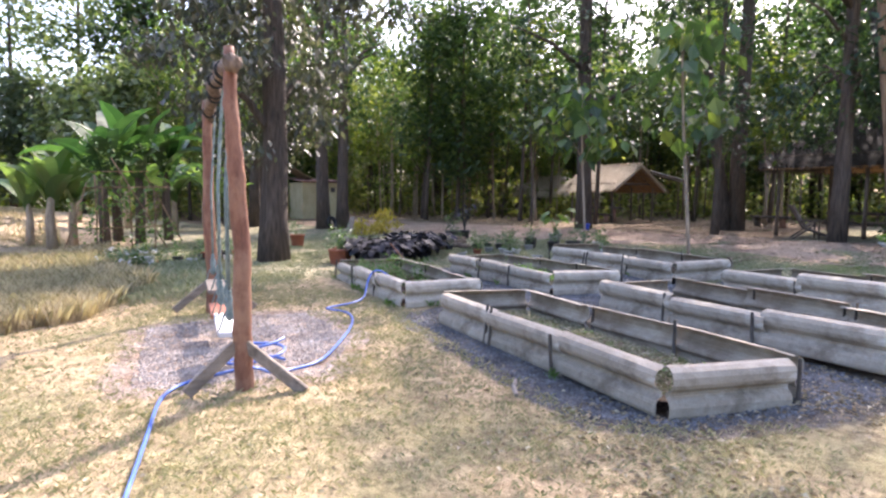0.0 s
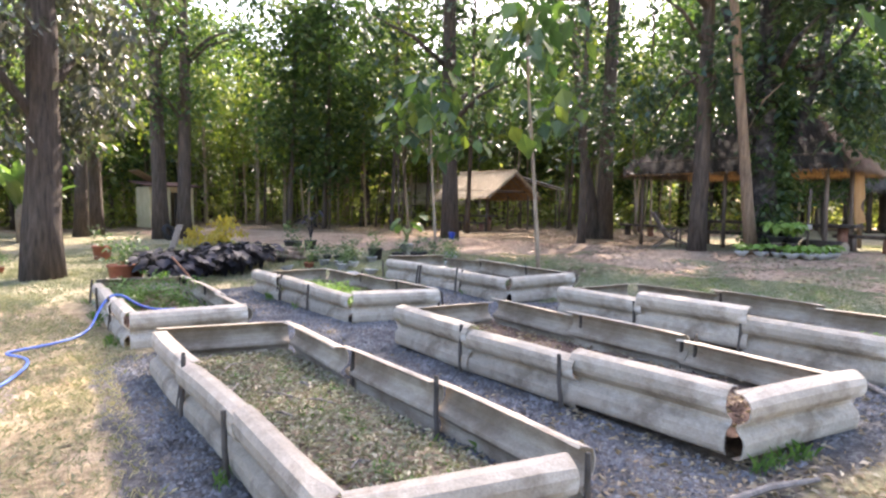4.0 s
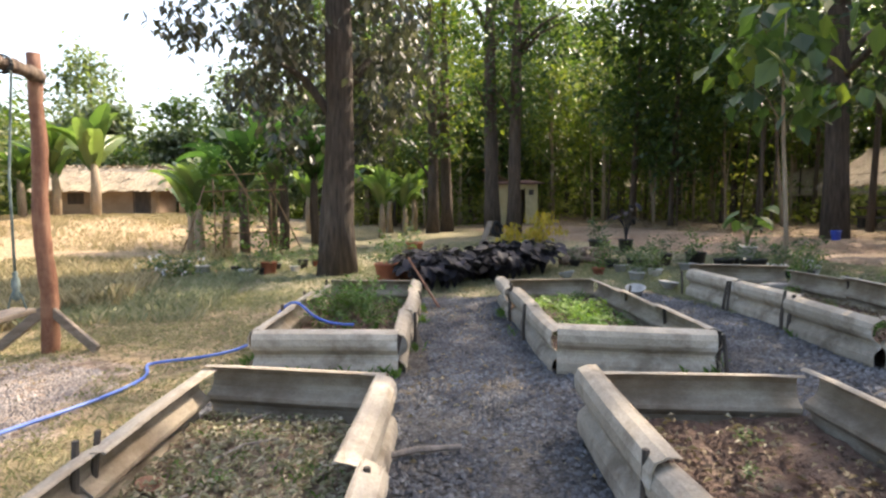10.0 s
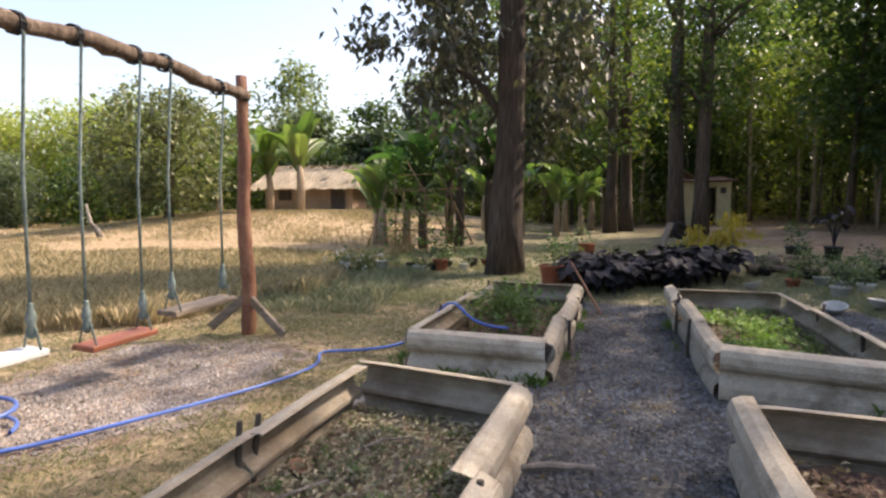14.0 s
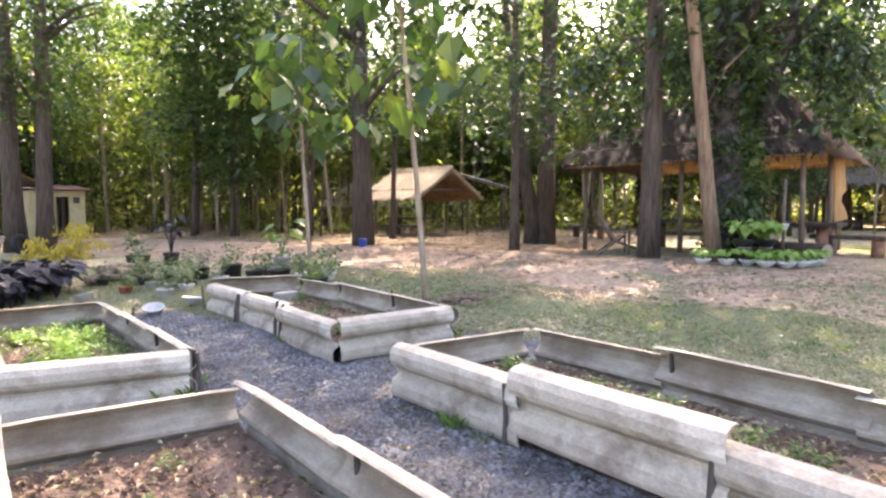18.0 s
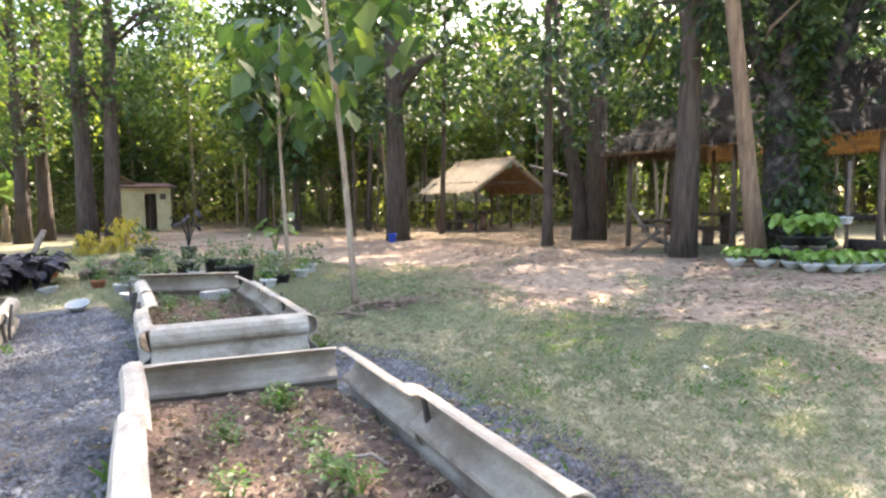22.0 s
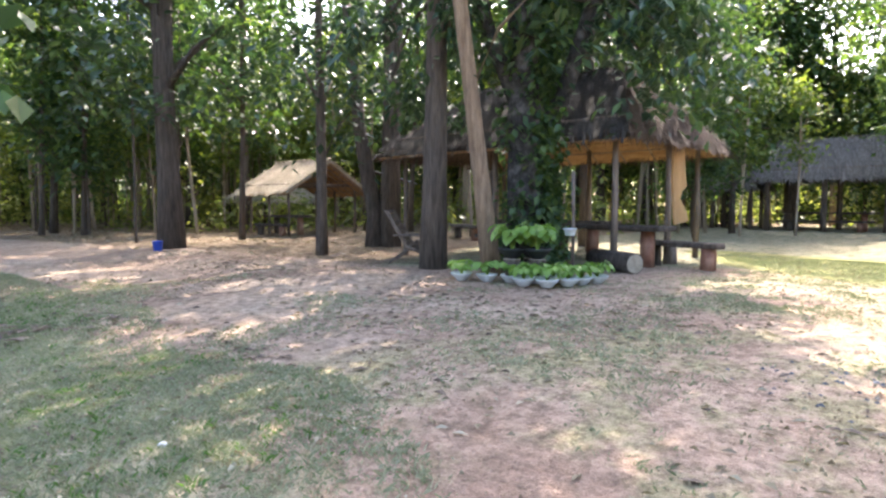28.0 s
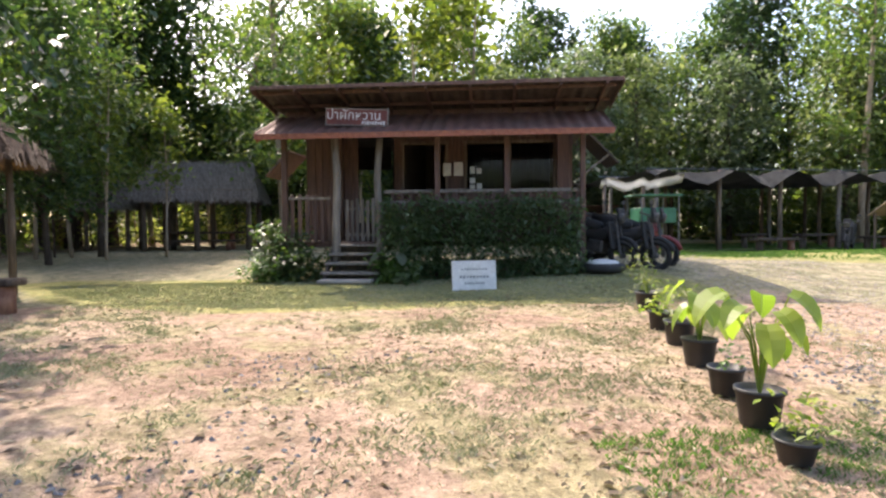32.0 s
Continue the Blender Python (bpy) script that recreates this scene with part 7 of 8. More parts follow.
    part("tail_light", box(0.05, 0.14, 0.07, (-0.82, 0, 0.72), 0.015), M_REDPAINT, b, "red tail light")
    part("number_plate", box(0.02, 0.18, 0.14, (-0.86, 0, 0.5), 0.004), M_WHITE, b)


motorbike(20.35, -8.45, 224, M_BLACKPAINT, "black motorbike parked beside the house")
motorbike(20.8, -8.85, 230, M_REDPAINT, "red and black motorbike parked in the drive")
motorbike(20.6, -7.95, 212, M_BLACKPAINT, "dark motorbike standing close to the house wall")
motorbike(28.3, -21.2, 130, M_BLACKPAINT, "black motorbike parked under the shade nets")
_b = thing("green_cart", pose(27.5, -13.0, ground_z(27.5, -13)), "green metal cart with a flat canopy behind the motorbikes", "cart")
part("canopy", box(1.2, 1.5, 0.05, (0, 0, 1.95), 0.01), M_GREENPAINT, _b)
part("box", box(0.9, 1.2, 0.5, (0, 0, 1.3), 0.02), M_GREENPAINT, _b)
for sx in (-0.5, 0.5):
    for sy in (-0.65, 0.65):
        part("post", tube([(sx, sy, 0), (sx, sy, 1.95)], 0.02, 6), M_METAL, _b)

# ---- shade-net shelter ----
net = thing("shade_net_shelter", pose(30.0, -19.5, ground_z(30, -19)), "black shade net sagging over rows of rough posts", "shelter")
_posts = [(x, y) for x in (0.0, 4.0, 8.0) for y in np.linspace(5.0, -8.0, 6)]
for k, (x, y) in enumerate(_posts):
    part("post", tube([(x, y, -0.1), (x + 0.05, y, 1.5), (x, y, 3.1)], [0.1, 0.09, 0.075], 8, 0.07, k), M_POST if k % 3 else M_GATEPOST, net, smooth=True)
bm = bmesh.new()
nu, nv = 26, 14
vs = []
for i in range(nu + 1):
    for j in range(nv + 1):
        y, x = 5.4 - 13.8 * i / nu, -0.6 + 9.2 * j / nv
        sag = 0.34 * abs(math.sin(math.pi * (5 - y) / 2.6)) * (0.7 + 0.3 * math.sin(y * 3)) + 0.16 * abs(math.sin(math.pi * x / 4))
        drop = 0.45 * max(0, 1 - j / 1.0) * (0.5 + 0.5 * math.sin(y * 2.3)) if j == 0 else 0
        vs.append(bm.verts.new((x, y, 3.16 - sag - drop)))
for i in range(nu):
    for j in range(nv):
        a = i * (nv + 1) + j
        bm.faces.new((vs[a], vs[a + 1], vs[a + nv + 2], vs[a + nv + 1]))
bmesh.ops.solidify(bm, geom=bm.faces[:], thickness=0.006)
part("net", bm, M_NET, net, "sagging black shade net", smooth=True)
for x in (0.0, 4.0):
    part("wire", tube([(x, 5.6, 3.12), (x, -8.6, 3.12)], 0.012, 5), M_METAL, net)
bm = bmesh.new()
vs = [[bm.verts.new((-0.9 + 0.1 * j, 7.6 - 3.2 * i / 14, 2.62 - 0.16 * j + 0.1 * math.sin(i * 1.1) + (0.22 if i > 8 else 0) - 0.14 * abs(math.sin(i * 0.9)) * (i > 7))) for j in range(3)] for i in range(15)]
for i in range(14):
    for j in range(2):
        bm.faces.new((vs[i][j], vs[i][j + 1], vs[i + 1][j + 1], vs[i + 1][j]))
bmesh.ops.solidify(bm, geom=bm.faces[:], thickness=0.01)
part("tarp_edge", bm, M_TARP, net, "white tarp edge", smooth=True)
for y in (7.4, 5.9):
    part("post", tube([(-0.7, y, -0.1), (-0.7, y, 2.5)], 0.06, 7, 0.05, 2), M_POST, net, smooth=True)
_p = thing("low_shed", pose(37.5, -13.5, ground_z(37, -13)), "low brown plank shed behind the nets", "shed")
part("wall", box(0.1, 5.0, 1.6, (0, 0, 0.8), 0.01), M_REDWALL, _p)
part("roof", box(2.4, 5.6, 0.06, (0.6, 0, 1.75), 0.01, Matrix.Rotation(0.15, 4, "Y")), M_REDROOF, _p)
for _i, (_x, _y, _w) in enumerate(((28.6, -18.4, 1.6), (30.2, -21.5, 1.8), (29.6, -23.6, 1.4), (31.5, -19.6, 1.6))):
    slab_table(_x, _y, 80 + _i * 11, _w, 0.5, 0.5 + 0.1 * (_i % 2), "rough low plank table under the shade nets", "plank_table", "table")
_p = thing("plank_roof_frame", pose(28.0, -24.0, ground_z(28, -24), 0, 0, 15), "half-built small gable roof resting on low posts", "frame")
for sx in (-1, 1):
    part("roof_slope", box(1.6, 2.4, 0.05, (sx * 0.65, 0, 1.75), 0.01, Matrix.Rotation(0.62 * sx, 4, "Y")), M_BARKPALE, _p)
    for sy in (-1, 1):
        part("post", tube([(sx * 1.1, sy, 0), (sx * 1.1, sy, 1.4)], 0.05, 7), M_POST, _p)

# power lines
for _z in (0.0, 0.35):
    _w = tagged(new("overhead_wire", bm_mesh("overhead_wire", tube([(42, -36, 8.2 + _z), (45, -20, 6.6 + _z), (48, -2, 6.2 + _z)], 0.012, 5), M_RUBBER)), "thin dark overhead wire sagging across the trees", "wire", "overhead wires")

# ---- hose ----
def hose(points, label, r=0.0125):
    cu = bpy.data.curves.new("garden_hose", "CURVE")
    cu.dimensions, cu.bevel_depth, cu.bevel_resolution, cu.resolution_u = "3D", r, 3, 10
    sp = cu.splines.new("NURBS")
    sp.points.add(len(points) - 1)
    for p, (x, y, dz) in zip(sp.points, points):
        p.co = (x, y, ground_z(x, y) + r + dz + 0.012, 1)
    sp.use_endpoint_u, sp.order_u = True, 4
    tmp = bpy.data.objects.new("garden_hose", cu)
    scene.collection.objects.link(tmp)
    bpy.context.view_layer.update()
    me = bpy.data.meshes.new_from_object(tmp.evaluated_get(bpy.context.evaluated_depsgraph_get()))
    bpy.data.objects.remove(tmp)
    me.materials.clear()
    me.materials.append(M_HOSE)
    tagged(new("garden_hose", me), label, "hose")


hose([(-3.55, 0.3, 0), (-3.38, 0.93, 0), (-3.06, 2.11, 0), (-2.92, 2.75, 0), (-2.62, 3.0, 0), (-2.42, 2.62, 0.12), (-2.2, 2.42, 0.2), (-2.05, 2.55, 0.05), (-1.83, 2.75, 0), (-1.5, 2.75, 0), (-1.15, 3.2, 0), (-0.73, 3.75, 0), (-0.36, 4.35, 0), (-0.2, 4.9, 0), (-0.5, 5.3, 0), (0.02, 5.3, 0), (0.4, 5.55, 0), (0.55, 5.85, 0.1), (0.72, 6.0, 0.36), (0.9, 5.9, 0.36), (1.05, 5.75, 0.14), (1.4, 5.7, 0.14)], "blue garden hose snaking over the grass into a bed", 0.014)
hose([(-2.0 + 0.28 * math.cos(a), 3.1 + 0.22 * math.sin(a), 0.01 * k) for k, a in enumerate(np.linspace(0, 12, 26))], "coil of blue garden hose on the gravel", 0.014)


# ---- in the beds ----
def in_bed(key, u, v):
    q, lift = BEDS[key]
    p = Vector(q[0]).lerp(Vector(q[1]), u).lerp(Vector(q[3]).lerp(Vector(q[2]), u), v)
    c = sum((Vector(a) for a in q), Vector((0, 0))) / 4
    return p.x, p.y, ground_z(c.x, c.y) + lift + 0.11


HERB = [bushy(900 + i, 0.22, 0.1, 8, 9, 0.045, L_HERB) for i in range(3)]
TALL_HERB = [bushy(910 + i, 0.55, 0.2, 20, 12, 0.06, L_HERB) for i in range(3)]


def bed_plants(key, count, meshes, lo, hi, label, seed, rows=None, urange=(0.12, 0.88), vrange=(0.05, 0.95)):
    """Small plants strewn over a bed, joined, for they are too small to pick apart."""
    rng = random.Random(seed)
    bm = bmesh.new()
    for i in range(count):
        u = rng.uniform(*urange) if not rows else rows[i % len(rows)] + rng.uniform(-0.05, 0.05)
        x, y, z = in_bed(key, u, rng.uniform(*vrange))
        first = len(bm.verts)
        bm.from_mesh(meshes[i % len(meshes)])
        bm.verts.ensure_lookup_table()
        bmesh.ops.transform(bm, matrix=pose(x, y, z - 0.03, 0, 0, rng.uniform(0, 360)) @ Matrix.Scale(rng.uniform(lo, hi), 4), verts=bm.verts[first:])
    tagged(new("bed_plants", bm_mesh("bed_plants", bm, meshes[0].materials[0])), label, "plants", kind="stuff")


bed_plants("B", 9, TALL_HERB, 0.6, 1.1, "leafy green herb growing in the far bed", 1, vrange=(0.45, 0.92))
bed_plants("B", 10, HERB, 0.7, 1.2, "small green seedling in brown soil", 2)
bed_plants("D", 60, HERB, 0.5, 0.9, "low green leafy seedling covering the bed", 3)
LIME_HERB = [bushy(920 + i, 0.2, 0.12, 7, 9, 0.055, L_LIME) for i in range(2)]
bed_plants("D", 34, LIME_HERB, 0.7, 1.1, "yellow-green leafy seedling covering the bed", 33, urange=(0.25, 0.75), vrange=(0.2, 0.8))
bed_plants("E", 26, HERB, 0.6, 1.0, "feathery green seedling in a row", 4, rows=(0.3, 0.62))
bed_plants("F", 26, HERB, 0.5, 0.9, "feathery green seedling in a row", 5, rows=(0.25, 0.5, 0.75))
bed_plants("A", 16, HERB, 0.35, 0.6, "tiny green weed in crumbly soil", 6)
bed_plants("C", 5, HERB, 0.4, 0.7, "tiny green weed in crumbly soil", 7)
_x, _y, _z = in_bed("A", 0.12, 0.72)
_p = thing("clay_shard", pose(_x, _y, _z, 12, 8, 30) @ Matrix.Scale(0.6, 4), "broken brown bowl lying in the bed", "shard")
part("bowl", lathe([(0.05, 0), (0.06, 0.005), (0.105, 0.06), (0.1, 0.062), (0.055, 0.012), (0.01, 0.012)], 18), M_SHARD, _p, smooth=True)
_x, _y, _z = in_bed("F", 0.72, 0.9)
_p = thing("concrete_block", pose(_x, _y, _z - 0.02, 0, 0, 15), "pale concrete block lying in the far bed", "block")
part("block", box(0.34, 0.16, 0.14, (0, 0, 0.07), 0.012), M_CONCRETE, _p)
for _k, _n, _s in (("A", 8, 1), ("C", 7, 2), ("E", 3, 3)):
    _rng = random.Random(60 + _s)
    for _i in range(_n):
        _x, _y, _z = in_bed(_k, _rng.uniform(0.1, 0.9), _rng.uniform(0.1, 0.97))
        _l = _rng.uniform(0.12, 0.4)
        _p = tagged(new("twig", bm_mesh("twig", tube([(-_l / 2, 0, 0), (0, 0.02, 0.02), (_l / 2, -0.01, 0)], [0.007, 0.009, 0.005], 6, 0.1, _i), M_GATEPOST)), "dry grey twig lying on the soil", "twig", "twigs")
        _p.matrix_basis = pose(_x, _y, _z + 0.03, 0, _rng.uniform(-6, 6), _rng.uniform(0, 360))
for _x0, _y0, _yaw, _l in ((1.72, 2.85, 10, 0.5), (4.3, -0.9, 35, 0.6), (2.0, -0.9, -20, 0.7), (-0.45, 1.1, 50, 0.4), (4.9, 0.6, 60, 0.35)):
    _p = tagged(new("stick", bm_mesh("stick", tube([(-_l / 2, 0, 0), (0, 0.02, 0.01), (_l / 2, 0, 0)], [0.018, 0.02, 0.014], 7, 0.1, 3), M_GATEPOST)), "weathered stick lying on the gravel", "stick", "sticks")
    _p.matrix_basis = pose(_x0, _y0, ground_z(_x0, _y0) + 0.02, 0, 0, _yaw)
_p = tagged(new("white_stone", bm_mesh("white_stone", lathe([(0.012, -0.02), (0.026, 0.0), (0.028, 0.014), (0.014, 0.026)], 9), M_BOWL, True)), "pale stone lying on the lawn", "stone")
_p.matrix_basis = pose(8.25, 0.9, ground_z(8.25, 0.9), 5, 8, 0)
_p = tagged(new("cut_stump", bm_mesh("cut_stump", tube([(0, 0, -0.05), (0.01, 0, 0.18), (0, 0.01, 0.34)], [0.023, 0.021, 0.024], 8, 0.1, 2), M_BARKTAN, True)), "thin cut stump sticking out of the lawn", "stump")
_p.matrix_basis = pose(6.55, -1.93, ground_z(6.55, -1.93), 0, -5, 0)
_p = tagged(new("stick", bm_mesh("stick", tube([(-0.11, 0, 0), (0, 0.012, 0.012), (0.11, 0, 0.02)], [0.014, 0.015, 0.011], 7, 0.1, 5), M_BARKPALE)), "pale broken stick lying in the lawn by a stump", "stick", "sticks")
_p.matrix_basis = pose(6.43, -1.72, ground_z(6.43, -1.72) + 0.012, 0, 0, 62)


# ---- gravel, grass, litter ----
def inside(x, y, poly):
    ok = False
    for (x0, y0), (x1, y1) in zip(poly, poly[1:] + poly[:1]):
        if (y0 > y) != (y1 > y) and x < (x1 - x0) * (y - y0) / (y1 - y0) + x0:
            ok = not ok
    return ok


BED_POLYS = [q for q, _ in BEDS.values()]


def scatter(name, label, category, count, region, make, mat, seed, keep=None):
    rng = random.Random(seed)
    v, f, n = [], [], 0
    x0, x1, y0, y1 = region
    for _ in range(count * 6):
        if n >= count:
            break
        x, y = rng.uniform(x0, x1), rng.uniform(y0, y1)
        if keep and not keep(x, y, rng):
            continue
        if any(inside(x, y, q) for q in BED_POLYS):
            continue
        make(rng, v, f, x, y, ground_z(x, y) + 0.035 * noise.noise((x * 0.8, y * 0.8, 1.5)) - 0.01)
        n += 1
    return tagged(new(name, mesh_from(name, v, f, mat)), label, category, kind="stuff")


def pebble(rng, v, f, x, y, z):
    s, n = rng.uniform(0.010, 0.028), len(v)
    a = rng.uniform(0, 6.28)
    c, d = math.cos(a) * s, math.sin(a) * s
    k = rng.uniform(0.5, 0.9)
    v += [(x + c, y + d, z), (x - d * k, y + c * k, z + s * 0.2), (x - c, y - d, z), (x + d * k, y - c * k, z + s * 0.1), (x + rng.uniform(-0.3, 0.3) * s, y + rng.uniform(-0.3, 0.3) * s, z + s * rng.uniform(0.5, 0.9))]
    f += [(n, n + 1, n + 4), (n + 1, n + 2, n + 4), (n + 2, n + 3, n + 4), (n + 3, n, n + 4)]


def grass(h0, h1, w, lean=0.5, per=4):
    def make(rng, v, f, x, y, z):
        for _ in range(per):
            px, py = x + rng.gauss(0, 0.025), y + rng.gauss(0, 0.025)
            h, a = rng.uniform(h0, h1), rng.uniform(0, 6.28)
            dx, dy = math.cos(a), math.sin(a)
            l = h * lean * rng.uniform(0.2, 1.4)
            n = len(v)
            v.extend([(px - dy * w, py + dx * w, z - 0.01), (px + dy * w, py - dx * w, z - 0.01), (px + dx * l * 0.4, py + dy * l * 0.4, z + h * 0.7), (px + dx * l, py + dy * l, z + h)])
            f.extend([(n, n + 1, n + 2), (n + 1, n + 3, n + 2)])
    return make


def litter(s0, s1):
    def make(rng, v, f, x, y, z):
        s, a, n = rng.uniform(s0, s1), rng.uniform(0, 6.28), len(v)
        c, d = math.cos(a) * s, math.sin(a) * s
        k, up = rng.uniform(0.25, 0.45), rng.uniform(0.004, 0.02)
        v.extend([(x - c, y - d, z + 0.006), (x - d * k, y + c * k, z + 0.01 + up), (x + c, y + d, z + 0.008), (x + d * k, y - c * k, z + 0.01 + up * rng.random())])
        f.extend([(n, n + 1, n + 2), (n, n + 2, n + 3)])
    return make


def patchy(x, y, rng, s=0.9, bias=0.0):
    return noise.noise((x * s, y * s, 7.7)) + bias > rng.uniform(-0.5, 0.5)


def on_gravel(x, y, rng):
    return inside(x, y, GRAVEL_BEDS) and patchy(x, y, rng, 1.3, 0.5)


def under_swing(x, y, rng):
    return inside(x, y, GRAVEL_SWING) and patchy(x, y, rng, 1.7, 0.3)


def on_lawn(x, y, rng):
    if inside(x, y, DIRT_PATH) or inside(x, y, GRAVEL_BEDS):
        return patchy(x, y, rng, 0.8, -0.62)
    if inside(x, y, GRAVEL_SWING):
        return patchy(x, y, rng, 0.8, -0.75)
    return patchy(x, y, rng, 0.7, 0.25)


scatter("gravel", "loose grey gravel between the beds", "gravel", 40000, (-0.5, 7.2, -1.8, 8.5), pebble, M_PEBBLE, 1, on_gravel)
scatter("gravel", "loose pinkish-grey gravel under the swing", "gravel", 9000, (-3.3, -0.5, 2.2, 6.1), pebble, M_PEBBLEWARM, 21, under_swing)
scatter("gravel", "scattered small stones on the sandy yard", "gravel", 2600, (8, 14, -7, 0), pebble, M_PEBBLE, 2, lambda x, y, r: patchy(x, y, r, 0.45, -0.35))
scatter("dry_grass", "short dry yellowish grass round the swing and first bed", "grass", 26000, (-6, 0.6, -3, 10), grass(0.01, 0.035, 0.003, 1.5), L_DRY, 3, on_lawn)
scatter("grass", "short green-brown lawn grass", "grass", 34000, (5.5, 12, -4, 11), grass(0.01, 0.03, 0.003, 1.6), L_GRASS, 4, on_lawn)
scatter("grass", "sparse grass tufts on the sandy yard and house lawn", "grass", 24000, (10, 21, -8, 3), grass(0.008, 0.022, 0.0035, 1.8), L_GRASS, 5, lambda x, y, r: inside(x, y, LAWN_HOUSE) or patchy(x, y, r, 0.5, -0.42) and patchy(x, y, r, 2.2, -0.1))
scatter("grass", "grass round the big tree", "grass", 16000, (-3.5, 6.5, 8, 19), grass(0.02, 0.06, 0.005, 0.9), L_GRASS, 6, on_lawn)
scatter("gravel", "pale stones worn into the drive beside the house", "gravel", 5000, (11, 27, -13.5, -6), pebble, M_PEBBLEWARM, 46, lambda x, y, r: inside(x, y, DRIVE))
scatter("grass", "short sunny grass beside the drive and under the nets", "grass", 12000, (19, 36, -28, -11), grass(0.02, 0.08, 0.01, 1.0, 4), L_HERB, 47, lambda x, y, r: inside(x, y, LAWN_NETS) and patchy(x, y, r, 0.6, 0.1))
scatter("weeds", "low green weeds by the potted taros", "weeds", 1300, (9.6, 11.8, -6.4, -4.2), grass(0.012, 0.035, 0.0045, 1.1, 6), L_HERB, 12, lambda x, y, r: patchy(x, y, r, 1.1, 0.1))
scatter("tall_straw", "tall dry straw-coloured grass filling the field", "grass", 20000, (-16, -2.0, 6, 30), grass(0.08, 0.34, 0.0038, 0.5, 6), L_STRAW, 7, lambda x, y, r: y < 16.5 + 2 * noise.noise((x * 0.3, y * 0.3, 5)) and inside(x, y, STRAW_FIELD) and patchy(x, y, r, 0.25, 0.4))
scatter("tall_straw", "tall dry grass further across the field", "grass", 14000, (-50, -14, 8, 40), grass(0.05, 0.17, 0.008, 0.5, 4), L_STRAW, 8, lambda x, y, r: math.hypot(x + 11, y - 33) > 13 and patchy(x, y, r, 0.2, 0.3))
scatter("dry_grass", "sparse dry grass on the mound by the adobe house", "grass", 17000, (-22, -3, 20, 36), grass(0.04, 0.14, 0.009, 0.6, 4), L_STRAW, 22, lambda x, y, r: patchy(x, y, r, 0.4, 0.1))
scatter("leaf_litter", "fallen brown leaves on the lawn and track", "leaf litter", 9000, (-4, 19, -6, 12), litter(0.01, 0.03), L_LITTER, 9, lambda x, y, r: patchy(x, y, r, 0.9, -0.05) and (x < 8.5 or y > 2 or r.random() < 0.12))
scatter("leaf_litter", "dry straw and leaf scraps before the first beds", "leaf litter", 5200, (-1.5, 5, -3.2, 0.6), litter(0.012, 0.04), L_LITTER, 48, lambda x, y, r: patchy(x, y, r, 1.0, 0.05))
scatter("leaf_litter", "curled brown leaves strewn over the shaded lawn", "leaf litter", 2600, (5.6, 13.5, -4.5, 9), litter(0.018, 0.05), L_LITTER, 41, lambda x, y, r: patchy(x, y, r, 0.8, -0.1))
scatter("weeds", "low green weeds in patches on the shaded lawn", "weeds", 3800, (5.8, 13, -4, 9), grass(0.012, 0.035, 0.005, 1.5, 5), L_GRASS, 42, lambda x, y, r: not inside(x, y, DIRT_PATH) and patchy(x, y, r, 1.4, -0.28))
scatter("weeds", "darker broad-leaved weeds in patches on the shaded lawn", "weeds", 1500, (6, 12, -2, 9), grass(0.012, 0.04, 0.008, 1.3, 6), L_HERB, 51, lambda x, y, r: not inside(x, y, DIRT_PATH) and patchy(x, y, r, 0.9, -0.42))
scatter("leaf_litter", "dark curled leaves lying on the shaded lawn", "leaf litter", 700, (5.6, 13.5, -3, 9), litter(0.03, 0.07), M_BARKLOG, 53, lambda x, y, r: patchy(x, y, r, 0.6, -0.1))
scatter("weeds", "tufts of green-brown weeds along the edge of the straw field", "weeds", 2600, (-6, -0.5, 7.5, 16), grass(0.05, 0.2, 0.004, 0.8, 5), L_GRASS, 43, lambda x, y, r: patchy(x, y, r, 0.7, -0.15))
scatter("leaf_litter", "pale dry leaves strewn over the sunny yard", "leaf litter", 2600, (8.5, 20, -9, 1), litter(0.015, 0.045), L_LITTER, 44, lambda x, y, r: patchy(x, y, r, 0.7, -0.1))
scatter("grass", "thin patches of trodden grass on the sandy yard", "grass", 15000, (9, 18, -8, 1), grass(0.008, 0.03, 0.004, 1.6, 4), L_GRASS, 45, lambda x, y, r: patchy(x, y, r, 0.9, -0.25) and patchy(x, y, r, 3.1, 0.0))
scatter("leaf_litter", "small dry leaf scraps and crumbs strewn on the dirt yard", "leaf litter", 3200, (7.5, 15, -7.5, 1.5), litter(0.006, 0.018), L_LITTER, 23, lambda x, y, r: patchy(x, y, r, 0.6, -0.1))
scatter("leaf_litter", "thick fallen leaves on the woodland floor", "leaf litter", 9000, (2, 40, 8, 40), litter(0.05, 0.13), L_LITTER, 10, lambda x, y, r: inside(x, y, FOREST_FLOOR) and patchy(x, y, r, 0.3, 0.2))
_rng = random.Random(99)
for _k, _n in (("A", 5200), ("C", 900), ("E", 1500), ("F", 1000), ("D", 700), ("B", 350)):
    _v, _f = [], []
    _mk = litter(0.010, 0.032)
    for _ in range(_n):
        _x, _y, _z = in_bed(_k, _rng.uniform(0.04, 0.96), _rng.uniform(0.02, 0.98))
        _mk(_rng, _v, _f, _x, _y, _z + 0.012 + 0.025 * _rng.random())
    tagged(new("bed_litter", mesh_from("bed_litter", _v, _f, L_BEDLITTER if _k in "AD" else L_LITTER)), "dry leaf scraps strewn on the bed's soil", "leaf litter", kind="stuff")
_v, _f = [], []
_mk = grass(0.012, 0.045, 0.003, 1.0, 5)
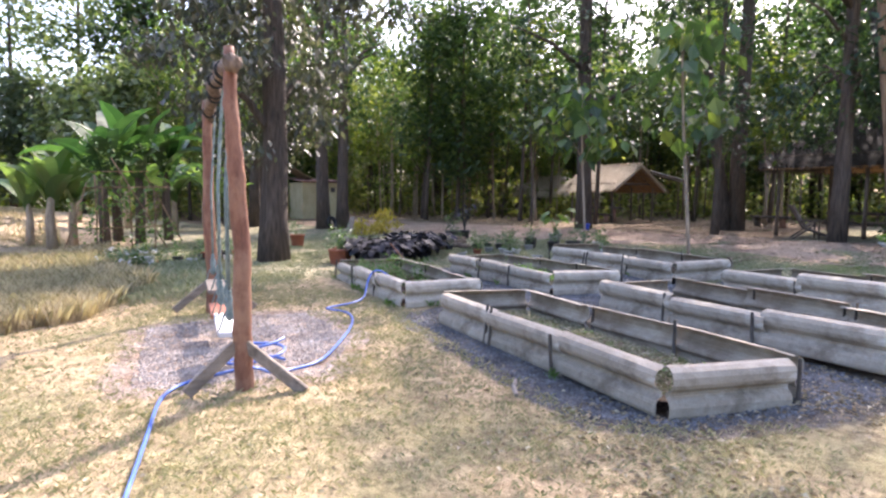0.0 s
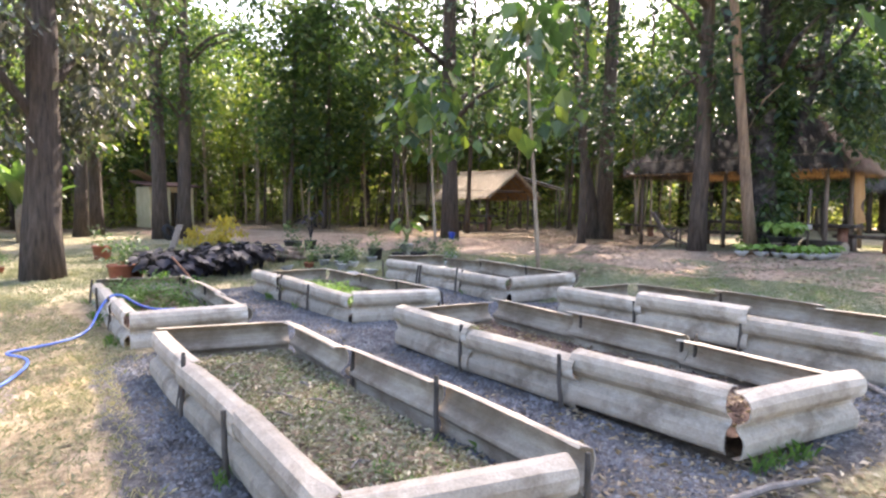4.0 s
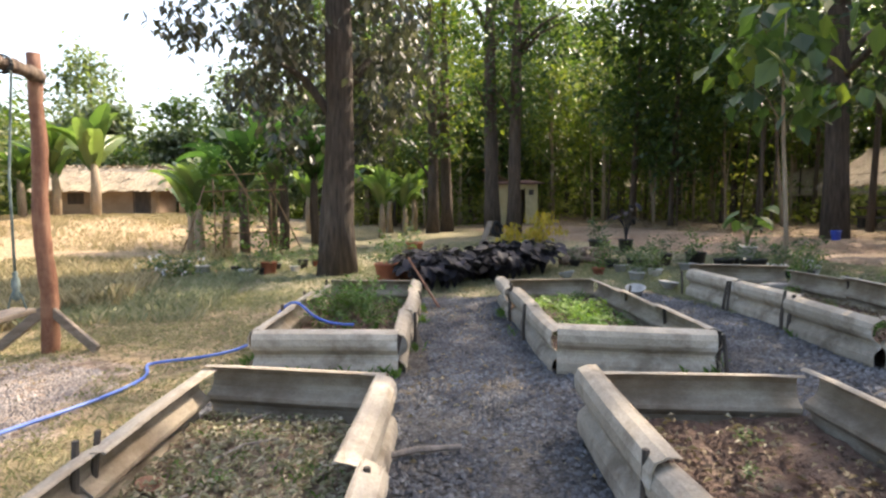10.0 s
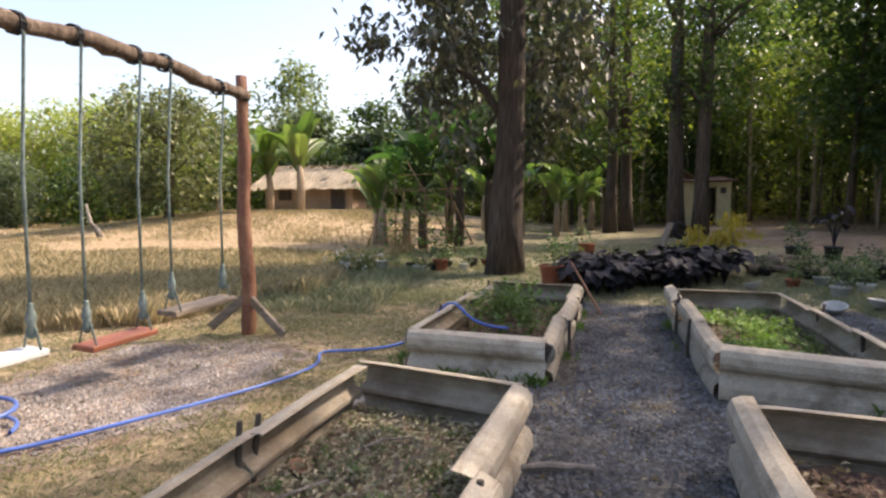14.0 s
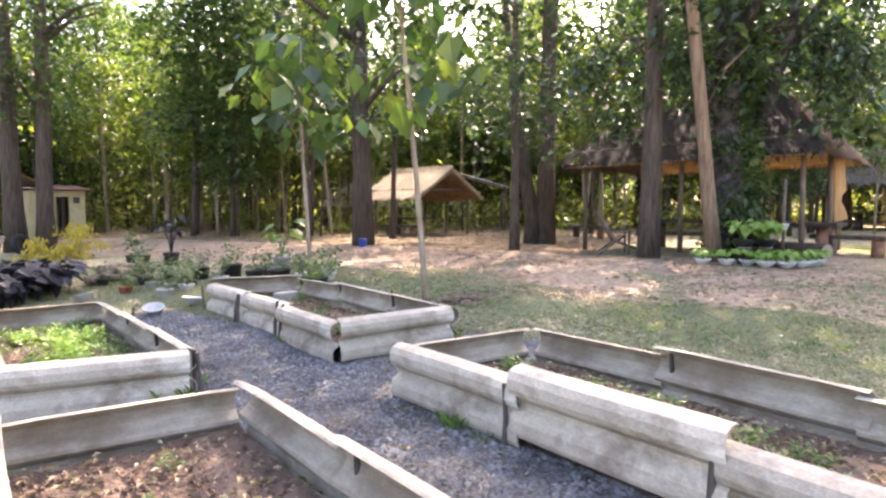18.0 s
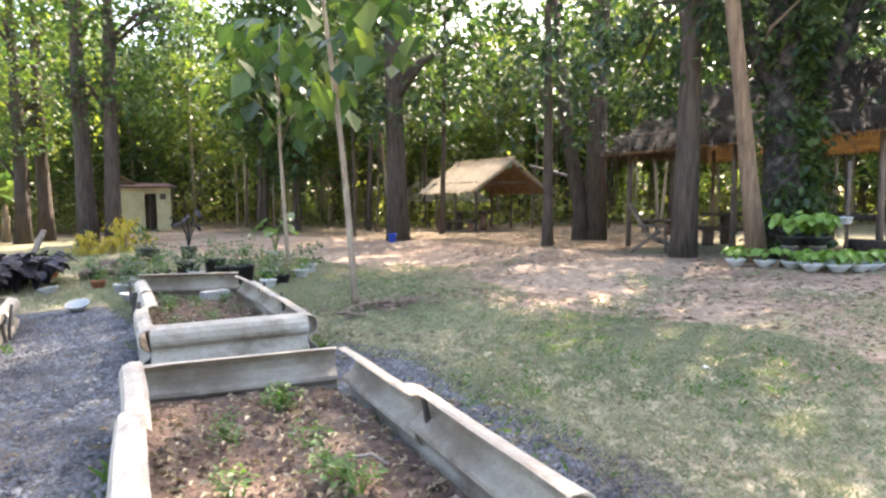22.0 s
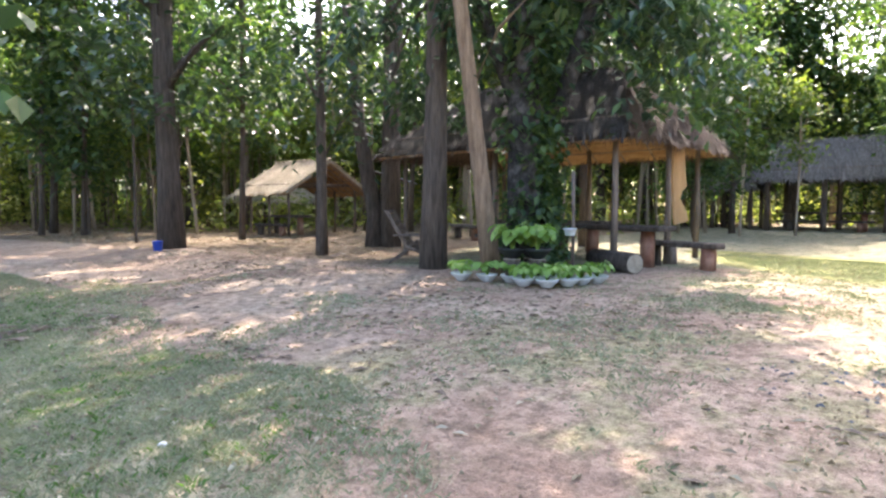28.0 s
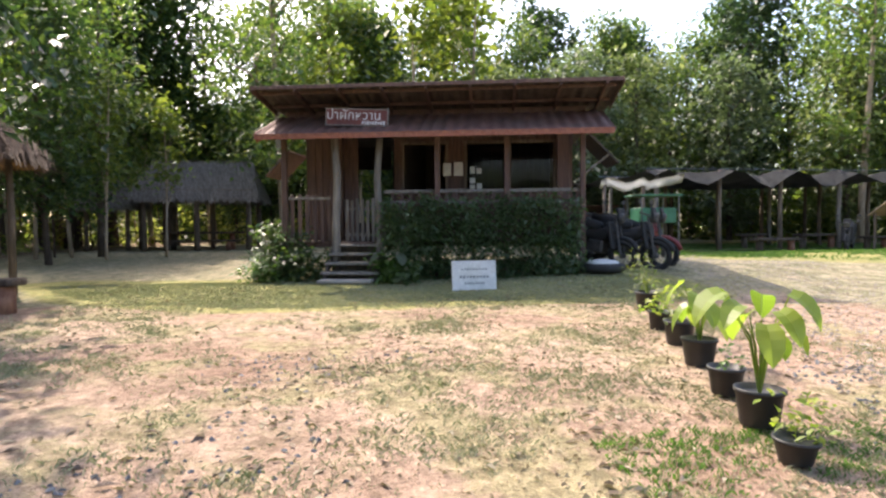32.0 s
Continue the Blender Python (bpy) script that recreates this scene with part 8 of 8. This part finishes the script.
while len(_v) < 3600:
    _a, _b = _rng.uniform(0.06, 0.94), _rng.uniform(0.03, 0.97)
    _x, _y, _z = in_bed("A", _a, _b)
    if patchy(_x, _y, _rng, 2.3, -0.1):
        _mk(_rng, _v, _f, _x, _y, _z + 0.005)
tagged(new("seedlings", mesh_from("seedlings", _v, _f, L_HERB)), "tiny green weeds sprouting in the long bed", "weeds", kind="stuff")
# clods in the beds, a heap of dead leaves, weeds at a sapling's foot and along the sheets
for _k in "ACEFDB":
    _v, _f = [], []
    for _ in range(1100 if _k == "C" else 600):
        _x, _y, _z = in_bed(_k, _rng.uniform(0.05, 0.95), _rng.uniform(0.03, 0.97))
        for _j in range(2):
            pebble(_rng, _v, _f, _x + _rng.uniform(-0.02, 0.02), _y + _rng.uniform(-0.02, 0.02), _z + _rng.uniform(-0.012, 0.012))
    tagged(new("soil_clods", mesh_from("soil_clods", _v, _f, M_SOILPALE if _k == "A" else M_SOIL)), "small crumbling clods of brown soil", "soil", kind="stuff")
_v, _f = [], []
_mk = litter(0.05, 0.13)
for _ in range(150):
    _a, _r = _rng.uniform(0, 6.28), abs(_rng.gauss(0, 0.34))
    _x, _y = 7.95 + 1.5 * _r * math.cos(_a), 4.55 + _r * math.sin(_a)
    _mk(_rng, _v, _f, _x, _y, ground_z(_x, _y) + 0.05 * _rng.random())
tagged(new("dead_leaves", mesh_from("dead_leaves", _v, _f, M_BARKLOG)), "heap of curled dead brown leaves under a young teak", "leaf litter", kind="stuff")
_v, _f = [], []
_mk = grass(0.03, 0.1, 0.004, 0.8, 8)
for _q, _l in BEDS.values():
    for _e in range(4):
        _a, _b = Vector(_q[_e]), Vector(_q[(_e + 1) % 4])
        _o = Vector(((_b - _a).y, -(_b - _a).x)).normalized() * 0.1
        for _ in range(24):
            _p = _a.lerp(_b, _rng.random()) + _o * _rng.uniform(0.9, 1.6)
            if noise.noise((_p.x * 1.6, _p.y * 1.6, 3.3)) > 0.2:
                _mk(_rng, _v, _f, _p.x, _p.y, ground_z(_p.x, _p.y))
for _ in range(15):
    _x, _y = 6.78 + _rng.gauss(0, 0.16), -0.74 + _rng.gauss(0, 0.16)
    _mk(_rng, _v, _f, _x, _y, ground_z(_x, _y))
tagged(new("weeds", mesh_from("weeds", _v, _f, L_HERB)), "green weeds sprouting along the beds' walls", "weeds", kind="stuff")
# undergrowth of the wood
_rng = random.Random(123)
_cs = []
while len(_cs) < 1900:
    _x, _y = _rng.uniform(0, 60), _rng.uniform(-32, 60)
    _far = math.hypot(_x - 6, _y)
    if _far < 24 or abs(_y + 2.7 + 0.15 * (_x - 7.9)) < 3 or not (_y > 33 - 0.1 * _x or (_x > 24 and _y > 8) or (_x > 17 and _y > 20) or _x > 42):
        continue
    if math.hypot(_x - 38, _y - 4) < 6 or math.hypot(_x - 9.9, _y - 30) < 2.6:
        continue
    _cs.append((_x, _y, 0.4 + _rng.uniform(0, 3.4) * _rng.random()))
_v, _f = leaf_cloud(_rng, _cs, 26, 0.34, 0.55)
tagged(new("undergrowth", mesh_from("undergrowth", _v, _f, L_UNDER)), "sunlit yellow-green undergrowth among the woodland trunks", "undergrowth", kind="stuff")
